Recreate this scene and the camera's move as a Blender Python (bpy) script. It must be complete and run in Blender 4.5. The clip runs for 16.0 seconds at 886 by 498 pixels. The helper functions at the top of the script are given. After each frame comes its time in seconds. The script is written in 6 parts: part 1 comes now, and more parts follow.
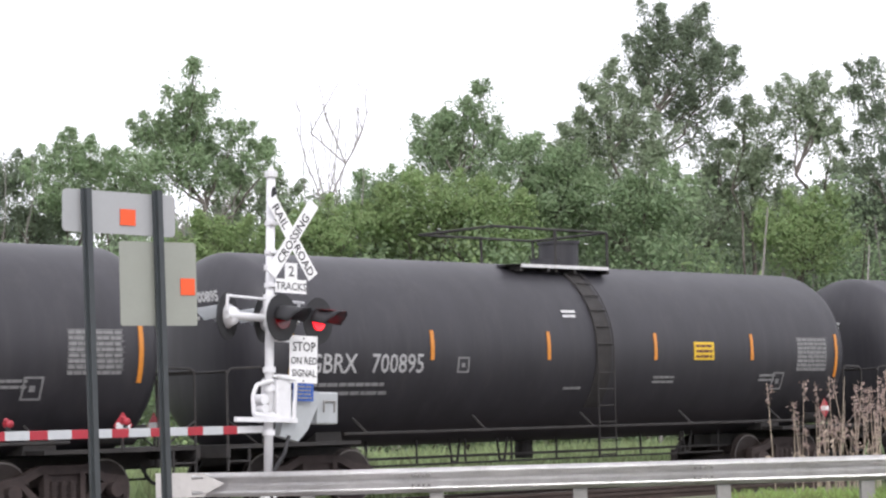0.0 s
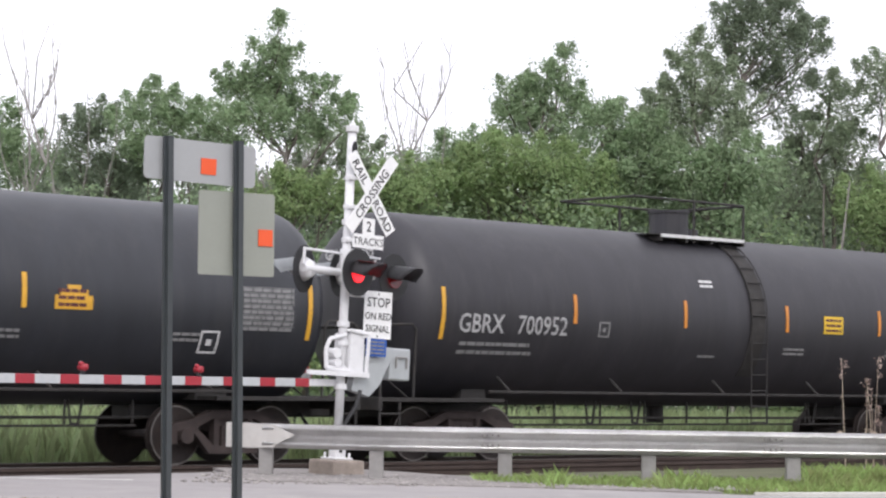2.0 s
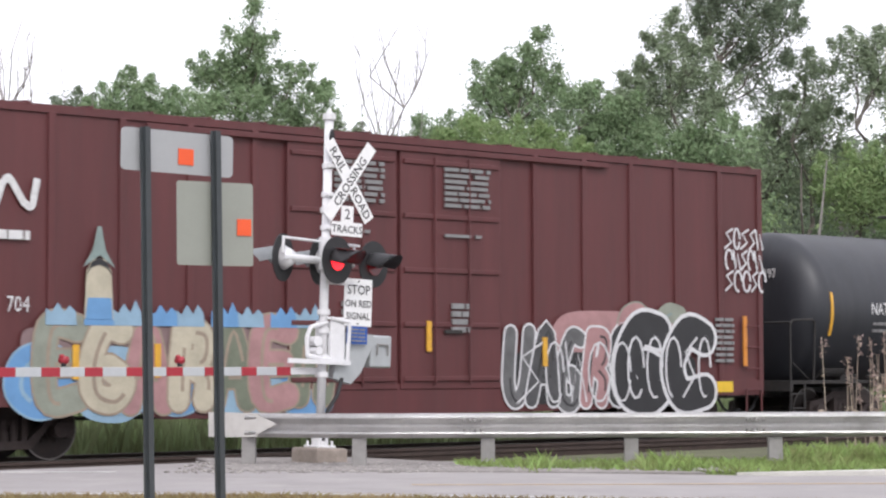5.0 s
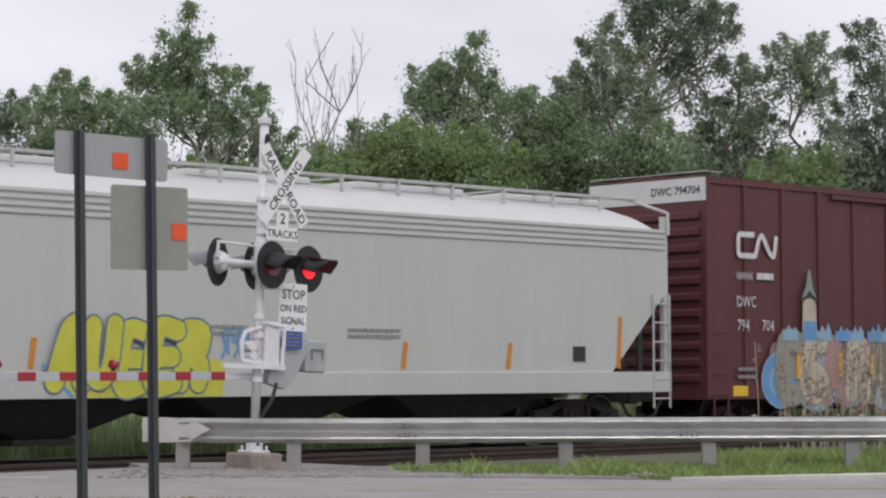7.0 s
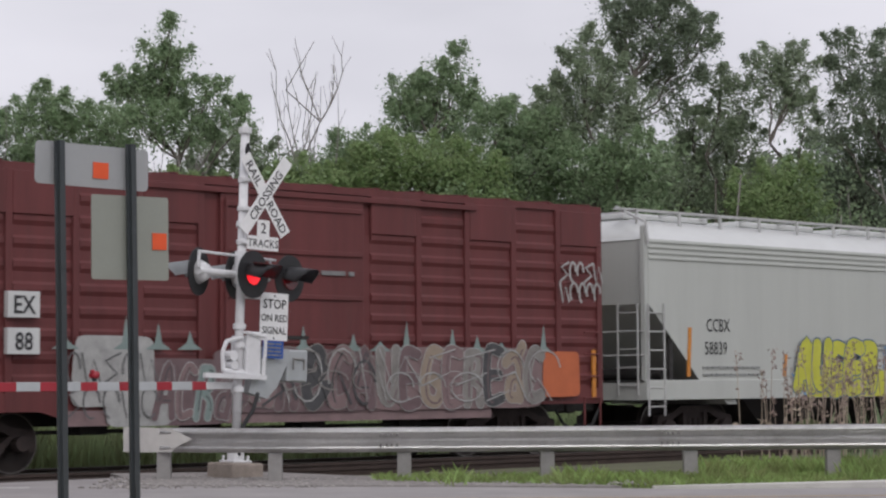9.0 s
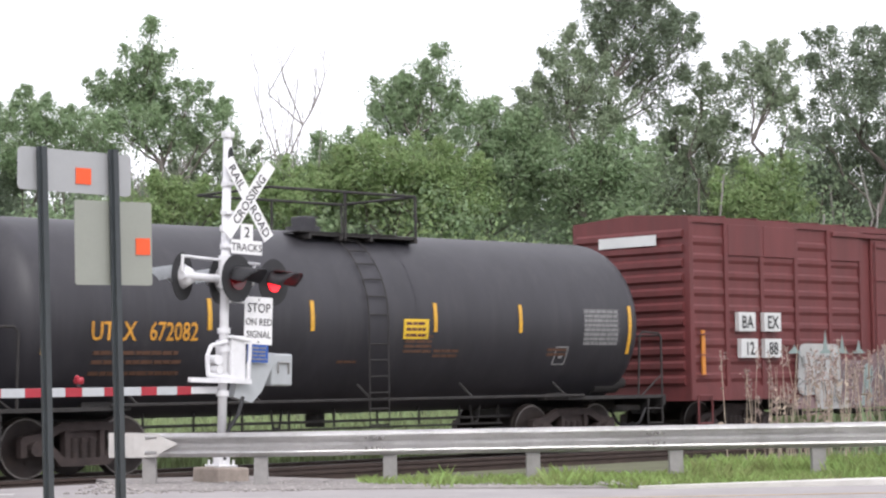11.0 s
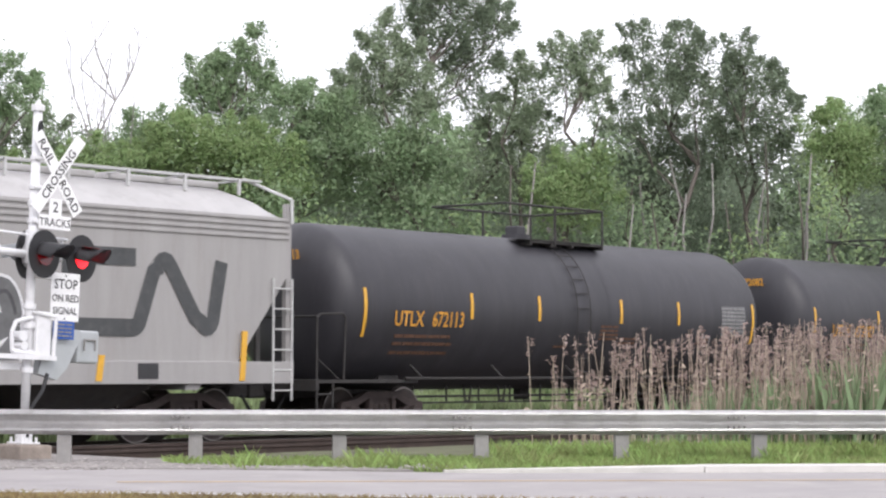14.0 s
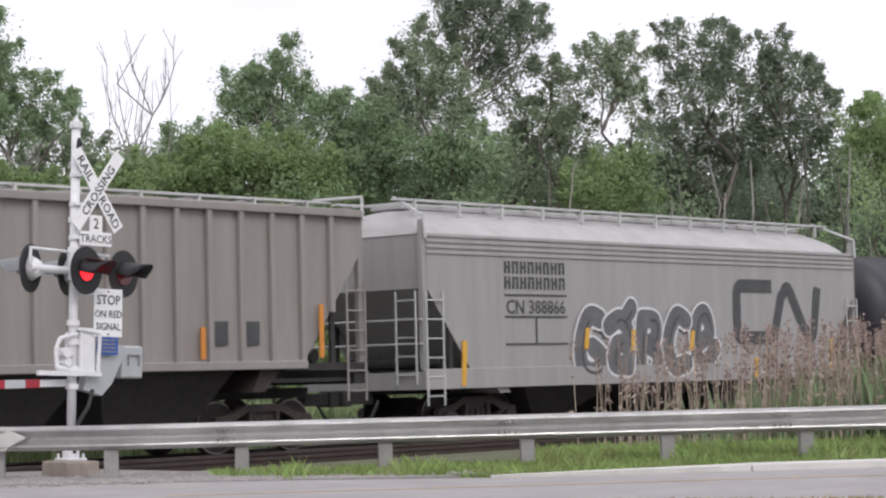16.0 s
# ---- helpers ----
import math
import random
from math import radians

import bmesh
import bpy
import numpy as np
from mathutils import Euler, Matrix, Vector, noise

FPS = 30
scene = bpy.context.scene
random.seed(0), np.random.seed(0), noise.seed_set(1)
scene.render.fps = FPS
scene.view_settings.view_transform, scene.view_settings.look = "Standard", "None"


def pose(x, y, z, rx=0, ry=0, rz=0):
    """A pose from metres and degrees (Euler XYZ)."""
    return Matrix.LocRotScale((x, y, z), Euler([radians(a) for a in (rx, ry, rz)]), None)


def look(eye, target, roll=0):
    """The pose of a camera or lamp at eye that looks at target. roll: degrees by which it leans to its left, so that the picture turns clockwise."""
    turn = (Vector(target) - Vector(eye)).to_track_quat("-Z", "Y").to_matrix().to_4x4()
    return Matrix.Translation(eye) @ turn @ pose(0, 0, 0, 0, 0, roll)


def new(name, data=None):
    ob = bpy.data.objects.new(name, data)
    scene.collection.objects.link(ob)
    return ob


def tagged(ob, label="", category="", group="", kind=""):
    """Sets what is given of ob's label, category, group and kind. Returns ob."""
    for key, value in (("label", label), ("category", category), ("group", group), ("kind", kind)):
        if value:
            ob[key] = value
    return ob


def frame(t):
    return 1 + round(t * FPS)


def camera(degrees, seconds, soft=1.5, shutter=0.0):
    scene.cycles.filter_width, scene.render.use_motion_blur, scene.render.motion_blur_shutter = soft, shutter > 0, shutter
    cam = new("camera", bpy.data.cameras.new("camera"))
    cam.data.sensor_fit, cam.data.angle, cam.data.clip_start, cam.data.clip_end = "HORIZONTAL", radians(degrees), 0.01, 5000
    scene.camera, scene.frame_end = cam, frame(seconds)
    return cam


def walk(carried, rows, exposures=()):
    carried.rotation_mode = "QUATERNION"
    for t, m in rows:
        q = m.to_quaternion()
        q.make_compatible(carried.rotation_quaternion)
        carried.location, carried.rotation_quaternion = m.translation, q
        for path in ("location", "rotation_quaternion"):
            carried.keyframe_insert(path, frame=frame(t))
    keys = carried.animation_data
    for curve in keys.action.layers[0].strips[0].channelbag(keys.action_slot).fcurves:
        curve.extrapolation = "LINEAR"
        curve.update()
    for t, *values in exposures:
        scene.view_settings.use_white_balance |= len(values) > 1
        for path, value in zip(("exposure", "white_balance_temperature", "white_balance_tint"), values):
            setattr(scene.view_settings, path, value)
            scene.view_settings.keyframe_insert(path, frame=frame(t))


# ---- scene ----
EYE = 1.28
LENS = 23.31
SKEW = 43.5   # degrees between the track and the roadside rail


def bearing(u, v, z=0.0):
    """A point of the roadside plan: u along the guardrail, v away from the road, as a world place."""
    c, s = math.cos(radians(SKEW)), math.sin(radians(SKEW))
    return Vector((c * u + s * v, c * v - s * u, z))


cam = camera(LENS, 16.0, soft=2.3, shutter=0.12)
TURNS = [
    (0, 94.674, 1.605, -43.160),
    (0.5, 95.290, 0.662, -43.649),
    (1, 95.245, 0.163, -43.034),
    (1.5, 94.454, 0.217, -43.002),
    (1.6, 94.136, 0.080, -42.297),
    (1.8, 93.832, -0.658, -40.845),
    (2, 93.618, -0.818, -41.264),
    (2.5, 93.752, 0.105, -41.091),
    (3, 93.821, 0.304, -40.627),
    (3.5, 93.380, 0.024, -41.489),
    (4, 93.254, 0.077, -41.838),
    (4.2, 93.187, 0.098, -41.608),
    (6.3, 93.403, 0.382, -42.255),
    (6.5, 93.284, 0.143, -42.362),
    (7, 93.374, 0.200, -43.488),
    (7.5, 93.804, 0.833, -43.146),
    (8, 93.743, 0.481, -43.266),
    (8.5, 93.448, -0.147, -43.829),
    (9, 93.613, 0.383, -43.984),
    (9.2, 93.498, 0.090, -44.018),
    (11.3, 93.720, 1.021, -44.417),
    (11.5, 93.831, 0.447, -44.940),
    (12, 93.482, 0.175, -46.520),
    (12.5, 93.301, 0.108, -47.315),
    (13, 92.860, 0.217, -48.801),
    (13.5, 93.059, -0.076, -49.288),
    (14, 93.167, -0.156, -49.485),
    (14.5, 93.185, 0.491, -50.074),
    (15, 93.226, -0.364, -50.484),
    (15.5, 93.283, 1.122, -48.393),
    (16, 93.336, 1.397, -48.320),
]
walk(cam, [(t, pose(0, 0, EYE, rx, ry, rz)) for t, rx, ry, rz in TURNS],
     exposures=[(0.0, 0.29, 6360, 13), (0.5, 0.28, 6360, 13), (0.9, 0.12, 6360, 13), (1.5, 0.12, 6360, 13), (4.2, 0.16, 6360, 13), (6.3, 0.08, 6360, 13), (6.55, 0.0, 6360, 13), (7.0, -0.6, 6360, 13), (7.5, -0.82, 6360, 13), (8.0, -0.95, 6360, 13), (8.7, -0.9, 6360, 13), (9.2, -0.58, 6360, 13), (11.3, 0.32, 6360, 13), (13.3, 0.34, 6360, 13), (14.5, 0.28, 6360, 13), (15.0, 0.28, 6360, 13), (15.5, -0.1, 6360, 13), (16.0, -0.2, 6360, 13)])

# ---- light: an overcast sky and a wide, weak sun ----
world = bpy.data.worlds.new("overcast_sky")
scene.world = world
world.use_nodes = True
wn, wl = world.node_tree.nodes, world.node_tree.links
wn.clear()
sky = wn.new("ShaderNodeTexSky")
sky.sky_type, sky.sun_disc = "NISHITA", False
sky.sun_elevation, sky.sun_rotation = radians(55), radians(200)
sky.dust_density = 4.0
pale = wn.new("ShaderNodeHueSaturation")
pale.inputs["Saturation"].default_value = 0.12
wl.new(sky.outputs[0], pale.inputs["Color"])
dim = wn.new("ShaderNodeMix")
dim.data_type, dim.blend_type = "RGBA", "MULTIPLY"
dim.inputs[0].default_value = 1.0
dim.inputs[7].default_value = (0.035, 0.035, 0.035, 1)
wl.new(pale.outputs[0], dim.inputs[6])
coord = wn.new("ShaderNodeTexCoord")
stretch = wn.new("ShaderNodeMapping")
stretch.inputs["Scale"].default_value = (3, 3, 9)
wl.new(coord.outputs["Generated"], stretch.inputs[0])
cloud = wn.new("ShaderNodeTexNoise")
cloud.inputs["Scale"].default_value, cloud.inputs["Detail"].default_value = 1.3, 5
wl.new(stretch.outputs[0], cloud.inputs["Vector"])
ramp = wn.new("ShaderNodeValToRGB")
ramp.color_ramp.elements[0].position, ramp.color_ramp.elements[0].color = 0.3, (0.78, 0.78, 0.83, 1)
ramp.color_ramp.elements[1].position, ramp.color_ramp.elements[1].color = 0.65, (0.935, 0.93, 0.98, 1)
wl.new(cloud.outputs[0], ramp.inputs[0])
cover = wn.new("ShaderNodeMix")
cover.data_type = "RGBA"
cover.inputs[0].default_value = 0.88
wl.new(dim.outputs[2], cover.inputs[6])
wl.new(ramp.outputs[0], cover.inputs[7])
back = wn.new("ShaderNodeBackground")
back.inputs["Strength"].default_value = 1.6
wl.new(cover.outputs[2], back.inputs["Color"])
wout = wn.new("ShaderNodeOutputWorld")
wl.new(back.outputs[0], wout.inputs[0])

sun = new("sun", bpy.data.lights.new("sun", "SUN"))
sun.data.energy, sun.data.angle, sun.data.color = 1.5, radians(25), (1.0, 0.97, 0.92)
sun.matrix_world = look((-20, -40, 70), (18, 26, 0))


# ---- materials ----
def mat(name, color, rough=0.6, metal=0.0, vary=0.25, scale=3.0, bump=0.1, grain=60.0, dirt=None, dirt_amount=0.5, island=0.0,
        thin=0.0, streak=False, glow=0.0):
    m = bpy.data.materials.new(name)
    m.use_nodes = True
    nt = m.node_tree
    b = nt.nodes["Principled BSDF"]
    b.inputs["Roughness"].default_value, b.inputs["Metallic"].default_value = rough, metal
    tc = nt.nodes.new("ShaderNodeTexCoord")
    mp = nt.nodes.new("ShaderNodeMapping")
    mp.inputs["Scale"].default_value = (3, 3, 0.35) if streak else (1, 1, 1)
    nt.links.new(tc.outputs["Object"], mp.inputs[0])
    big = nt.nodes.new("ShaderNodeTexNoise")
    big.inputs["Scale"].default_value, big.inputs["Detail"].default_value, big.inputs["Roughness"].default_value = scale, 8, 0.65
    nt.links.new(mp.outputs[0], big.inputs["Vector"])
    fine = nt.nodes.new("ShaderNodeTexNoise")
    fine.inputs["Scale"].default_value, fine.inputs["Detail"].default_value = grain, 3
    nt.links.new(tc.outputs["Object"], fine.inputs["Vector"])
    add = nt.nodes.new("ShaderNodeMath")
    add.operation = "MULTIPLY_ADD"
    add.inputs[1].default_value = 0.3
    nt.links.new(fine.outputs[0], add.inputs[0])
    nt.links.new(big.outputs[0], add.inputs[2])
    cr = nt.nodes.new("ShaderNodeValToRGB")
    lo = [c * (1 - vary) for c in color]
    hi = [min(1, c * (1 + vary)) for c in color]
    cr.color_ramp.elements[0].position, cr.color_ramp.elements[0].color = 0.42, (*lo, 1)
    cr.color_ramp.elements[1].position, cr.color_ramp.elements[1].color = 0.88, (*hi, 1)
    nt.links.new(add.outputs[0], cr.inputs[0])
    out = cr.outputs[0]
    if dirt:
        spot = nt.nodes.new("ShaderNodeTexNoise")
        spot.inputs["Scale"].default_value, spot.inputs["Detail"].default_value, spot.inputs["Roughness"].default_value = scale * 1.7, 10, 0.75
        nt.links.new(mp.outputs[0], spot.inputs["Vector"])
        mask = nt.nodes.new("ShaderNodeMapRange")
        mask.inputs[1].default_value, mask.inputs[2].default_value = 0.5, 0.72
        mask.inputs[3].default_value, mask.inputs[4].default_value = 0.0, dirt_amount
        nt.links.new(spot.outputs[0], mask.inputs[0])
        mx = nt.nodes.new("ShaderNodeMix")
        mx.data_type = "RGBA"
        nt.links.new(mask.outputs[0], mx.inputs[0])
        nt.links.new(out, mx.inputs[6])
        mx.inputs[7].default_value = (*dirt, 1)
        out = mx.outputs[2]
    if island:
        geo = nt.nodes.new("ShaderNodeNewGeometry")
        hs = nt.nodes.new("ShaderNodeHueSaturation")
        vr = nt.nodes.new("ShaderNodeMapRange")
        vr.inputs[3].default_value, vr.inputs[4].default_value = 1 - island, 1 + island
        nt.links.new(geo.outputs["Random Per Island"], vr.inputs[0])
        nt.links.new(vr.outputs[0], hs.inputs["Value"])
        hr = nt.nodes.new("ShaderNodeMapRange")
        hr.inputs[3].default_value, hr.inputs[4].default_value = 0.485, 0.515
        nt.links.new(geo.outputs["Random Per Island"], hr.inputs[0])
        nt.links.new(hr.outputs[0], hs.inputs["Hue"])
        nt.links.new(out, hs.inputs["Color"])
        out = hs.outputs[0]
    nt.links.new(out, b.inputs["Base Color"])
    if thin:
        b.inputs["Specular IOR Level"].default_value = 0.15
    if bump:
        bp = nt.nodes.new("ShaderNodeBump")
        bp.inputs["Strength"].default_value, bp.inputs["Distance"].default_value = bump, 0.02
        nt.links.new(add.outputs[0], bp.inputs["Height"])
        nt.links.new(bp.outputs[0], b.inputs["Normal"])
    if thin:
        tr = nt.nodes.new("ShaderNodeBsdfTranslucent")
        nt.links.new(out, tr.inputs["Color"])
        ms = nt.nodes.new("ShaderNodeMixShader")
        ms.inputs[0].default_value = thin
        nt.links.new(b.outputs[0], ms.inputs[1])
        nt.links.new(tr.outputs[0], ms.inputs[2])
        nt.links.new(ms.outputs[0], nt.nodes["Material Output"].inputs["Surface"])
    if glow:
        b.inputs["Emission Color"].default_value = (*color, 1)
        b.inputs["Emission Strength"].default_value = glow
    return m


M_TANK = mat("tank_black", (0.027, 0.026, 0.031), 0.5, 0, 0.25, 0.7, 0.04, 90, (0.048, 0.045, 0.048), 0.6, streak=True)
M_TANK2 = mat("tank_blue_black", (0.025, 0.027, 0.033), 0.45, 0, 0.25, 0.7, 0.04, 90, (0.046, 0.045, 0.048), 0.5, streak=True)
M_IRON = mat("dark_iron", (0.027, 0.025, 0.024), 0.75, 0, 0.4, 5, 0.3, 80, (0.05, 0.035, 0.028), 0.5)
M_WHEEL = mat("wheel_steel", (0.032, 0.025, 0.023), 0.6, 0.4, 0.4, 4, 0.2, 70, (0.055, 0.034, 0.026), 0.6)
M_TRUCK = mat("cast_truck_steel", (0.040, 0.029, 0.027), 0.8, 0, 0.4, 5, 0.3, 80, (0.065, 0.042, 0.035), 0.6)
M_SHINE = mat("polished_tread", (0.20, 0.185, 0.175), 0.4, 0.7, 0.2, 5, 0.05)
M_RAILSIDE = mat("rusty_rail", (0.06, 0.042, 0.035), 0.75, 0.2, 0.3, 4, 0.3, 60)
M_BROWN = mat("oxide_brown", (0.098, 0.026, 0.027), 0.55, 0, 0.18, 0.8, 0.08, 60, (0.075, 0.030, 0.030), 0.5, streak=True)
M_RED = mat("oxide_red", (0.128, 0.030, 0.030), 0.6, 0, 0.22, 0.8, 0.1, 60, (0.10, 0.036, 0.034), 0.6, streak=True)
M_HOPPER = mat("pale_grey_paint", (0.485, 0.50, 0.47), 0.45, 0, 0.05, 0.5, 0.04, 60, (0.40, 0.415, 0.385), 0.35, streak=True)
M_CNGREY = mat("weathered_grey_paint", (0.315, 0.305, 0.298), 0.55, 0, 0.10, 0.8, 0.06, 60, (0.25, 0.23, 0.215), 0.55, streak=True)
M_TAUPE = mat("dusty_taupe_paint", (0.265, 0.243, 0.226), 0.65, 0, 0.12, 0.8, 0.08, 60, (0.21, 0.185, 0.17), 0.6, streak=True)
M_WHITEROOF = mat("white_roof", (0.60, 0.61, 0.60), 0.5, 0, 0.06, 1.0, 0.04, 60, (0.5, 0.5, 0.48), 0.4)
M_DUSTROOF = mat("dusty_white_roof", (0.40, 0.39, 0.385), 0.6, 0, 0.12, 1.0, 0.04, 60, (0.26, 0.245, 0.24), 0.7)
M_SILVER = mat("galvanised_rail_parts", (0.50, 0.50, 0.49), 0.45, 0.3, 0.15, 3, 0.05)
M_WHITE = mat("white_lettering", (0.62, 0.62, 0.62), 0.6, 0, 0.15, 6, 0.0, 60, (0.35, 0.34, 0.34), 0.6)
M_GREYLET = mat("grey_white_lettering", (0.40, 0.40, 0.40), 0.6, 0, 0.15, 6, 0.0, 60, (0.22, 0.21, 0.21), 0.6)
M_DIMWHITE = mat("faded_lettering", (0.22, 0.22, 0.22), 0.7, 0, 0.2, 6, 0.0, 60, (0.14, 0.13, 0.13), 0.6)
M_ORANGELET = mat("amber_lettering", (0.62, 0.30, 0.035), 0.6, 0, 0.15, 5, 0.0, 60, (0.33, 0.16, 0.03), 0.5)
M_DIMORANGE = mat("faded_amber_lettering", (0.115, 0.058, 0.035), 0.7, 0, 0.2, 5, 0.0)
M_TAPE = mat("yellow_reflector", (0.66, 0.36, 0.035), 0.4, 0, 0.12, 8, 0.0, 60, (0.42, 0.22, 0.04), 0.4)
M_TAPEORANGE = mat("orange_reflector", (0.58, 0.22, 0.03), 0.4, 0, 0.12, 8, 0.0)
M_YELLOW = mat("yellow_placard", (0.70, 0.46, 0.03), 0.5, 0, 0.1, 8, 0.0)
M_BLACKLET = mat("black_lettering", (0.03, 0.03, 0.032), 0.6, 0, 0.15, 6, 0.0)
M_CHARCOAL = mat("charcoal_logo", (0.055, 0.058, 0.06), 0.6, 0, 0.2, 3, 0.0, 60, (0.12, 0.115, 0.11), 0.5)
M_SIGNWHITE = mat("sign_white", (0.80, 0.80, 0.80), 0.4, 0, 0.04, 5, 0.0, 60, (0.6, 0.6, 0.59), 0.3)
M_MAST = mat("white_mast_paint", (0.70, 0.70, 0.71), 0.45, 0, 0.06, 5, 0.05, 60, (0.45, 0.45, 0.45), 0.5)
M_GREYBOX = mat("aluminium_housing", (0.42, 0.44, 0.45), 0.45, 0.3, 0.1, 4, 0.05)
M_BLACK = mat("matt_black", (0.018, 0.018, 0.020), 0.6, 0, 0.2, 5, 0.05)
M_VISOR = mat("visor_black", (0.075, 0.075, 0.08), 0.35, 0, 0.2, 5, 0.03)
M_LENS = mat("red_lens", (0.16, 0.005, 0.008), 0.12, 0, 0.1, 20, 0.0)
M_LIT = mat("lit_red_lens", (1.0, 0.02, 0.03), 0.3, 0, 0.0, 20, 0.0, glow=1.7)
M_BLUE = mat("blue_sign", (0.02, 0.085, 0.36), 0.4, 0, 0.08, 5, 0.0)
M_ARMRED = mat("red_band", (0.34, 0.020, 0.034), 0.4, 0, 0.1, 6, 0.0)
M_ARMWHITE = mat("white_band", (0.44, 0.46, 0.47), 0.4, 0, 0.06, 6, 0.0)
M_ZINC = mat("galvanised_steel", (0.70, 0.69, 0.68), 0.36, 0.75, 0.12, 2.0, 0.06, 40, (0.36, 0.34, 0.32), 0.45)
M_ZINCPOST = mat("weathered_post", (0.27, 0.26, 0.25), 0.6, 0.2, 0.2, 4, 0.1)
M_POSTGREEN = mat("dark_green_post", (0.042, 0.050, 0.055), 0.5, 0, 0.15, 6, 0.05)
M_SIGNBACK = mat("aluminium_sign_back", (0.36, 0.37, 0.38), 0.4, 0.15, 0.06, 2, 0.02)
M_SIGNBACK2 = mat("aluminium_sign_back_warm", (0.29, 0.305, 0.27), 0.4, 0.15, 0.06, 2, 0.02)
M_STICKER = mat("orange_sticker", (0.78, 0.10, 0.025), 0.5, 0, 0.05, 8, 0.0)
M_ASPHALT = mat("old_asphalt", (0.29, 0.272, 0.268), 0.85, 0, 0.12, 0.9, 0.2, 120, (0.40, 0.37, 0.35), 0.6)
M_CONCRETE = mat("concrete", (0.58, 0.56, 0.53), 0.8, 0, 0.1, 2, 0.2, 80, (0.36, 0.35, 0.32), 0.5)
M_GRAVEL = mat("gravel", (0.29, 0.27, 0.255), 0.9, 0, 0.3, 6, 0.8, 40, island=0.35)
M_BALLAST = mat("ballast", (0.13, 0.115, 0.105), 0.95, 0, 0.4, 9, 1.0, 35)
M_TIE = mat("tarred_wood", (0.055, 0.046, 0.04), 0.85, 0, 0.3, 5, 0.3)
M_ROADLINE = mat("worn_white_line", (0.60, 0.59, 0.57), 0.7, 0, 0.15, 4, 0.05, 60, (0.3, 0.3, 0.3), 0.7)
M_ROADYELLOW = mat("worn_yellow_line", (0.42, 0.31, 0.19), 0.7, 0, 0.15, 4, 0.05, 60, (0.25, 0.23, 0.2), 0.8)
M_SOIL = mat("grassy_soil", (0.095, 0.100, 0.052), 0.95, 0, 0.4, 1.5, 0.6, 30, (0.13, 0.11, 0.07), 0.6)
M_EARTH = mat("dry_brown_earth", (0.19, 0.142, 0.082), 0.95, 0, 0.35, 1.2, 0.6, 30, (0.20, 0.18, 0.08), 0.7)
M_GRASS = mat("grass_blades", (0.25, 0.34, 0.115), 0.7, 0, 0.35, 0.6, 0.0, island=0.35, thin=0.3, dirt=(0.34, 0.30, 0.17), dirt_amount=0.8)
M_DRYGRASS = mat("dry_mown_grass", (0.27, 0.205, 0.105), 0.8, 0, 0.35, 0.9, 0.0, island=0.35, thin=0.2, dirt=(0.20, 0.24, 0.10), dirt_amount=0.7)
M_MEADOW = mat("tall_meadow_grass", (0.33, 0.40, 0.21), 0.75, 0, 0.25, 0.6, 0.0, island=0.3, thin=0.3)
M_REED = mat("green_reed", (0.25, 0.325, 0.185), 0.7, 0, 0.2, 0.7, 0.0, island=0.3, thin=0.3)
M_STRAW = mat("dry_reed_straw", (0.43, 0.35, 0.285), 0.8, 0, 0.2, 3, 0.0, island=0.25, thin=0.1)
M_PLUME = mat("reed_plume", (0.335, 0.255, 0.23), 0.9, 0, 0.2, 6, 0.0, island=0.3, thin=0.2)
M_BARK = mat("bark", (0.115, 0.10, 0.085), 0.9, 0, 0.3, 5, 0.5)
M_DEADWOOD = mat("dead_grey_wood", (0.27, 0.25, 0.235), 0.9, 0, 0.2, 5, 0.3)
# leaf tones lifted paler than real foliage, so the colour carries the distant haze
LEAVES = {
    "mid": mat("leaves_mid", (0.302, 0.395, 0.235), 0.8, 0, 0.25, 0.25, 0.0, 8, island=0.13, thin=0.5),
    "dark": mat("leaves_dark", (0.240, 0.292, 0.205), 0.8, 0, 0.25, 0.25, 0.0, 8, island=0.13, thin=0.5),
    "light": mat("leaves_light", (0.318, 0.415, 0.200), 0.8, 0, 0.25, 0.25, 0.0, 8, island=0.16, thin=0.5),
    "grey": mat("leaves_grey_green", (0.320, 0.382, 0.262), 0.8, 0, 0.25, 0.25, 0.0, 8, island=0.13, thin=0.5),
}
M_FOUND = mat("weathered_foundation", (0.30, 0.255, 0.22), 0.9, 0, 0.25, 5, 0.4, 50, (0.18, 0.15, 0.13), 0.6)
M_FAINT = mat("faint_stencil", (0.26, 0.27, 0.26), 0.7, 0, 0.2, 6, 0.0)
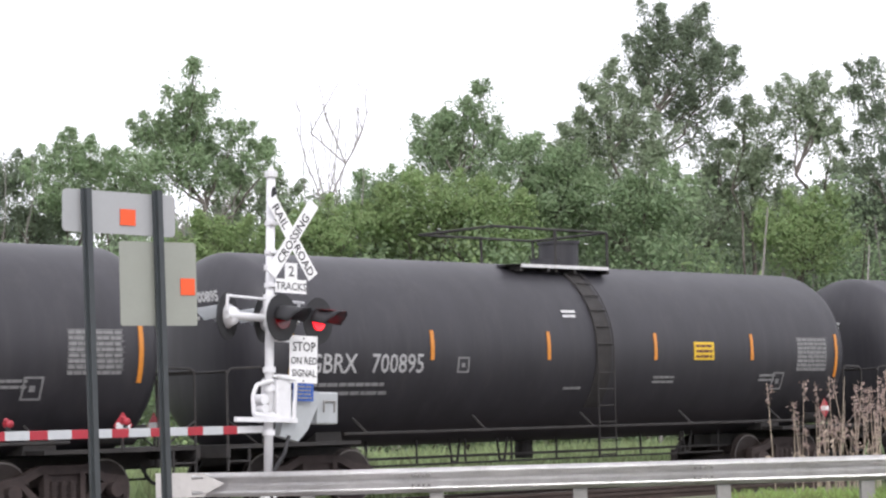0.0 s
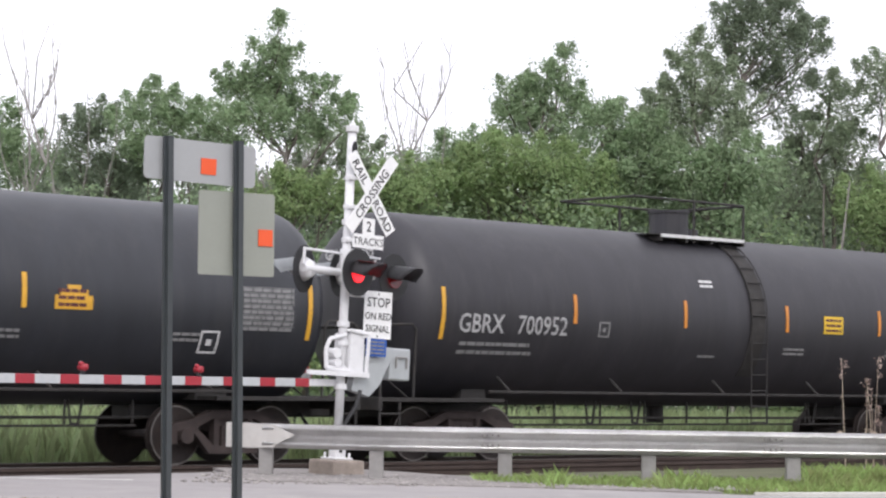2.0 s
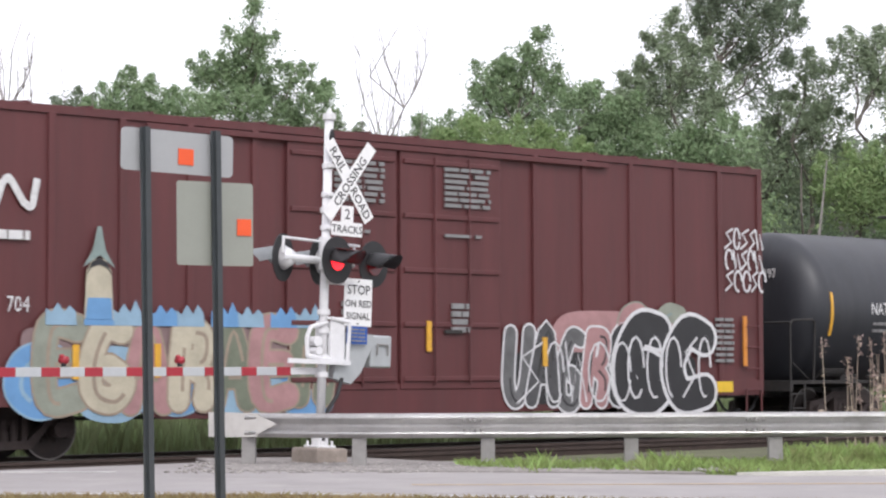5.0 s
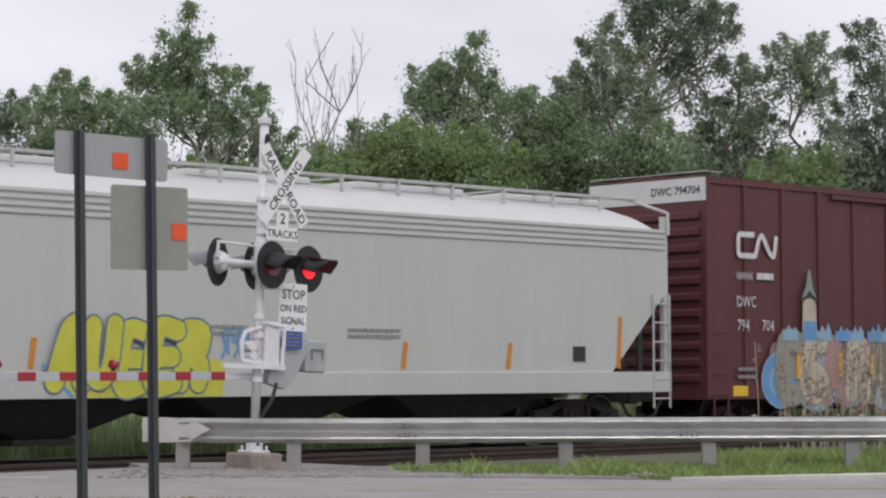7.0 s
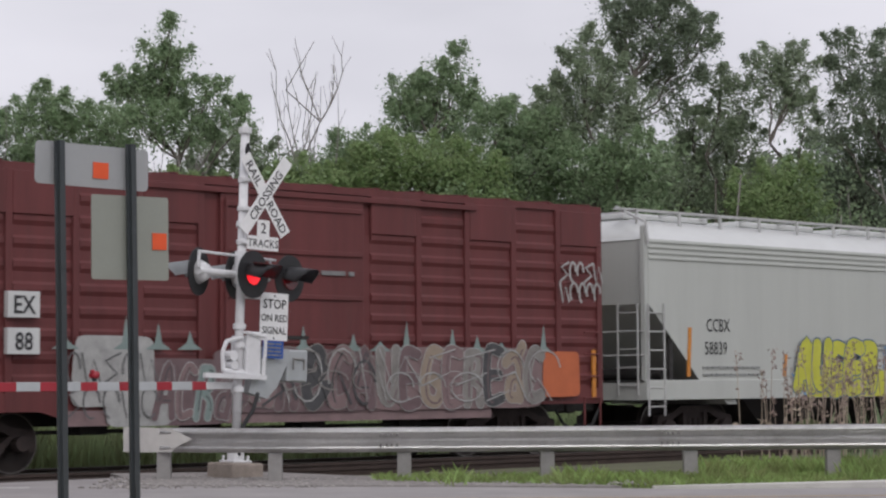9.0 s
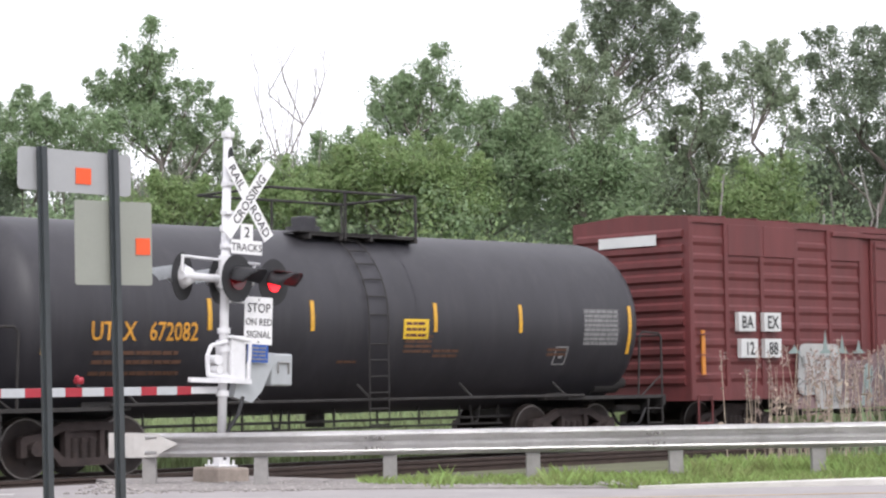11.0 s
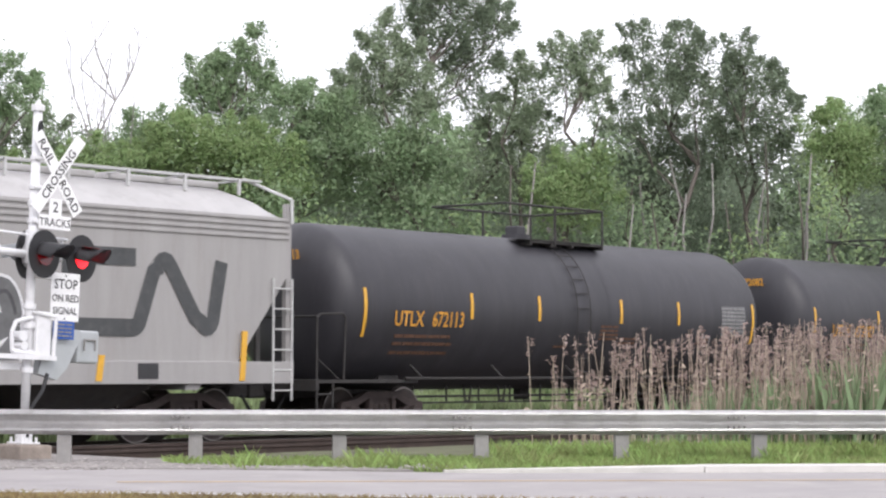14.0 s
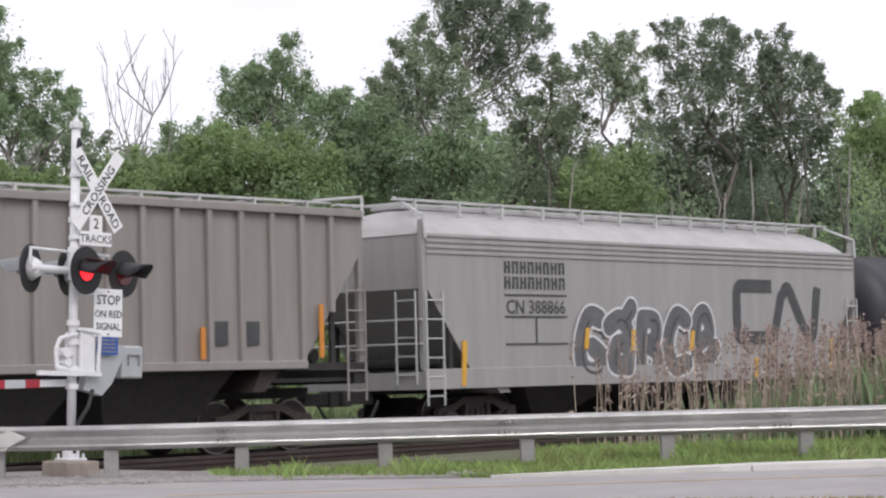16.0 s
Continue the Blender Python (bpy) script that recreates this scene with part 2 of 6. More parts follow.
GRAF = {
    "white": mat("paint_white", (0.62, 0.62, 0.63), 0.6, 0, 0.1, 3, 0),
    "black": mat("paint_black", (0.022, 0.022, 0.024), 0.5, 0, 0.2, 3, 0),
    "teal": mat("paint_pale_teal", (0.21, 0.27, 0.255), 0.6, 0, 0.15, 3, 0),
    "yellow": mat("paint_chartreuse", (0.53, 0.53, 0.06), 0.6, 0, 0.12, 3, 0),
    "blue": mat("paint_blue", (0.13, 0.29, 0.52), 0.6, 0, 0.12, 3, 0),
    "blueline": mat("paint_slate_blue", (0.09, 0.15, 0.22), 0.6, 0, 0.12, 3, 0),
    "skyblue": mat("paint_sky_blue", (0.24, 0.37, 0.48), 0.6, 0, 0.15, 3, 0),
    "tan": mat("paint_tan", (0.30, 0.24, 0.185), 0.6, 0, 0.2, 3, 0),
    "mauve": mat("paint_mauve", (0.22, 0.15, 0.15), 0.6, 0, 0.2, 3, 0),
    "orange": mat("paint_orange", (0.50, 0.13, 0.05), 0.6, 0, 0.1, 3, 0),
    "grey": mat("paint_grey", (0.12, 0.12, 0.122), 0.6, 0, 0.3, 3, 0),
    "sand": mat("paint_sand", (0.46, 0.42, 0.32), 0.6, 0, 0.2, 3, 0),
    "rose": mat("paint_dusty_rose", (0.36, 0.20, 0.20), 0.6, 0, 0.2, 3, 0),
    "plum": mat("paint_dull_plum", (0.15, 0.10, 0.105), 0.6, 0, 0.25, 3, 0),
    "moss": mat("paint_moss_grey", (0.16, 0.18, 0.13), 0.6, 0, 0.2, 3, 0),
    "pale": mat("paint_chalky_white", (0.36, 0.36, 0.35), 0.7, 0, 0.25, 4, 0),
    "dust": mat("paint_dusty_grey", (0.235, 0.22, 0.205), 0.7, 0, 0.25, 4, 0),
    "charcoal": mat("paint_charcoal", (0.065, 0.065, 0.068), 0.7, 0, 0.3, 4, 0),
    "sage": mat("paint_sage", (0.25, 0.27, 0.22), 0.6, 0, 0.2, 3, 0),
}


# ---- building helpers ----
def part(name, bm, material, parent, label="", smooth=False):
    me = bpy.data.meshes.new(name)
    bm.to_mesh(me)
    bm.free()
    me.materials.append(material)
    if smooth:
        for p in me.polygons:
            p.use_smooth = True
    ob = new(name, me)
    ob.parent = parent
    if label:
        ob["label"] = label
    if name in ("data_line", "outlined_mark", "grab_irons", "data_lines", "stencil", "data_panel", "notice_lines", "end_stencil", "door_text", "table_lines", "painted_name", "splice_bolts", "roof_ribs"):
        ob["kind"] = "stuff"
    return ob


def thing(name, label, category, group="", kind="", at=None):
    ob = new(name)
    if at is not None:
        ob.matrix_world = at
    return tagged(ob, label, category, group, kind)


def box(bm, x0, x1, y0, y1, z0, z1, bevel=0.0, turn=None):
    m = Matrix.LocRotScale(((x0 + x1) / 2, (y0 + y1) / 2, (z0 + z1) / 2), None, (abs(x1 - x0), abs(y1 - y0), abs(z1 - z0)))
    geom = bmesh.ops.create_cube(bm, size=1.0, matrix=(turn @ m) if turn else m)
    if bevel:
        edges = list({e for v in geom["verts"] for e in v.link_edges})
        bmesh.ops.bevel(bm, geom=edges, offset=bevel, segments=2, profile=0.5, affect="EDGES")
    return bm


def B(*args, **kw):
    return box(bmesh.new(), *args, **kw)


def rod(bm, a, b, r, seg=8, r2=None):
    a, b = Vector(a), Vector(b)
    d = b - a
    m = Matrix.Translation((a + b) / 2) @ d.to_track_quat("Z", "Y").to_matrix().to_4x4()
    bmesh.ops.create_cone(bm, cap_ends=True, segments=seg, radius1=r, radius2=r if r2 is None else r2, depth=d.length, matrix=m)
    return bm


def pipe(bm, points, r, seg=6):
    for a, b in zip(points, points[1:]):
        rod(bm, a, b, r, seg)
    return bm


def prism(bm, outline, y0, y1, turn=None):
    """A flat outline of (x, z) given depth from y0 to y1."""
    f = [bm.verts.new((x, y0, z)) for x, z in outline]
    g = [bm.verts.new((x, y1, z)) for x, z in outline]
    made = [bm.faces.new(f), bm.faces.new(g[::-1])]
    n = len(f)
    for i in range(n):
        made.append(bm.faces.new((f[i], g[i], g[(i + 1) % n], f[(i + 1) % n])))
    bmesh.ops.recalc_face_normals(bm, faces=made)
    if turn:
        bmesh.ops.transform(bm, matrix=turn, verts=f + g)
    return bm


def lettering(name, words, size, x, z, material, parent, y=0.0, wrap=None, wide=1.0, center=False, label="", bold=0.0, turn=None):
    """Raised words that face -y; wrap: (radius, axis height) of a round shell to lie on."""
    cu = bpy.data.curves.new(name, "FONT")
    cu.body, cu.size = words, size * 1.4
    cu.resolution_u = 2
    cu.offset = bold
    cu.align_x = "CENTER" if center else "LEFT"
    tmp = bpy.data.objects.new("tmp", cu)
    me = bpy.data.meshes.new_from_object(tmp)
    bpy.data.objects.remove(tmp)
    bpy.data.curves.remove(cu)
    for v in me.vertices:
        px, pz = x + v.co.x * wide, z + v.co.y
        py = y
        if wrap:
            py = -math.sqrt(max(0.0, wrap[0] ** 2 - (pz - wrap[1]) ** 2)) - 0.014
        v.co = (px, py, pz)
    if turn:
        me.transform(turn)
    me.materials.append(material)
    me.name = name
    ob = new(name, me)
    ob.parent = parent
    if label:
        ob["label"] = label
    return ob


def decal(bm, x0, x1, z0, z1, y=0.0, wrap=None, proud=0.012, steps=6, lean=0.0):
    """A thin strip on a flat side or on a round shell."""
    rows = []
    for i in range(steps + 1 if wrap else 2):
        k = i / (steps if wrap else 1)
        z = z0 + (z1 - z0) * k
        yy = -math.sqrt(max(0.0, wrap[0] ** 2 - (z - wrap[1]) ** 2)) if wrap else y
        rows.append([(x0 + lean * k, yy - proud, z), (x1 + lean * k, yy - proud, z), (x0 + lean * k, yy + 0.02, z), (x1 + lean * k, yy + 0.02, z)])
    vs = [[bm.verts.new(p) for p in r] for r in rows]
    for a, b in zip(vs, vs[1:]):
        bm.faces.new((a[0], a[1], b[1], b[0]))
        bm.faces.new((a[2], b[2], b[3], a[3]))
        bm.faces.new((a[0], b[0], b[2], a[2]))
        bm.faces.new((a[1], a[3], b[3], b[1]))
    bm.faces.new((vs[0][0], vs[0][2], vs[0][3], vs[0][1]))
    bm.faces.new((vs[-1][0], vs[-1][1], vs[-1][3], vs[-1][2]))
    return bm


def bars(bm, x0, x1, z_top, rows, pitch, high, rng, y=0.0, wrap=None, words=3):
    """Rows of small bars in place of writing too small to read."""
    for i in range(rows):
        z = z_top - i * pitch
        x = x0
        while x < x1 - 0.03:
            w = min(x1 - x, rng.uniform(0.5, 1.3) * (x1 - x0) / words)
            decal(bm, x, x + w * 0.86, z - high, z, y, wrap, 0.010, 2)
            x += w
    return bm


def ribbon(bm, points, width, y, close=False):
    """A painted stroke: a flat band along (x, z) points."""
    n = len(points)
    left, right = [], []
    for i, (x, z) in enumerate(points):
        a = points[(i - 1) % n] if (i or close) else points[0]
        b = points[(i + 1) % n] if (i < n - 1 or close) else points[-1]
        dx, dz = b[0] - a[0], b[1] - a[1]
        d = math.hypot(dx, dz) or 1.0
        nx, nz = -dz / d * width / 2, dx / d * width / 2
        left.append(bm.verts.new((x + nx, y, z + nz)))
        right.append(bm.verts.new((x - nx, y, z - nz)))
    for i in range(n if close else n - 1):
        j = (i + 1) % n
        bm.faces.new((left[i], left[j], right[j], right[i]))
    return bm


def blob(bm, x, z, rx, rz, y, rng, rough=0.15, n=22, square=0.0):
    ph = [rng.uniform(0, 6.28) for _ in range(3)]
    pts = []
    for i in range(n):
        a = 2 * math.pi * i / n
        k = 1 + rough * (math.sin(2 * a + ph[0]) + 0.7 * math.sin(3 * a + ph[1]) + 0.4 * math.sin(5 * a + ph[2])) / 2
        c, s = math.cos(a), math.sin(a)
        if square:
            c = math.copysign(abs(c) ** (1 - square), c)
            s = math.copysign(abs(s) ** (1 - square), s)
        pts.append((x + rx * k * c, z + rz * k * s))
    bm.faces.new([bm.verts.new((px, y, pz)) for px, pz in pts])
    return pts


def quads(name, corners, material, parent=None):
    """Many loose four-cornered leaves or blades as one mesh."""
    n = len(corners)
    me = bpy.data.meshes.new(name)
    me.vertices.add(4 * n)
    me.vertices.foreach_set("co", np.ascontiguousarray(corners, dtype=np.float32).ravel())
    me.loops.add(4 * n)
    me.loops.foreach_set("vertex_index", np.arange(4 * n, dtype=np.int32))
    me.polygons.add(n)
    me.polygons.foreach_set("loop_start", np.arange(0, 4 * n, 4, dtype=np.int32))
    me.polygons.foreach_set("loop_total", np.full(n, 4, dtype=np.int32))
    me.update(calc_edges=True)
    me.validate()
    me.materials.append(material)
    ob = new(name, me)
    ob.parent = parent
    return ob


def leaf_cloud(centers, radii, per, size, rng):
    """Corners of leaves scattered in clumps round the centers."""
    c = np.repeat(np.asarray(centers, float), per, axis=0)
    r = np.repeat(np.asarray(radii, float), per)[:, None]
    n = len(c)
    off = rng.normal(size=(n, 3)) * 0.56
    p = c + off * r * np.array([1, 1, 0.75])
    face = rng.normal(size=(n, 3)) * 0.75 + off * 0.6 + np.array([0, 0, 0.4])
    face /= np.linalg.norm(face, axis=1, keepdims=True)
    a = np.cross(face, rng.normal(size=(n, 3)))
    a /= np.linalg.norm(a, axis=1, keepdims=True)
    b = np.cross(face, a)
    s = size * rng.uniform(0.6, 1.3, (n, 1))
    return np.stack([p - a * s, p + b * s * 0.42, p + a * s, p - b * s * 0.42], axis=1)


def blades(xyz, high, wide, rng, bend=0.35):
    """Corners of grass blades that stand on the given places."""
    n = len(xyz)
    h = high * rng.uniform(0.55, 1.2, (n, 1))
    a = rng.uniform(0, 2 * np.pi, n)
    side = np.stack([np.cos(a), np.sin(a), np.zeros(n)], axis=1) * wide * rng.uniform(0.6, 1.3, (n, 1))
    b = rng.uniform(0, 2 * np.pi, n)
    tip = np.stack([np.cos(b) * bend, np.sin(b) * bend, np.ones(n)], axis=1) * h * np.stack([rng.uniform(0, 1, n)] * 2 + [np.ones(n)], axis=1)
    mid = tip * np.array([0.35, 0.35, 0.6])
    return np.stack([xyz - side, xyz + side * 0.3 + mid * 0.0, xyz + tip, xyz + mid - side * 0.7], axis=1)


# ---- ground, road and tracks ----
TRACK_Y = 28.1        # the track on which the train runs
NEAR_Y = 24.1         # the empty track
NEAR_Z = 0.10


def ground_height(x, y):
    k = min(1.0, max(0.0, (y - 21.6) / 1.6))
    k = k * k * (3 - 2 * k)
    return 0.08 - 0.48 * k


def build_ground():
    xs = sorted({*np.linspace(-900, -40, 8), *np.linspace(-40, 90, 80), *np.linspace(90, 1500, 10)})
    ys = sorted({*np.linspace(-600, 0, 6), *np.linspace(0, 60, 121), *np.linspace(60, 1600, 12)})
    bm = bmesh.new()
    grid = [[bm.verts.new((x, y, ground_height(x, y))) for x in xs] for y in ys]
    for r0, r1 in zip(grid, grid[1:]):
        for i in range(len(xs) - 1):
            bm.faces.new((r0[i], r0[i + 1], r1[i + 1], r1[i]))
    tagged(part("ground", bm, M_SOIL, None, smooth=True), "grassy soil with bare earthy patches", "ground", kind="structure")


def slab(name, outline, z, material, label, category, thick=0.06):
    bm = bmesh.new()
    top = [bm.verts.new((p.x, p.y, z)) for p in outline]
    low = [bm.verts.new((p.x, p.y, z - thick)) for p in outline]
    bm.faces.new(top)
    n = len(top)
    for i in range(n):
        bm.faces.new((top[i], low[i], low[(i + 1) % n], top[(i + 1) % n]))
    bmesh.ops.recalc_face_normals(bm, faces=bm.faces[:])
    return tagged(part(name, bm, material, None), label, category, kind="structure")


def build_road():
    g = bearing
    slab("road", [g(-11, 20.45), g(-2.4, 20.45), g(2.2, 19.15), g(12, 16.1), g(30, 10), g(60, 10), g(60, 23.75), g(3.0, 23.75), g(0.5, 24.6), g(-1.6, 25.6), g(-3.0, 28.6), Vector((8, 22.85, 0))],
         0.115, M_ASPHALT, "pale worn asphalt road beside the railway crossing", "road")
    # painted lines
    for i, (u0, u1, v, w, m, words) in enumerate([(-10, -2.4, 20.55, 0.10, M_ROADLINE, "worn white edge line"),
                                                  (-1.0, 60, 22.0, 0.10, M_ROADYELLOW, "faded yellow edge line on asphalt"),
                                                  (-9.5, -4.6, 25.0, 0.13, M_ROADLINE, "worn white stop line")]):
        slab("road_marking", [g(u0, v), g(u1, v), g(u1, v + w), g(u0, v + w)], 0.121, m, words, "road marking", 0.004)
    slab("road_marking", [g(-2.4, 20.55), g(2.2, 19.25), g(12, 16.2), g(12, 16.31), g(2.2, 19.36), g(-2.4, 20.65)], 0.121, M_ROADLINE, "worn white edge line", "road marking", 0.004)
    # bare brown earth on the near verge
    slab("near_verge", [g(-14, 12), g(40, 12), g(40, 20.45), g(-14, 20.45)], 0.112, M_EARTH, "bare brown earth with dry stubble on the near verge", "verge", 0.05)
    # gravel shoulder
    slab("gravel_shoulder", [g(-3.2, 25.3), g(-0.2, 24.75), g(2.2, 24.2), g(2.0, 25.4), g(-1.0, 27.6), g(-2.2, 29.0), g(-4.2, 28.8)], 0.13, M_GRAVEL,
         "pale gravel shoulder at the foot of the signal", "gravel", 0.05)
    rng = random.Random(5)
    bm = bmesh.new()
    for i in range(1500):
        k = rng.random()
        p = g(-4.0 + 7.0 * k, 24.7 + rng.random() * (3.6 - 2.9 * k), 0.125)
        s = rng.uniform(0.010, 0.032)
        bmesh.ops.create_icosphere(bm, subdivisions=1, radius=s, matrix=Matrix.Translation(p) @ Matrix.Diagonal((rng.uniform(0.7, 1.4), rng.uniform(0.7, 1.4), 0.6, 1)))
    tagged(part("gravel_stones", bm, M_GRAVEL, None), "loose pale gravel stones on the shoulder", "gravel", kind="stuff")
    # kerb, in cast lengths, rising from flush at its nose
    kerb = thing("kerb", "pale concrete kerb along the road and grass", "kerb", kind="structure")
    u, i = 2.55, 0
    while u < 40:
        n = u + 2.9
        bm = bmesh.new()
        h0, h1 = (0.130, 0.185) if i == 0 else (0.185, 0.195)
        v0 = 24.15 if i == 0 else 23.74
        a, b, c, d = bearing(u, v0), bearing(n - 0.015, 23.74), bearing(n - 0.015, 24.2), bearing(u, 24.28)
        top = [bm.verts.new((p.x, p.y, h)) for p, h in ((a, h0), (b, h1), (c, h1), (d, h0))]
        low = [bm.verts.new((p.x, p.y, 0.0)) for p in (a, b, c, d)]
        bm.faces.new(top)
        for k in range(4):
            bm.faces.new((top[k], low[k], low[(k + 1) % 4], top[(k + 1) % 4]))
        bmesh.ops.recalc_face_normals(bm, faces=bm.faces[:])
        part("kerb_stone", bm, M_CONCRETE, kerb)
        u, i = n, i + 1


def build_track(y0, z0, name, label):
    t = thing(name, label, "railway track", kind="structure")
    bm = bmesh.new()
    prism(bm, [(-1.9, z0 - 0.24), (1.9, z0 - 0.24), (2.7, -0.5), (-2.7, -0.5)], -120, 200, Matrix.Translation((0, y0, 0)) @ pose(0, 0, 0, 0, 0, -90))
    part("ballast", bm, M_BALLAST, t, "dark stone ballast")
    bm = bmesh.new()
    x = -60.0
    while x < 120:
        box(bm, x - 0.11, x + 0.11, y0 - 1.3, y0 + 1.3, z0 - 0.3, z0 - 0.17)
        x += 0.55
    part("sleepers", bm, M_TIE, t, "tarred wooden sleepers")["kind"] = "stuff"
    for s in (-1, 1):
        y = y0 + s * 0.753
        bm = bmesh.new()
        prism(bm, [(-0.07, -0.17), (0.07, -0.17), (0.07, -0.155), (0.012, -0.13), (0.012, -0.045), (0.036, -0.035), (0.036, -0.006), (-0.036, -0.006), (-0.036, -0.035), (-0.012, -0.045), (-0.012, -0.13), (-0.07, -0.155)],
              -120, 200, Matrix.Translation((0, y, z0)) @ pose(0, 0, 0, 0, 0, -90))
        rail = part("rail", bm, M_RAILSIDE, t, "rust-brown steel rail")
        part("rail_head", B(-200, 120, y - 0.034, y + 0.034, z0 - 0.004, z0 + 0.002), M_SHINE if y0 == TRACK_Y else M_RAILSIDE, rail, "worn shiny running surface")


build_ground()
build_road()
build_track(TRACK_Y, 0.0, "main_track", "railway track on dark stone ballast with shiny rails")
build_track(NEAR_Y, NEAR_Z, "empty_track", "empty railway track with rust-brown rails on ballast")


# ---- crossing signal ----
def build_signal():
    base = bearing(-2.42, 27.4)
    g = thing("crossing_signal", "white railway crossing signal with crossbuck and flashing red lights", "crossing signal",
              at=Matrix.Translation((base.x, base.y, 0.0)) @ pose(0, 0, 0, 0.3, 2.0, 0))
    part("foundation", B(-0.25, 0.25, -0.27, 0.27, 0.05, 0.31, bevel=0.03), M_FOUND, g, "chipped concrete foundation block")
    bm = B(-0.15, 0.15, -0.15, 0.15, 0.31, 0.34, bevel=0.01)
    for sx in (-1, 1):
        for sy in (-1, 1):
            rod(bm, (sx * 0.11, sy * 0.11, 0.3), (sx * 0.11, sy * 0.11, 0.40), 0.018)
    rod(bm, (0, 0, 0.34), (0, 0, 0.46), 0.11, 12)
    part("base_plate", bm, M_MAST, g, "white bolted cast base")
    bm = rod(bmesh.new(), (0, 0, 0.34), (0, 0, 4.52), 0.058, 16)
    part("mast", bm, M_MAST, g, "white painted steel tube", True)
    bm = rod(bmesh.new(), (0, 0, 4.52), (0, 0, 4.6), 0.085, 12)
    rod(bm, (0, 0, 4.6), (0, 0, 4.66), 0.05, 8, 0.02)
    part("mast_cap", bm, M_MAST, g)
    # crossbuck blades, on the side that faces the road
    cx, cz, yb = 0.262, 3.74, -0.12
    for name, words, ang, y in (("crossbuck_blade", "RAIL ROAD", -54, yb), ("crossbuck_blade", "CROSSING", 54, yb - 0.012)):
        m = Matrix.Translation((cx, y, cz)) @ pose(0, 0, 0, 0, -ang, 0)
        bm = bmesh.new()
        box(bm, -0.60, 0.60, -0.003, 0.003, -0.088, 0.088)
        bmesh.ops.transform(bm, matrix=m, verts=bm.verts[:])
        blade = part(name, bm, M_SIGNWHITE, g, "white reflective blade")
        if words == "CROSSING":
            lettering("letters", words, 0.115, 0, -0.058, M_BLACKLET, blade, y=-0.007, wide=1.02, center=True, turn=m, bold=0.002)
        else:
            lettering("letters", "RAIL", 0.115, -0.51, -0.058, M_BLACKLET, blade, y=-0.007, wide=1.08, turn=m, bold=0.002)
            lettering("letters", "ROAD", 0.115, 0.10, -0.058, M_BLACKLET, blade, y=-0.007, wide=1.02, turn=m, bold=0.002)
    bm = rod(bmesh.new(), (0.0, -0.060, 4.30), (0.0, -0.072, 4.30), 0.05, 20)
    bmesh.ops.transform(bm, matrix=Matrix.Translation((0, 0, 4.30)) @ Matrix.Diagonal((0.8, 1, 1.9, 1)) @ Matrix.Translation((0, 0, -4.30)), verts=bm.verts[:])
    part("mast_slot", bm, M_BLACK, g, "dark oval slot near the top")
    bm = B(-0.255, 0.255, -0.004, 0.004, -0.09, 0.09)
    bmesh.ops.transform(bm, matrix=Matrix.Translation((cx, -0.1, 3.12)), verts=bm.verts[:])
    plate = part("track_count_plate", bm, M_SIGNWHITE, g, "white plate with track count")
    box_top = B(cx - 0.10, cx + 0.10, -0.104, -0.096, 3.21, 3.42)
    part("plate_top", box_top, M_SIGNWHITE, plate)
    lettering("letters", "2", 0.135, cx, 3.25, M_BLACKLET, plate, y=-0.108, center=True, bold=0.002)
    lettering("letters", "TRACKS", 0.10, cx, 3.07, M_BLACKLET, plate, y=-0.108, center=True, wide=0.98, bold=0.001)
    for z in (3.12, 3.55, 3.92):
        bm = B(-0.07, 0.2, -0.095, -0.06, z - 0.02, z + 0.02)
        rod(bm, (0, 0, z - 0.03), (0, 0, z + 0.03), 0.075, 12)
        part("sign_bracket", bm, M_MAST, g)
    # lights: a cross arm with two heads towards the road and one the other way
    zl = 2.70
    bm = rod(bmesh.new(), (-0.82, 0.02, zl + 0.24), (0.72, 0.02, zl + 0.24), 0.018, 8)
    rod(bm, (-0.78, 0.05, zl), (0.62, 0.05, zl), 0.05, 10)
    rod(bm, (0, 0, zl - 0.12), (0, 0, zl + 0.3), 0.09, 14)
    for x in (-0.80, 0.62):
        rod(bm, (x, 0.02, zl + 0.26), (x, 0.04, zl + 0.05), 0.02, 8)
    bmesh.ops.transform(bm, matrix=pose(0, 0, 0, 0, 0, 12), verts=bm.verts[:])
    part("light_arm", bm, M_MAST, g, "white cross arm of the lights")
    heads = []
    for x, facing in ((-0.01, -1), (0.74, -1), (-0.60, 1), (0.12, 1)):
        y0 = -0.20 if facing < 0 else 0.16
        sw = pose(0, 0, 0, 0, 0, 12) if facing < 0 else pose(0, 0, 0, 0, 0, 12) @ Matrix.Translation((x, 0, 0)) @ pose(0, 0, 0, 0, 0, 15) @ Matrix.Translation((-x, 0, 0))

        def swung(b):
            bmesh.ops.transform(b, matrix=sw, verts=b.verts[:])
            return b
        bm = bmesh.new()
        rod(bm, (x, y0, zl), (x, y0 + facing * 0.012, zl), 0.305, 40)
        disc = part("light_background", swung(bm), M_BLACK, g, "round black light background")
        bm = rod(bmesh.new(), (x, y0 - facing * 0.006, zl), (x, y0 - facing * 0.13, zl), 0.16, 20, 0.09)
        part("light_housing", swung(bm), M_MAST if facing > 0 else M_GREYBOX, disc, "white lamp housing", True)
        bm = bmesh.new()
        rod(bm, (x, y0 + facing * 0.013, zl), (x, y0 + facing * 0.024, zl), 0.128, 28)
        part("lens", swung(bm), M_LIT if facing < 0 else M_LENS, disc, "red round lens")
        # long half-round visor
        bm = bmesh.new()
        n, deep = 18, 0.44
        rings = []
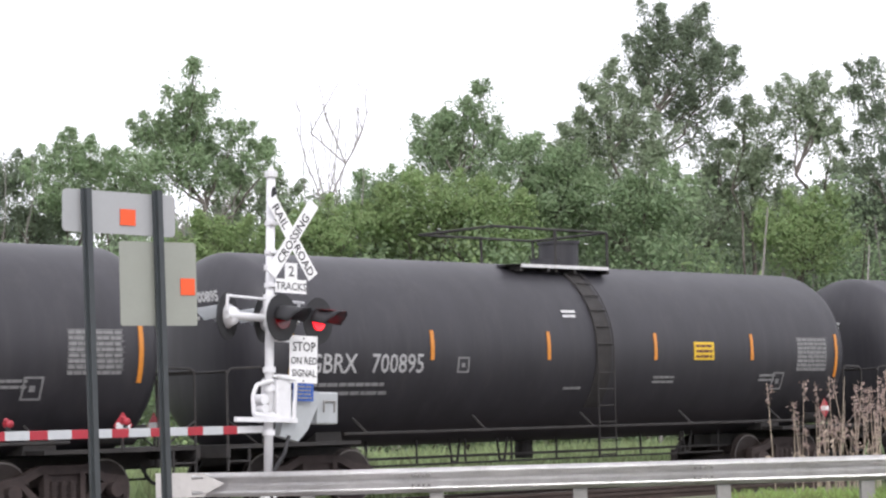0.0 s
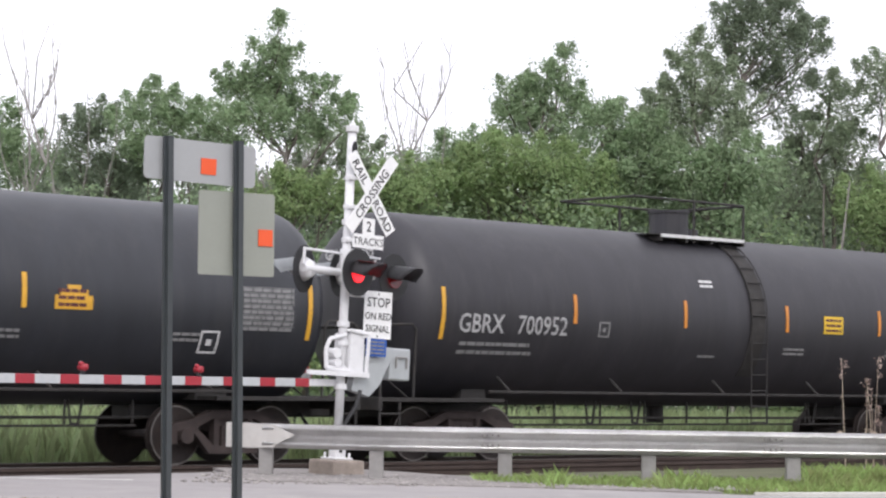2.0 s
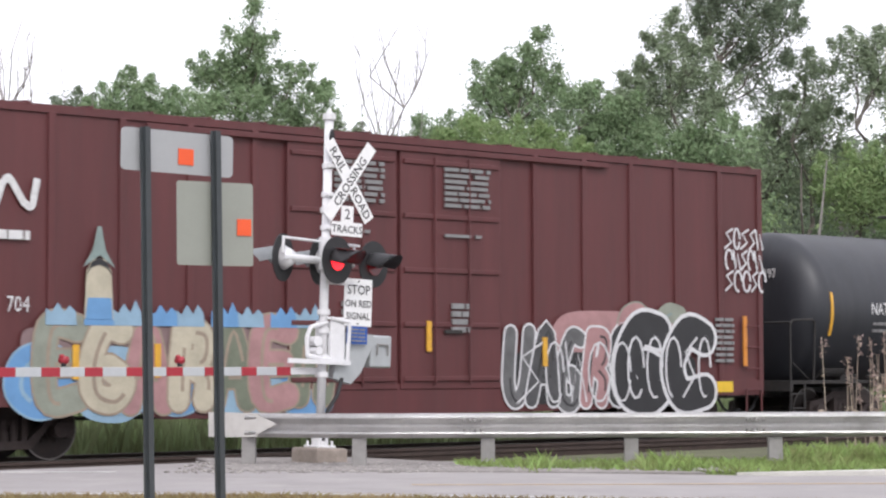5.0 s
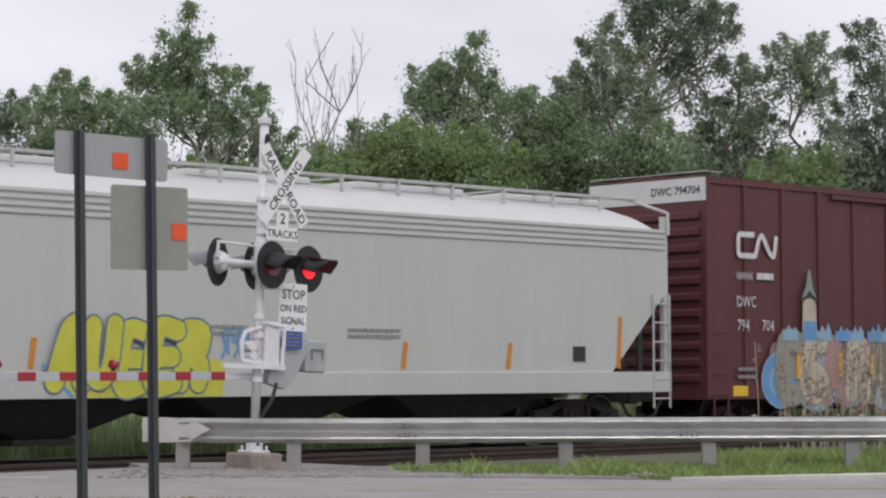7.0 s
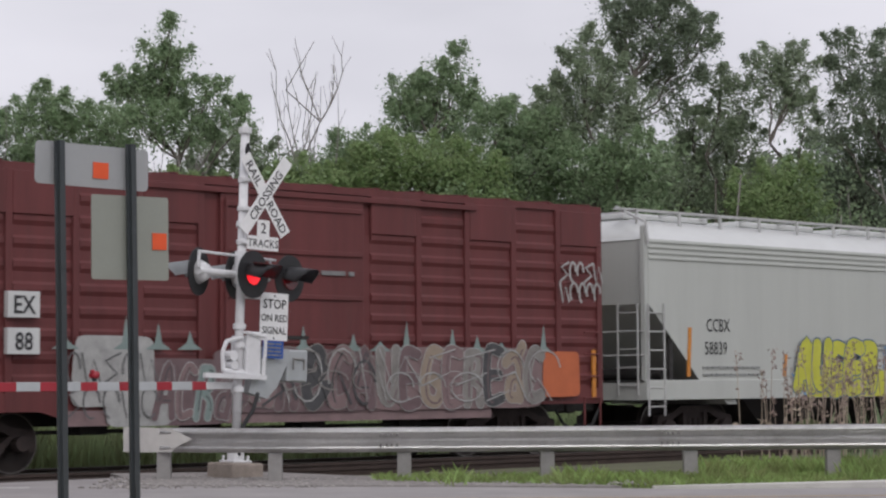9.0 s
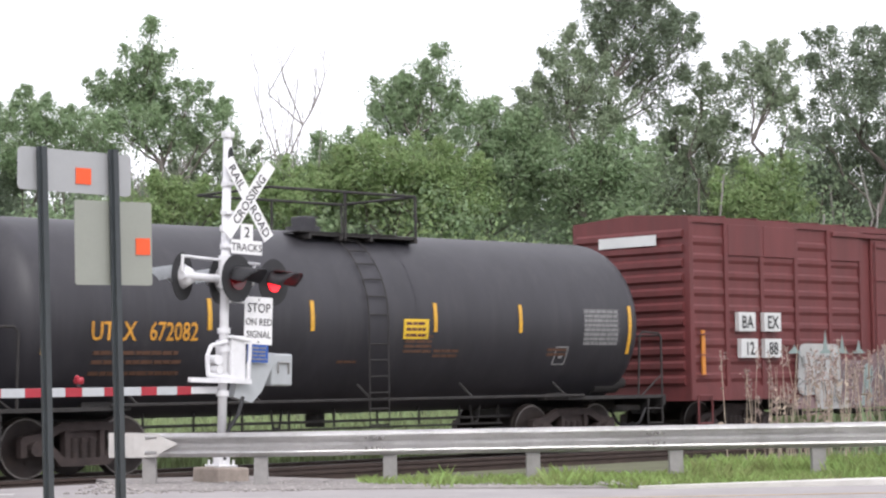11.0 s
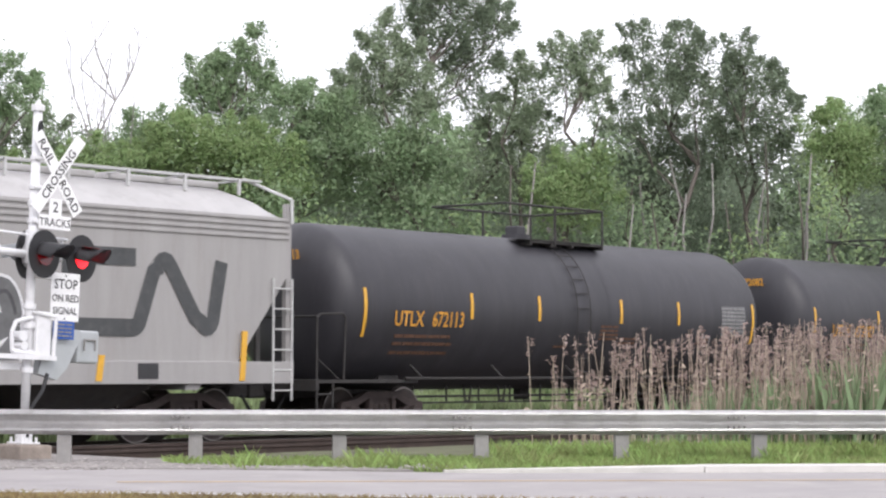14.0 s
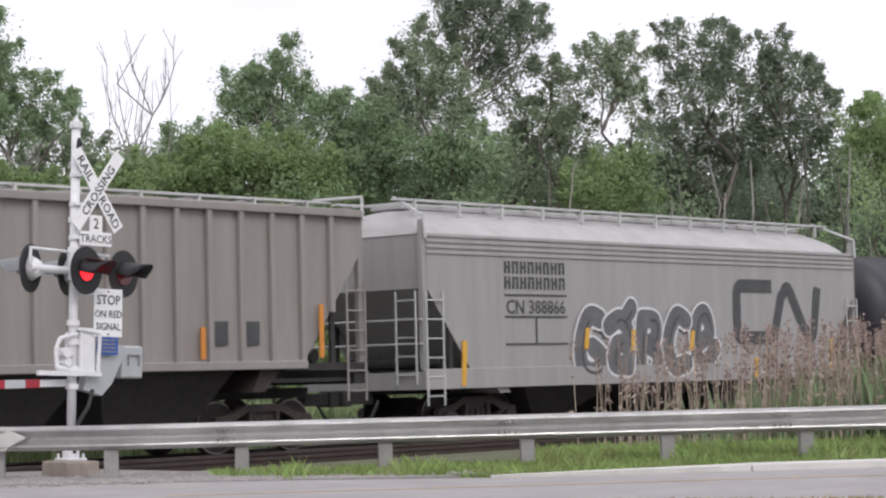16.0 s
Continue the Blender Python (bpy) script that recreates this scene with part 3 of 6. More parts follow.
        for j in range(5):
            k = j / 4
            row = []
            for i in range(n + 1):
                a = radians(-5 + 190 * i / n)
                cut = 1.0 - 0.45 * (1 - max(0.0, math.sin(a)))
                row.append(bm.verts.new((x + 0.158 * math.cos(a), y0 + facing * (0.012 + deep * k * cut), zl + 0.158 * math.sin(a) - 0.05 * k)))
            rings.append(row)
        for r0, r1 in zip(rings, rings[1:]):
            for i in range(n):
                bm.faces.new((r0[i], r0[i + 1], r1[i + 1], r1[i]))
        bmesh.ops.solidify(bm, geom=bm.faces[:], thickness=0.006)
        part("visor", swung(bm), M_VISOR if facing < 0 else M_GREYBOX, disc, "long light visor", True)
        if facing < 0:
            # an added hinged disc, no part of a real lamp, covers the always-lit lens to make it wink
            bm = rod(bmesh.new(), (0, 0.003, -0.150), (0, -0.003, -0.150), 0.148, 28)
            wink = part("added_wink_disc", bm, M_LENS, g, "added dark red disc that hides the lit lens between flashes")
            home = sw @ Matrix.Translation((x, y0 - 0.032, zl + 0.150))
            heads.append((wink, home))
    # stop sign under the lights
    bm = B(0.25, 0.71, -0.105, -0.098, 1.88, 2.49, bevel=0.0)
    stop = part("stop_sign", bm, M_SIGNWHITE, g, "white instruction sign")
    for words, s, z in (("STOP", 0.125, 2.29), ("ON RED", 0.093, 2.125), ("SIGNAL", 0.093, 1.965)):
        lettering("letters", words, s, 0.48, z, M_BLACKLET, stop, y=-0.112, center=True, wide=0.92, bold=0.001)
    for z in (1.91, 2.455):
        part("bolt", rod(bmesh.new(), (0.48, -0.112, z), (0.48, -0.105, z), 0.012), M_BLACK, stop)
    blue = part("notice_plate", B(0.31, 0.65, -0.104, -0.097, 1.65, 1.875), M_BLUE, g, "blue emergency notice plate")
    bm = bars(bmesh.new(), 0.34, 0.62, 1.845, 4, 0.048, 0.02, random.Random(2), y=-0.104, words=2)
    part("notice_lines", bm, M_DIMWHITE, blue)
    # sign frame and gate mechanism
    bm = pipe(bmesh.new(), [(0.02, -0.08, 2.41), (0.27, -0.09, 2.41)], 0.015)
    part("sign_arm", bm, M_MAST, g)
    part("sign_arm", pipe(bmesh.new(), [(0.0, -0.08, 1.96), (0.27, -0.09, 1.96)], 0.02), M_MAST, g)
    bm = B(0.06, 0.30, -0.09, 0.25, 1.40, 1.93, bevel=0.02)
    part("gate_mechanism", bm, M_MAST, g, "white gate machine case")
    bm = bmesh.new()
    prism(bm, [(0.16, 1.20), (0.46, 1.13), (0.62, 1.28), (0.80, 1.62), (0.82, 1.78), (0.30, 1.80)], -0.03, 0.10)
    part("counterweight_arm", bm, M_GREYBOX, g, "grey counterweight plate")
    bm = B(0.80, 1.16, 0.0, 0.25, 1.36, 1.78, bevel=0.025)
    jb = part("junction_box", bm, M_GREYBOX, g, "grey metal junction box")
    bm = pipe(bmesh.new(), [(0.90, -0.02, 1.52), (0.90, -0.02, 1.66), (1.08, -0.02, 1.66), (1.08, -0.02, 1.52)], 0.012)
    part("latch", bm, M_ZINCPOST, jb)
    bm = pipe(bmesh.new(), [(-0.28, -0.05, 1.47), (-0.30, -0.05, 1.70), (-0.24, -0.05, 1.84), (0.02, -0.05, 1.90)], 0.028, 8)
    pipe(bm, [(-0.28, -0.05, 1.47), (0.3, -0.06, 1.42)], 0.035, 8)
    pipe(bm, [(0.33, -0.10, 1.38), (0.35, -0.1, 1.92), (0.05, -0.09, 1.96)], 0.028, 8)
    rod(bm, (-0.15, -0.1, 1.66), (-0.15, 0.1, 1.66), 0.065, 12)
    rod(bm, (-0.13, -0.1, 1.54), (-0.13, 0.1, 1.54), 0.055, 12)
    box(bm, -0.62, 0.36, -0.14, -0.08, 1.37, 1.43)
    part("gate_linkage", bm, M_MAST, g, "white bent gate pipes and pivot")
    for z in (1.24, 1.46, 1.80, 2.04, 3.35):
        part("mast_clamp", rod(bmesh.new(), (0, 0, z - 0.035), (0, 0, z + 0.035), 0.082, 14), M_MAST, g)
    bm = pipe(bmesh.new(), [(0.30, -0.04, 1.20), (0.20, -0.08, 0.98), (0.05, -0.09, 0.80), (-0.03, -0.09, 0.62), (-0.02, -0.09, 0.4)], 0.026, 8)
    part("cable", bm, M_BLACK, g, "black hanging cable")
    return g, heads, zl


signal, HEADS, LIGHT_Z = build_signal()


def build_gate_arm():
    root = bearing(-2.62, 27.2)
    turn = Matrix.Translation((root.x, root.y, 1.285)) @ pose(0, 0, 0, 0, 0, 180 + 11.5)
    arm = thing("gate_arm", "lowered crossing gate arm with red and white reflective bands", "gate arm", at=turn)
    x, i = 0.22, 0
    while x < 8.9:
        n = x + (0.28 if i % 2 == 0 else 0.375)
        part("band", B(x, n - 0.001, -0.022, 0.022, -0.052, 0.052, bevel=0.006), M_ARMRED if i % 2 == 0 else M_ARMWHITE, arm)
        x, i = n, i + 1
    for lx in (2.22, 4.08, 8.6):
        bm = rod(bmesh.new(), (lx, 0, 0.06), (lx, 0, 0.10), 0.03, 10)
        bx = part("arm_lamp", bm, M_BLACK, arm, "small red lamp on the arm")
        bm = bmesh.new()
        rod(bm, (lx, -0.05, 0.135), (lx, 0.05, 0.135), 0.042, 14)
        rod(bm, (lx + 0.03, -0.02, 0.175), (lx + 0.03, 0.02, 0.175), 0.024, 10)
        part("lens", bm, M_ARMRED, bx, "red plastic lens", True)
    part("arm_bracket", B(-0.45, 0.24, -0.03, 0.03, -0.045, 0.045, bevel=0.01), M_MAST, arm, "white arm bracket")


build_gate_arm()


# ---- guardrail ----
def build_guardrail():
    rail = thing("guardrail", "galvanised corrugated steel guardrail on posts beside the road", "guardrail", kind="structure")
    prof = [(0.062, 0.150), (0.050, 0.146), (0.012, 0.118), (0.0, 0.098), (0.006, 0.080), (0.070, 0.030), (0.084, 0.012), (0.084, 0.0)]
    prof = prof + [(a, -b) for a, b in prof[-2::-1]]

    def line(u):
        k = max(0.0, -1.3 - u)
        return 26.25 + 0.16 * k * k, 0.618
    joints = [-0.44 + 3.42 * k for k in range(0, 12)]
    edges = [-3.3] + joints
    z0 = 0.615
    for j, (a, b) in enumerate(zip(edges, edges[1:])):
        bm = bmesh.new()
        steps = 6 if j == 0 else 3
        rows = []
        for i in range(steps + 1):
            u = a - (0.12 if j else 0) + (b - a + (0.12 if j else 0)) * i / steps
            v, _ = line(u)
            lap = -0.004 * (j % 2)
            rows.append([bm.verts.new(bearing(u, v - 0.09 + p + lap, z0 + q)) for p, q in prof])
        for r0, r1 in zip(rows, rows[1:]):
            for i in range(len(prof) - 1):
                bm.faces.new((r0[i], r0[i + 1], r1[i + 1], r1[i]))
        bmesh.ops.solidify(bm, geom=bm.faces[:], thickness=0.004)
        beam = part("beam", bm, M_ZINC, rail, "galvanised corrugated beam length")
        bm = bmesh.new()
        for du in (-0.10, -0.03, 0.03, 0.10):
            for dz in (-0.06, 0.06):
                p = bearing(b + du, line(b)[0] - 0.095, z0 + dz)
                bmesh.ops.create_uvsphere(bm, u_segments=8, v_segments=5, radius=0.017, matrix=Matrix.Translation(p))
        part("splice_bolts", bm, M_ZINCPOST, beam)
    # end shoe
    bm = bmesh.new()
    pts = []
    for u, h in ((-3.80, 0.155), (-3.45, 0.155), (-3.12, 0.14)):
        v, _ = line(u)
        pts.append([bm.verts.new(bearing(u, v - 0.075 + d, z0 + s * h)) for s in (-1, 1) for d in ((0, 0.02) if s < 0 else (0.02, 0))])
    for a, b in zip(pts, pts[1:]):
        for i in range(4):
            bm.faces.new((a[i], a[(i + 1) % 4], b[(i + 1) % 4], b[i]))
    bm.faces.new(pts[0])
    bm.faces.new(pts[-1][::-1])
    tip = [bm.verts.new(bearing(*p)) for p in ((-3.14, line(-3.14)[0] - 0.10, z0 + 0.14), (-2.86, line(-2.86)[0] - 0.115, z0 + 0.02), (-3.14, line(-3.14)[0] - 0.10, z0 - 0.12))]
    bm.faces.new(tip)
    bmesh.ops.recalc_face_normals(bm, faces=bm.faces[:])
    part("end_shoe", bm, M_CONCRETE, rail, "flared pale end piece")
    for k in range(-2, 20):
        u = -0.256 + 1.745 * k + (0.17 if k == -1 else 0.49 if k == -2 else 0)
        v, _ = line(u)
        p = bearing(u, v + 0.06)
        bm = B(-0.085, 0.085, -0.075, 0.075, -0.05, 0.58, bevel=0.008)
        bmesh.ops.transform(bm, matrix=Matrix.Translation(p) @ pose(0, 0, 0, 0, 0, -SKEW), verts=bm.verts[:])
        part("post", bm, M_ZINCPOST, rail, "weathered grey post")


build_guardrail()


# ---- road signs seen from behind ----
def build_back_signs():
    g = thing("road_sign_pair", "two bare aluminium road signs seen from behind on dark green posts", "road sign")
    t = Matrix.Translation(bearing(-2.285, 15.1)) @ pose(0, 0, 0, 0, 0, -SKEW + 40)
    g.matrix_world = t
    lean = pose(0, 0, 0, 0, -1.0, 0)
    for x in (-0.265, 0.315):
        bm = bmesh.new()
        prism(bm, [(-0.038, -0.02), (-0.038, 0.0), (-0.020, 0.0), (-0.020, 0.03), (0.020, 0.03), (0.020, 0.0), (0.038, 0.0), (0.038, -0.02)], 0.0, 3.0,
              Matrix.Translation((x, 0, 0)) @ pose(0, 0, 0, 90, 0, 0))
        bmesh.ops.transform(bm, matrix=Matrix.Translation((0, 0, 0.0)) @ lean, verts=bm.verts[:])
        part("post", bm, M_POSTGREEN, g, "dark green channel post")
    bm = B(-0.46, 0.46, -0.004, 0.004, -0.15, 0.15)
    bmesh.ops.bevel(bm, geom=[e for e in bm.edges if abs(e.verts[0].co.y - e.verts[1].co.y) > 0.005], offset=0.035, segments=4, profile=0.5, affect="EDGES")
    m1 = lean @ Matrix.Translation((0.02, 0.045, 2.835)) @ pose(0, 0, 0, 0, 2.0, 0)
    bmesh.ops.transform(bm, matrix=m1, verts=bm.verts[:])
    s1 = part("sign_plate", bm, M_SIGNBACK, g, "wide bare aluminium sign back")
    bm = B(0.0, 0.125, -0.012, -0.006, -0.085, 0.03)
    bmesh.ops.transform(bm, matrix=m1, verts=bm.verts[:])
    part("sticker", bm, M_STICKER, s1, "orange square sticker")
    bm = B(-0.32, 0.32, -0.004, 0.004, -0.30, 0.30)
    bmesh.ops.bevel(bm, geom=[e for e in bm.edges if abs(e.verts[0].co.y - e.verts[1].co.y) > 0.005], offset=0.02, segments=3, profile=0.5, affect="EDGES")
    m2 = lean @ Matrix.Translation((0.325, 0.045, 2.335)) @ pose(0, 0, 0, 0, 0.5, 0)
    bmesh.ops.transform(bm, matrix=m2, verts=bm.verts[:])
    s2 = part("sign_plate", bm, M_SIGNBACK2, g, "tall bare aluminium sign back")
    bm = B(0.18, 0.30, -0.012, -0.006, -0.08, 0.04)
    bmesh.ops.transform(bm, matrix=m2, verts=bm.verts[:])
    part("sticker", bm, M_STICKER, s2, "orange square sticker")


build_back_signs()


# ---- the train ----
RUN = [(0.0, 0.07), (1.0, 9.58), (2.0, 18.88), (3.0, 28.43), (4.0, 37.63), (5.0, 46.93), (6.0, 56.17), (7.0, 65.36), (8.0, 74.48),
       (9.0, 83.60), (10.0, 92.70), (11.0, 101.76), (12.0, 110.84), (13.0, 119.73), (14.0, 128.63), (15.0, 137.43), (16.0, 146.27)]
CARS, WHEELS = [], []
WHEEL_R = 0.457


def wheelset(parent, x):
    bm = bmesh.new()
    rod(bm, (0, -0.98, 0), (0, 0.98, 0), 0.075, 10)
    for s in (-1, 1):
        rod(bm, (0, s * 0.685, 0), (0, s * 0.72, 0), WHEEL_R + 0.026, 32)
        rod(bm, (0, s * 0.72, 0), (0, s * 0.79, 0), WHEEL_R, 32, WHEEL_R - 0.004)
        for a in range(5):
            c, d = math.cos(a * 1.2566), math.sin(a * 1.2566)
            rod(bm, (0.2 * c, s * 0.79, 0.2 * d), (0.2 * c, s * 0.81, 0.2 * d), 0.045, 6)
        rod(bm, (0, s * 0.79, 0), (0, s * 0.87, 0), 0.13, 14)
    w = part("wheelset", bm, M_WHEEL, parent, "worn steel wheels on an axle")
    for s in (-1, 1):
        bm = bmesh.new()
        n = 32
        for i in range(n):
            a, b = 2 * math.pi * i / n, 2 * math.pi * (i + 1) / n
            q = [(0.452, 0.7905), (0.452, 0.7935), (0.43, 0.7935), (0.43, 0.7905)]
            ring = [[(r * math.cos(t), s * yy, r * math.sin(t)) for r, yy in q] for t in (a, b)]
            bm.faces.new([bm.verts.new(p) for p in (ring[0][1], ring[1][1], ring[1][2], ring[0][2])])
        part("rim", bm, M_SHINE, w, "bright worn wheel rim")
    w.location = (x, 0, WHEEL_R)
    WHEELS.append((w, x))
    return w


def truck(car, x):
    bm = bmesh.new()
    for s in (-1, 1):
        ya, yb = s * 0.92, s * 1.06
        # top chord, sagging lower chord, columns and pedestal arms
        prism(bm, [(-1.12, 0.52), (-1.12, 0.64), (-0.72, 0.70), (-0.42, 0.84), (0.42, 0.84), (0.72, 0.70), (1.12, 0.64), (1.12, 0.52), (0.72, 0.56), (0.40, 0.71), (-0.40, 0.71), (-0.72, 0.56)], ya, yb)
        prism(bm, [(-0.78, 0.56), (-0.66, 0.56), (-0.36, 0.30), (0.36, 0.30), (0.66, 0.56), (0.78, 0.56), (0.44, 0.18), (-0.44, 0.18)], ya, yb)
        for k in (-1, 1):
            prism(bm, [(k * 0.27, 0.29), (k * 0.36, 0.29), (k * 0.36, 0.73), (k * 0.27, 0.73)], ya, yb)
            prism(bm, [(k * 1.03, 0.33), (k * 1.14, 0.33), (k * 1.14, 0.60), (k * 1.03, 0.60)], ya, yb)
        for k in (-0.16, 0.0, 0.16):
            rod(bm, (k, s * 1.0, 0.30), (k, s * 1.0, 0.60), 0.062, 8)
            for n in range(4):
                rod(bm, (k, s * 1.0, 0.33 + 0.07 * n), (k, s * 1.0, 0.355 + 0.07 * n), 0.075, 8)
        for k in (-0.889, 0.889):
            rod(bm, (k, s * 0.95, 0.457), (k, s * 1.13, 0.457), 0.12, 12)
    box(bm, -0.26, 0.26, -1.0, 1.0, 0.52, 0.80)
    t = part("truck", bm, M_TRUCK, car, "cast steel truck frame with springs")
    t.location = (x, 0, 0)
    for k in (-0.889, 0.889):
        wheelset(car, x + k)
    return t


def coupler(car, x, s):
    bm = B(x, x + s * 0.75, -0.1, 0.1, 0.75, 0.98, bevel=0.02)
    box(bm, x + s * 0.62, x + s * 0.86, -0.16, 0.16, 0.72, 1.02, bevel=0.04)
    part("coupler", bm, M_IRON, car, "rusty knuckle coupler")
    bm = pipe(bmesh.new(), [(x + s * 0.1, -0.32, 0.8), (x + s * 0.3, -0.34, 0.52), (x + s * 0.55, -0.33, 0.42), (x + s * 0.8, -0.32, 0.5)], 0.03)
    part("brake_hose", bm, M_BLACK, car, "black rubber brake hose")


def ladder(car, x, y, z0, z1, wide, rungs, material, axis="x", label="", r=0.016):
    def p(k, z):
        return (x + k, y, z) if axis == "x" else (x, y + k, z)
    top = part("ladder", rod(bmesh.new(), p(-wide / 2, z0), p(-wide / 2, z1), r * 1.3), material, car, label)
    part("ladder_rail", rod(bmesh.new(), p(wide / 2, z0), p(wide / 2, z1), r * 1.3), material, top)
    for i in range(rungs):
        z = z0 + (z1 - z0) * (i + 0.5) / rungs
        part("rung", rod(bmesh.new(), p(-wide / 2, z), p(wide / 2, z), r, 6), material, top)
    return top


def finish_car(car, q, trucks):
    for x in trucks:
        truck(car, x)
    CARS.append((car, q))


def tank_car(q, mark, number, tapes, half, rad, zc, paint, ink, ink_dim, tape_mat, style, seed, lx=0.0, hx=0.0):
    rng = random.Random(seed)
    car = thing("tank_car", {"g": "black tank car with white lettering and orange reflectors", "n": "blue-black tank car with white lettering and yellow reflectors",
                             "u": "dusty black tank car with amber lettering and yellow reflectors"}[style], "tank car", group="freight train",
                at=Matrix.Translation((q, TRACK_Y, 0)))
    deep_rad, low = rad + 0.10, zc - 0.10
    wrap = (deep_rad, low)
    # shell: a straight drum with dished heads
    bm = bmesh.new()
    prof = [(-half, 0.0)]
    deep = 0.64
    for i in range(1, 13):
        a = i / 12 * math.pi / 2
        prof.append((-half + deep * (1 - math.cos(a)), deep_rad * math.sin(a) ** 0.67))
    body = [(-half + deep + (2 * half - 2 * deep) * k / 8, deep_rad) for k in range(1, 8)]
    prof = prof + body + [(-x, r) for x, r in prof[::-1]]
    n = 72
    rings = []
    for x, r in prof:
        rings.append([bm.verts.new((x, r * math.cos(2 * math.pi * i / n), low + r * math.sin(2 * math.pi * i / n))) for i in range(n)] if r > 0 else [bm.verts.new((x, 0, low))])
    for a, b in zip(rings, rings[1:]):
        for i in range(n):
            j = (i + 1) % n
            if len(a) == 1:
                bm.faces.new((a[0], b[j], b[i]))
            elif len(b) == 1:
                bm.faces.new((a[i], a[j], b[0]))
            else:
                bm.faces.new((a[i], a[j], b[j], b[i]))
    bmesh.ops.recalc_face_normals(bm, faces=bm.faces[:])
    shell = part("tank", bm, paint, car, "", True)
    # seam bands round the drum
    for x in (lx + 0.95,) if style == "u" else ():
        bm = bmesh.new()
        for i in range(48):
            a, b = math.pi * 2 * i / 48, math.pi * 2 * (i + 1) / 48
            r = deep_rad + 0.006
            bm.faces.new([bm.verts.new((xx, r * math.cos(t), low + r * math.sin(t))) for xx, t in ((x - 0.02, a), (x + 0.02, a), (x + 0.02, b), (x - 0.02, b))])
        part("seam_band", bm, paint, shell)
    # reflector strips
    for i, x in enumerate(tapes):
        high = 0.50 if 0 < i < len(tapes) - 1 else (0.86 if style != "u" else 0.9)
        z1 = zc + 0.20 if 0 < i < len(tapes) - 1 else zc + 0.22
        part("reflector", decal(bmesh.new(), x - 0.038, x + 0.038, z1 - high, z1, wrap=wrap, proud=0.012, steps=8), tape_mat if i else M_TAPE, car, "yellow-orange reflector strip")
    # lettering
    x0 = tapes[0] + {"g": 0.34, "n": 1.25, "u": 0.80}[style]
    zt = {"g": zc - 0.51, "n": zc - 0.20, "u": zc - 0.46}[style]
    size = {"g": 0.32, "n": 0.24, "u": 0.29}[style]
    face = M_GREYLET if style == "g" else ink
    lettering("lettering", mark, size, x0, zt, face, car, wrap=wrap, wide={"g": 0.88}.get(style, 0.82), bold=0.004)
    lettering("lettering", number, size, x0 + {"g": 1.34, "n": 0.88, "u": 1.08}[style], zt, face, car, wrap=wrap, wide={"u": 0.77, "n": 0.70, "g": 0.88}[style], bold=0.004)
    part("data_line", bars(bmesh.new(), x0 + 0.1, x0 + 1.7, zt - 0.16, 1, 0.2, 0.06, rng, wrap=wrap, words=8), ink_dim, car, "small unreadable data lines")
    part("data_line", bars(bmesh.new(), x0 + 0.1, x0 + 1.8, zt - 0.30, 2 if style == "u" else 1, 0.17, 0.06, rng, wrap=wrap, words=8), ink_dim, car)
    # tabular data panel near the front end
    xt = tapes[-1] - 1.3
    bm = bmesh.new()
    for i in range(8):
        decal(bm, xt, xt + 1.0, zc + 0.14 - i * 0.085, zc + 0.15 - i * 0.085, wrap=wrap, proud=0.008, steps=1)
        bars(bm, xt + 0.02, xt + 0.98, zc + 0.13 - i * 0.085, 1, 0.1, 0.05, rng, wrap=wrap, words=6)
    part("data_panel", bm, M_DIMWHITE, car, "faded table of small lettering")
    # small stencils
    for k, (fx, z, w, rows) in enumerate(((0.10, -0.60, 0.62, 2), (0.30, -0.58, 0.5, 2), (-0.05, -0.78, 0.45, 1), (-0.05, 0.60, 0.35, 2) if style == "g" else (0.05, -0.35, 0.65, 4))):
        part("stencil", bars(bmesh.new(), fx * half * 2, fx * half * 2 + w, zc + z, rows, 0.085, 0.045, rng, wrap=wrap, words=3), ink if k == 3 and style == "g" else ink_dim, car)
    # outlined square marks
    bm = bmesh.new()
    for fx, z, s in (((tapes[1] + 0.6), zc - 0.52 if style == "g" else zc - 0.16, 0.27), (tapes[-1] - 2.0, zc - 0.88, 0.34))[1 if style == "u" else 0:]:
        for a, b, c, d in ((0, s, 0, 0.03), (0, s, s - 0.03, s), (0, 0.03, 0, s), (s - 0.03, s, 0, s), (s * 0.35, s * 0.62, s * 0.35, s * 0.62)):
            decal(bm, fx + a, fx + b, z + c, z + d, wrap=wrap, proud=0.009, steps=2)
    part("outlined_mark", bm, M_DIMWHITE if style != "n" else ink, car)
    # yellow notice
    xn = {"g": tapes[3] + 1.1, "n": tapes[4] + 0.5, "u": tapes[2] + 2.05}[style]
    zn = {"g": -0.30, "n": -0.30, "u": -0.42}[style]
    if seed == 15:
        zn = -9
    if style == "n":
        # a low arched plate in place of the square notice
        bm = bmesh.new()
        for a, b, c, d in ((0.0, 0.62, 0.0, 0.2), (0.08, 0.54, 0.2, 0.29), (0.20, 0.42, 0.29, 0.35)):
            decal(bm, xn + a, xn + b, zc + zn + c, zc + zn + d, wrap=wrap, proud=0.012, steps=3)
        notice = part("notice", bm, M_TAPE, car, "amber arched notice plate")
    else:
        notice = None if zn < -5 else part("notice", decal(bmesh.new(), xn, xn + 0.58, zc + zn, zc + zn + 0.34, wrap=wrap, proud=0.012), M_YELLOW, car, "yellow notice panel")
    if notice:
        part("notice_lines", bars(bmesh.new(), xn + 0.05, xn + 0.53, zc + zn + 0.29, 3, 0.1, 0.05, rng, wrap=(deep_rad + 0.006, low), words=3), M_BROWN, notice)
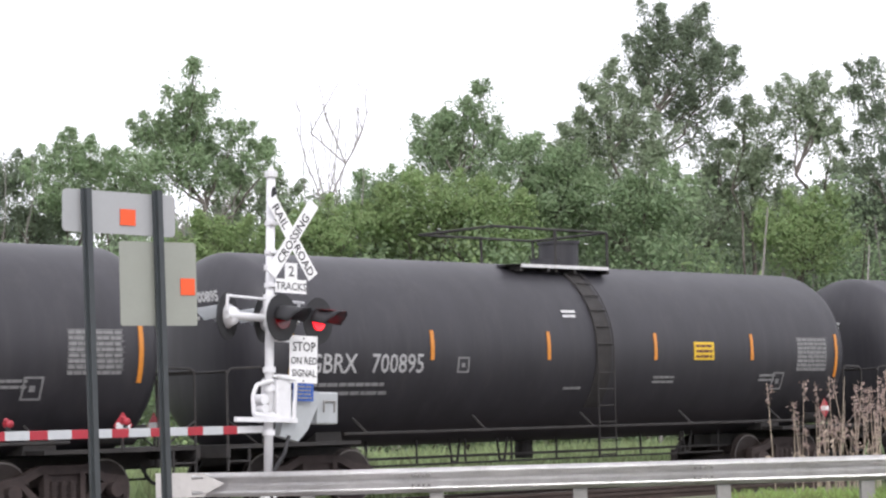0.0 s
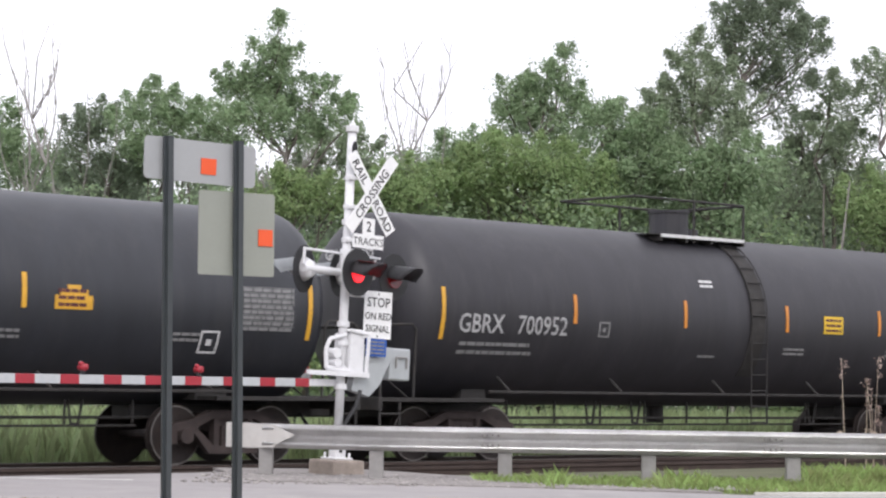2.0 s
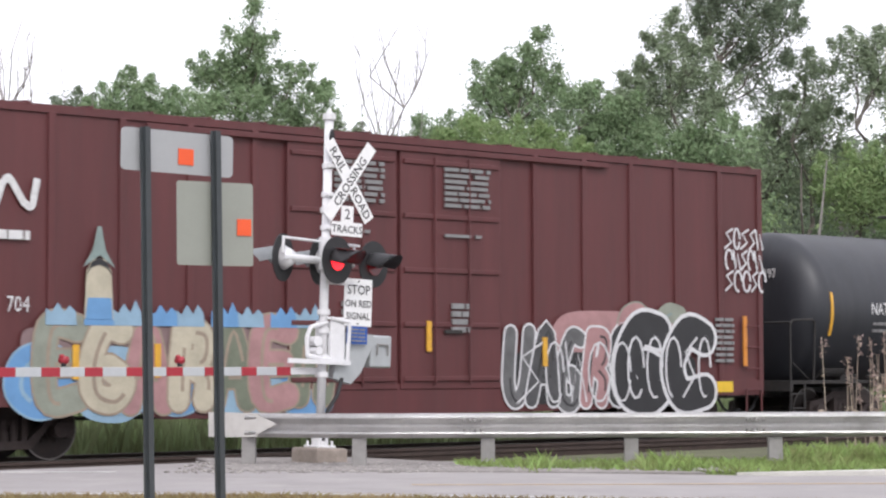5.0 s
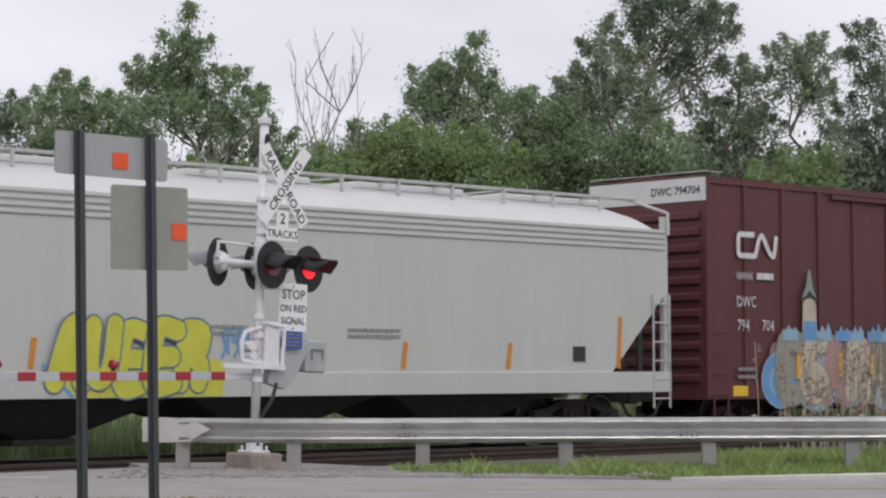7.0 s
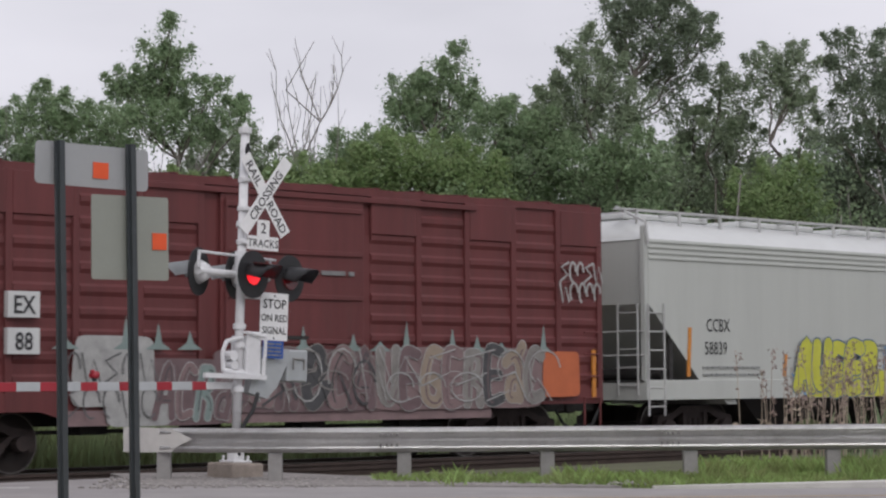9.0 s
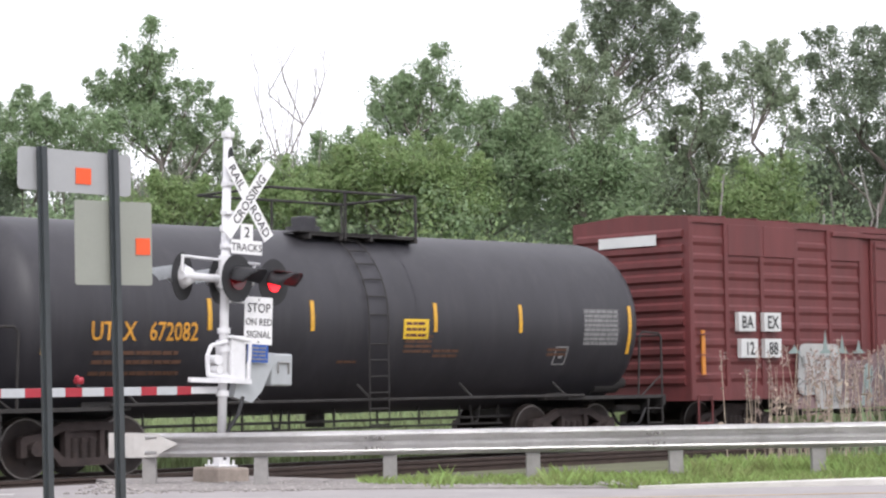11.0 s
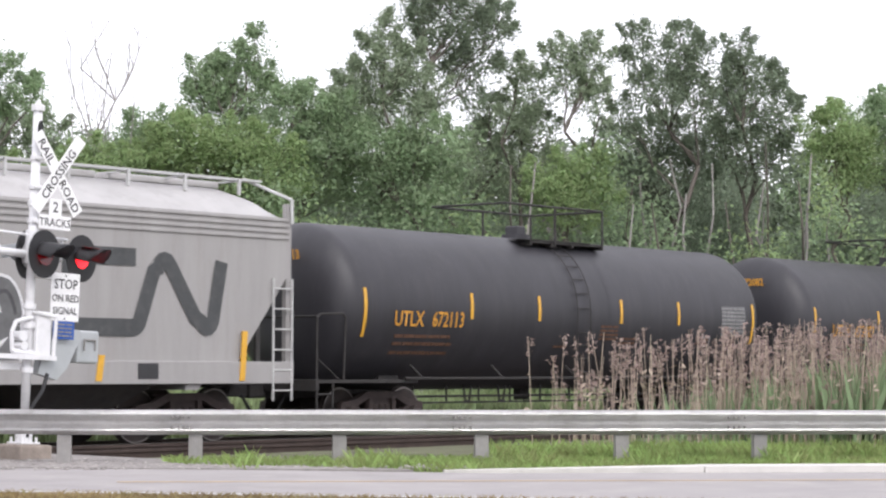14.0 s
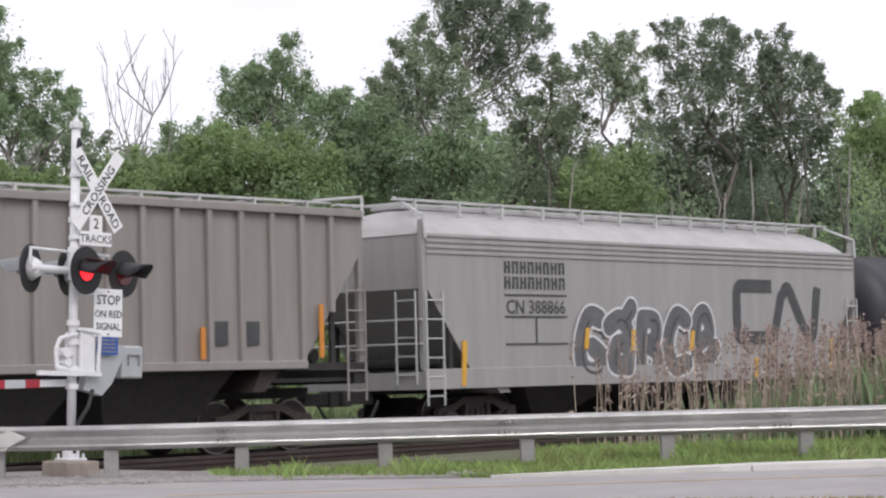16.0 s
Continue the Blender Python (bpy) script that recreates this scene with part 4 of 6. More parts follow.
    # name stencil on the rear end of the shell
    place = Matrix.Translation((-half - 0.01, {"u": 0.62, "g": 0.5, "n": 0.5}[style], zc + {"u": 0.32, "g": 0.25, "n": 0.1}[style])) @ pose(0, 0, 0, 10, 0, -86) @ Matrix.Diagonal((1.15, 1, 1.0, 1))
    if number:
        lettering("end_stencil", mark + " " + number, 0.17, 0, 0.44, ink, car, wide=0.74, turn=place, bold=0.010)
    bm = bars(bmesh.new(), 0.05, 0.6, 0.32, 4 if style == "u" else 2, 0.11, 0.05, rng, words=3)
    bmesh.ops.transform(bm, matrix=place, verts=bm.verts[:])
    part("end_stencil", bm, ink, car)
    # top platform, rails and fittings
    zt = zc + rad
    px = {"g": -0.35, "n": -0.75, "u": 0.0}[style]
    ph = 1.4 if style != "u" else 1.55
    bm = bmesh.new()
    d0 = px - 0.9
    box(bm, d0, px + ph, -0.95, -0.55, zt - 0.14, zt - 0.09)
    box(bm, d0, px + ph, 0.55, 0.95, zt - 0.14, zt - 0.09)
    for x in (-0.9, -0.2, 0.5, ph):
        box(bm, px + x - 0.03, px + x + 0.03, -0.98, 0.98, zt - 0.2, zt - 0.13)
    for i in range(10):
        box(bm, px - 0.8 + i * 0.21, px - 1.12 + i * 0.21, -0.97, -0.54, zt - 0.09, zt - 0.075)
    deck = part("top_platform", bm, M_IRON, car, "grated top platform")
    if style == "g":
        part("platform_edge", B(px - 0.9, px + ph, -1.0, -0.955, zt - 0.13, zt - 0.07), M_WHITE, deck, "bright platform edge strip")
    bm = bmesh.new()
    rz = zt + (0.58 if style != "u" else 0.62)
    for y in (-0.97, 0.97):
        pipe(bm, [(px - ph - 0.2, y, rz), (px + ph, y, rz)], 0.024)
        for x in (0.0, ph) if style != "u" else (-0.1, ph):
            rod(bm, (px + x, y, zt - 0.2), (px + x, y, rz), 0.026)
    for x in (-ph - 0.2, ph):
        pipe(bm, [(px + x, -0.97, rz), (px + x, 0.97, rz)], 0.024)
    part("top_railing", bm, M_IRON, car, "thin dark platform railing")
    bm = bmesh.new()
    if style == "u":
        rod(bm, (px - 0.2, 0, zt - 0.1), (px - 0.2, 0, zt + 0.08), 0.30, 20)
        box(bm, px - 0.36, px - 0.04, -0.16, 0.16, zt + 0.06, zt + 0.26, bevel=0.03)
    else:
        rod(bm, (hx, 0, zt - 0.1), (hx, 0, zt + 0.42), 0.38, 28)
        rod(bm, (hx, 0, zt + 0.42), (hx, 0, zt + 0.47), 0.41, 28)
        rod(bm, (px + 0.75, 0, zt - 0.1), (px + 0.75, 0, zt + 0.13), 0.3, 20)
    part("protective_housing", bm, paint, car, "round valve housing")
    # side ladder over the belly
    for side in (-1,):
        xl = lx
        for k in (-0.22, 0.22):
            bm = bmesh.new()
            pts = []
            for i in range(8):
                a = radians(62 - 62 * i / 7)
                pts.append((xl + k, side * (deep_rad + 0.05) * math.cos(a), low + (deep_rad + 0.05) * math.sin(a)))
            pts.append((xl + k, side * (deep_rad + 0.03), 0.62))
            pipe(bm, pts, 0.012)
            lad = part("ladder", bm, M_IRON, car, "black side ladder rail")
        for i in range(6):
            a = radians(58 - 11 * i)
            y, z = side * (deep_rad + 0.05) * math.cos(a), low + (deep_rad + 0.05) * math.sin(a)
            part("rung", rod(bmesh.new(), (xl - 0.22, y, z), (xl + 0.22, y, z), 0.013, 6), M_IRON, lad)
        for i in range(6):
            z = 0.66 + (low - 0.80) * i / 6
            part("rung", rod(bmesh.new(), (xl - 0.22, side * (deep_rad + 0.035), z), (xl + 0.22, side * (deep_rad + 0.035), z), 0.014, 6), M_IRON, lad)
        # jacket joint strip behind the ladder
        if style == "g":
            part("joint_strip", decal(bmesh.new(), xl - 0.20, xl + 0.20, zc - 1.15, zc + 1.3, wrap=wrap, proud=0.02, steps=20), M_IRON, car, "dark jacket strip behind the ladder")
    # under the tank: side rails, saddles, sill, piping
    zr = zc - rad + 0.03
    for s in (-1, 1):
        bm = pipe(bmesh.new(), [(-half + 1.9, s * 1.46, zr), (half - 1.9, s * 1.46, zr)], 0.028)
        for i in range(5):
            x = -half + 2.4 + i * (2 * half - 4.8) / 4
            pipe(bm, [(x, s * 1.46, zr), (x - 0.14, s * 1.26, zr + 0.26)], 0.022)
        part("side_rail", bm, M_IRON, car, "thin pipe rail below the shell")
    for s in (-1, 1):
        part("stub_sill", B(s * (half + 0.4), s * (half - 3.1), -0.22, 0.22, 0.72, 1.06), M_IRON, car)
        bm = bmesh.new()
        box(bm, s * (half + 0.45), s * (half - 2.3), -1.42, 1.42, 1.00, 1.06)
        box(bm, s * (half + 0.48), s * (half + 0.40), -1.44, 1.44, 0.86, 1.06)
        prism(bm, [(s * (half - 2.35), 1.0), (s * (half - 1.75), 1.0), (s * (half - 1.85), zc - 0.9), (s * (half - 2.2), zc - 0.9)], -0.9, 0.9)
        part("end_platform", bm, M_IRON, car, "dark end platform and saddle")
    for s in (-1, 1):
        xe = s * (half + 0.42)
        for y in (-1.40, 1.40):
            bm = bmesh.new()
            pipe(bm, [(xe, y, 0.5), (xe, y, 2.16), (xe - s * 0.08, y, 2.24), (xe - s * 0.62, y * 1.04, 2.26), (xe - s * 0.70, y * 1.04, 2.18), (xe - s * 0.70, y, 1.0)], 0.022)
            pipe(bm, [(xe, y, 1.45), (xe - s * 0.6, y, 1.05)], 0.016)
            for z in (0.52, 0.8):
                rod(bm, (xe, y, z), (xe - s * 0.42, y, z), 0.018)
            rod(bm, (xe - s * 0.42, y, 0.5), (xe - s * 0.42, y, 1.0), 0.02)
            part("end_handrail", bm, M_IRON, car, "bent end handrail with steps")
        part("end_rail", pipe(bmesh.new(), [(xe, -1.40, 2.20), (xe, 1.40, 2.20)], 0.02), M_IRON, car)
        coupler(car, s * (half + 0.02), s)
        # diamond placard on the corner
        if style == "g":
            # on the near side at the front, on the end rail at the rear
            spot = Matrix.Translation((half - 0.95, -1.46, 1.40)) if s > 0 else Matrix.Translation((-half - 0.50, 0.45, 1.40)) @ pose(0, 0, 0, 0, 0, -90)
            bm = prism(bmesh.new(), [(0, -0.20), (0.17, 0), (0, 0.20), (-0.17, 0)], 0.0, 0.012, spot)
            pl = part("placard", bm, M_ARMRED, car, "red and white diamond placard")
            part("placard_band", prism(bmesh.new(), [(-0.13, -0.045), (0.13, -0.045), (0.13, 0.045), (-0.13, 0.045)], -0.005, -0.001, spot), M_WHITE, pl)
            part("placard_post", rod(bmesh.new(), spot @ Vector((0, 0.02, -0.40)), spot @ Vector((0, 0.02, -0.15)), 0.02), M_IRON, pl)
    bm = bmesh.new()
    for y in (-0.5, -0.32):
        pipe(bm, [(-half + 2.9, y, 0.72), (half - 2.9, y, 0.72)], 0.022)
    pipe(bm, [(-half + 2.9, -0.6, 0.60), (half - 3.2, -0.6, 0.60)], 0.018)
    for i in range(9):
        x = -half + 3.2 + i * (2 * half - 6.4) / 8
        rod(bm, (x, -0.5, 0.62), (x, -0.5, zc - rad + 0.1), 0.022)
    rod(bm, (px, 0, 0.62), (px, 0, 1.3), 0.17, 14)
    for x in (-half * 0.35, -half * 0.2, half * 0.45):
        pipe(bm, [(x, -0.5, zc - rad + 0.12), (x + 0.10, -0.5, 0.62), (x + 0.22, -0.5, 0.62), (x + 0.34, -0.5, zc - rad + 0.12)], 0.024)
    part("under_piping", bm, M_IRON, car, "hanging brake rods and outlet valve")
    xb = -half + 1.35 if style == "n" else half - 0.75
    bm = rod(bmesh.new(), (xb - 0.36, -0.85, 1.30), (xb + 0.36, -0.85, 1.30), 0.2, 18)
    rod(bm, (xb + 0.36, -0.85, 1.30), (xb + 0.62, -0.85, 1.30), 0.11, 12)
    part("brake_reservoir", bm, M_IRON, car, "black brake air reservoir")
    finish_car(car, q, (-half + 1.72, half - 1.72))
    return car


# strokes of bubble letters in a unit cell
BUBBLES = {
    "hook": [[(0.80, 0.92), (0.45, 0.95), (0.18, 0.55), (0.22, 0.16), (0.62, 0.06), (0.86, 0.28), (0.55, 0.46)]],
    "bow": [[(0.12, 0.74), (0.50, 0.86), (0.76, 0.62), (0.74, 0.08)], [(0.70, 0.46), (0.34, 0.42), (0.26, 0.14), (0.62, 0.10)], [(0.60, 0.80), (0.88, 1.04)]],
    "leg": [[(0.20, 0.06), (0.22, 0.50), (0.28, 0.90)], [(0.28, 0.92), (0.72, 0.88), (0.70, 0.58), (0.36, 0.50)], [(0.40, 0.50), (0.78, 0.34), (0.76, 0.06)]],
    "cup": [[(0.84, 0.86), (0.48, 0.94), (0.18, 0.52), (0.36, 0.10), (0.84, 0.14)]],
    "loop": [[(0.30, 0.44), (0.72, 0.62), (0.56, 0.96), (0.26, 0.82), (0.20, 0.34), (0.48, 0.06), (0.92, 0.36)]],
    "fork": [[(0.16, 0.94), (0.20, 0.30), (0.50, 0.08), (0.80, 0.30), (0.84, 0.96)]],
    "comb": [[(0.84, 0.92), (0.24, 0.92), (0.22, 0.08), (0.86, 0.08)], [(0.24, 0.50), (0.74, 0.50)]],
    "peak": [[(0.10, 0.06), (0.46, 0.96), (0.86, 0.06)], [(0.28, 0.36), (0.70, 0.36)]],
}


def smooth_line(points, steps=6):
    """A rounded line through the points."""
    p = [points[0], *points, points[-1]]
    out = []
    for i in range(1, len(p) - 2):
        a, b, c, d = p[i - 1], p[i], p[i + 1], p[i + 2]
        for j in range(steps):
            t = j / steps
            out.append(tuple(0.5 * (2 * b[n] + (c[n] - a[n]) * t + (2 * a[n] - 5 * b[n] + 4 * c[n] - d[n]) * t * t + (3 * b[n] - a[n] - 3 * c[n] + d[n]) * t ** 3) for n in (0, 1)))
    out.append(points[-1])
    return out


def throw_up(car, shapes, x0, x1, z0, z1, y, rng, fills, line, stroke=0.34, border=0.05, slant=0.0, shade="black", label="spray-painted bubble letter"):
    """Fat spray-painted letters with an outline, side by side."""
    w, h = (x1 - x0) / len(shapes), z1 - z0
    for i, kind in enumerate(shapes):
        up = rng.uniform(-0.04, 0.05) * h
        wide = w * rng.uniform(1.0, 1.14)
        lines = [smooth_line([(x0 + w * i + px * wide + slant * pz * h, z0 + up + pz * h) for px, pz in part_line]) for part_line in BUBBLES[kind]]
        yy = y - 0.004 - 0.006 * (i % 2)

        def coat(extra, back):
            bm = bmesh.new()
            for k, pts in enumerate(lines):
                ribbon(bm, pts, stroke * wide + extra, yy - back - 0.0004 * k)
                for end in (pts[0], pts[-1]):
                    blob(bm, end[0], end[1], (stroke * wide + extra) / 2, (stroke * wide + extra) / 2, yy - back - 0.0004 * k - 0.0002, rng, 0.0, 14)
            return bm
        outline = part("painted_outline", coat(2 * border, 0.0), GRAF[line], car, "sprayed letter outline")
        outline["kind"] = "stuff"
        fill = part("painted_letter", coat(0.0, 0.002), GRAF[fills[i % len(fills)]], outline, label)
        fill["kind"] = "stuff"
        bm = bmesh.new()
        for pts in lines:
            n = len(pts)
            ribbon(bm, [(px + stroke * wide * 0.16, pz - 0.02) for px, pz in pts[n // 5: n - n // 4]], stroke * wide * 0.16, yy - 0.0042)
        part("painted_shade", bm, GRAF[shade], outline)["kind"] = "stuff"


def scrawl(car, x0, x1, z0, z1, y, rng, paint, lines=3, stroke=0.045):
    bm = bmesh.new()
    for j in range(lines):
        zc = z1 - (j + 0.5) * (z1 - z0) / lines
        h = (z1 - z0) / lines * 0.48
        x = x0
        k = 0
        while x < x1:
            n = x + (x1 - x0) / rng.randint(4, 5)
            kind = rng.random()
            if kind < 0.45:
                ribbon(bm, [((x + n) / 2 + (n - x) * 0.42 * math.cos(t), zc + h * math.sin(t)) for t in [i * 0.5 for i in range(rng.randint(8, 13))]], stroke, y - 0.004 - 0.001 * k)
            elif kind < 0.75:
                ribbon(bm, [(x, zc + h), (x + (n - x) * 0.3, zc - h), (x + (n - x) * 0.6, zc + h * 0.6), (n, zc - h)], stroke, y - 0.004 - 0.001 * k)
            else:
                ribbon(bm, [(n, zc + h), (x + (n - x) * 0.2, zc + h * 0.5), (n - (n - x) * 0.2, zc - h * 0.3), (x, zc - h)], stroke, y - 0.004 - 0.001 * k)
            x = n
            k += 1
    ob = part("spray_scrawl", bm, GRAF[paint], car, "looping spray-paint scrawl")
    ob["kind"] = "stuff"
    return ob


def boxcar(q, half, top, sill, paint, name_label, kind, seed):
    rng = random.Random(seed)
    car = thing("boxcar", name_label, "boxcar", group="freight train", at=Matrix.Translation((q, TRACK_Y, 0)))
    w = 1.52
    y = -w
    part("body", B(-half, half, -w + 0.05, w - 0.05, sill + 0.25, top - 0.08), paint, car)
    # roof with low pitch and cross ribs
    bm = bmesh.new()
    prism(bm, [(-w, top - 0.12), (w, top - 0.12), (w, top), (0, top + 0.10), (-w, top)], -half, half, pose(0, 0, 0, 0, 0, 90))
    roof = part("roof", bm, paint if kind == "red" else M_BROWN, car, "low pitched metal roof")
    bm = bmesh.new()
    x = -half + 0.3
    while x < half - 0.2:
        prism(bm, [(-w - 0.01, top - 0.02), (w + 0.01, top - 0.02), (w + 0.01, top + 0.03), (0, top + 0.14), (-w - 0.01, top + 0.03)], x, x + 0.07, pose(0, 0, 0, 0, 0, 90))
        x += 1.05
    part("roof_ribs", bm, paint, roof)
    door0, door1 = -2.45, 2.2
    if kind == "red":
        door0, door1 = -1.42, 1.67
    # upright posts and panels on the near side, plain posts on the far side
    posts = []
    step = 1.22 if kind == "brown" else 1.13
    x = -half
    while x < half + 0.01:
        posts.append(x)
        x += (2 * half) / round(2 * half / step)
    for x in posts:
        if door0 - 0.2 < x < door1 + 0.2:
            continue
        xx = min(max(x, -half + 0.06), half - 0.06)
        part("side_post", B(xx - 0.06, xx + 0.06, y - 0.005, y + 0.06, sill, top - 0.1, bevel=0.012), paint, car)
        part("side_post", B(xx - 0.06, xx + 0.06, w - 0.06, w + 0.005, sill, top - 0.1), paint, car)
    rows = 9
    for a, b in zip(posts, posts[1:]):
        if b > door0 - 0.05 and a < door1 + 0.05:
            continue
        if kind == "red":
            plate = part("side_panel", B(a + 0.07, b - 0.07, y + 0.046, y + 0.06, sill + 0.26, top - 0.14), paint, car, "horizontally pressed steel panel")
            for i in range(rows):
                bm = bmesh.new()
                za = sill + 0.35 + (top - sill - 0.6) * i / rows
                zb = za + (top - sill - 0.6) / rows * 0.62
                d = 0.034
                prism(bm, [(za, 0.0), (za + 0.08, d), (zb - 0.05, d), (zb, 0.0)], a + 0.08, b - 0.08, Matrix(((0, 1, 0, 0), (0, 0, -1, y + 0.05), (1, 0, 0, 0), (0, 0, 0, 1))))
                part("panel_rib", bm, paint, plate)
            if rng.random() < 0.45:
                part("panel_frame", B(a + 0.06, b - 0.06, y - 0.012, y + 0.03, top - 0.75, top - 0.12, bevel=0.01), paint, car, "raised upper panel")
        else:
            part("side_panel", B(a + 0.05, b - 0.05, y + 0.035, y + 0.08, sill + 0.25, top - 0.14), paint, car, "smooth steel panel")
    # doors
    n = 2 if kind == "brown" else 1
    wd = (door1 - door0) / n
    for i in range(n):
        a = door0 + i * wd
        bm = B(a + 0.04, a + wd - 0.04, y - 0.02, y + 0.04, sill + 0.18, top - 0.22, bevel=0.015)
        d = part("door", bm, paint, car, "closed sliding plug door")
        for k in range(5):
            z = sill + 0.35 + k * (top - sill - 0.75) / 4
            part("door_rib", B(a + 0.10, a + wd - 0.10, y - 0.055, y - 0.02, z - 0.04, z + 0.04, bevel=0.012), paint, d)
        for xx in (a + wd * 0.33, a + wd * 0.66) if kind == "brown" else (a + 0.12,):
            bm = rod(bmesh.new(), (xx, y - 0.06, sill + 0.25), (xx, y - 0.06, top - 0.3), 0.02)
            part("lock_rod", bm, paint, d)
        part("handle", B(a + wd * 0.42, a + wd * 0.58, y - 0.075, y - 0.02, sill + 1.1, sill + 1.16), M_IRON, d)
    part("door_track", B(door0 - 2.6 if kind == "brown" else door0 - 1.4, door1 + 2.6, y - 0.06, y, top - 0.24, top - 0.15, bevel=0.01), paint, car, "upper door rail")
    # side sill, deeper at the middle
    z0 = sill
    bm = prism(bmesh.new(), [(-half, z0), (-half * 0.62, z0), (-half * 0.52, z0 - 0.22), (half * 0.52, z0 - 0.22), (half * 0.62, z0), (half, z0), (half, z0 + 0.28), (-half, z0 + 0.28)], y - 0.0, y + 0.06)
    part("side_sill", bm, paint, car, "deep steel side sill")
    bm = prism(bmesh.new(), [(-half, z0), (half, z0), (half, z0 + 0.28), (-half, z0 + 0.28)], w - 0.06, w)
    part("side_sill", bm, paint, car)
    # ribbed ends
    for s in (-1, 1):
        x = s * half
        part("end_frame", B(x - s * 0.06, x + s * 0.012, -w, w, sill, top - 0.02), paint, car)
        m = 11
        for i in range(m):
            z = sill + 0.4 + (top - sill - (1.15 if kind == "brown" else 0.75)) * i / (m - 1)
            bm = prism(bmesh.new(), [(0.0, -0.10), (0.06, -0.05), (0.06, 0.05), (0.0, 0.10)], -w + 0.14, w - 0.14)
            bmesh.ops.transform(bm, matrix=Matrix.Translation((x + s * 0.012, 0, z)) @ Matrix.Diagonal((s, 1, 1, 1)), verts=bm.verts[:])
            bmesh.ops.recalc_face_normals(bm, faces=bm.faces[:])
            part("end_rib", bm, paint, car)
        if s < 0:
            if kind == "brown":
                wt = part("end_top_panel", B(x - 0.03, x - 0.014, -w, w, top - 0.46, top - 0.005), M_WHITEROOF, car, "white painted end top panel")
                lettering("end_stencil", "DWC 794704", 0.165, 0.35, 0.02, M_CHARCOAL, wt, y=0, turn=Matrix.Translation((x - 0.036, 0.22, top - 0.34)) @ pose(0, 0, 0, 0, 0, -90), wide=0.95, bold=0.004)
                part("roof_front_strip", B(x, x + 0.5, -w, w, top + 0.102, top + 0.115), M_WHITEROOF, car)
            else:
                bm = B(x - 0.09, x - 0.075, -0.75, 0.75, top - 0.55, top - 0.34)
                part("end_name_panel", bm, M_WHITEROOF, car, "white number panel")
        coupler(car, x - s * 0.1, s)
        bm = bmesh.new()
        for z in [sill + 0.1 + 0.4 * i for i in range(4)]:
            rod(bm, (x - s * 0.12, y - 0.06, z), (x - s * 0.55, y - 0.06, z), 0.014)
        for xx in (x - s * 0.12, x - s * 0.55):
            rod(bm, (xx, y - 0.05, sill - 0.45), (xx, y - 0.05, sill + 0.1), 0.02)
        rod(bm, (x - s * 0.12, y - 0.05, sill - 0.44), (x - s * 0.55, y - 0.05, sill - 0.44), 0.02)
        part("grab_irons", bm, paint, car, "corner grab irons and stirrup step")
    bm = B(-half + 0.3, half - 0.3, -0.3, 0.3, 0.68, 1.05)
    pipe(bm, [(-half + 3.2, -0.7, 0.6), (half - 3.2, -0.7, 0.6)], 0.03)
    for i in range(4):
        x = -3.5 + 2.2 * i
        box(bm, x, x + 0.5, -0.8, -0.35, 0.55, 0.9)
    part("underframe", bm, M_IRON, car, "dark centre sill and brake gear")
    part("running_floor", B(-half + 0.02, half - 0.02, -w + 0.07, w - 0.07, sill + 0.1, sill + 0.3), M_IRON, car)
    finish_car(car, q, (-half + 1.95, half - 1.95))
    return car, rng, y - 0.012


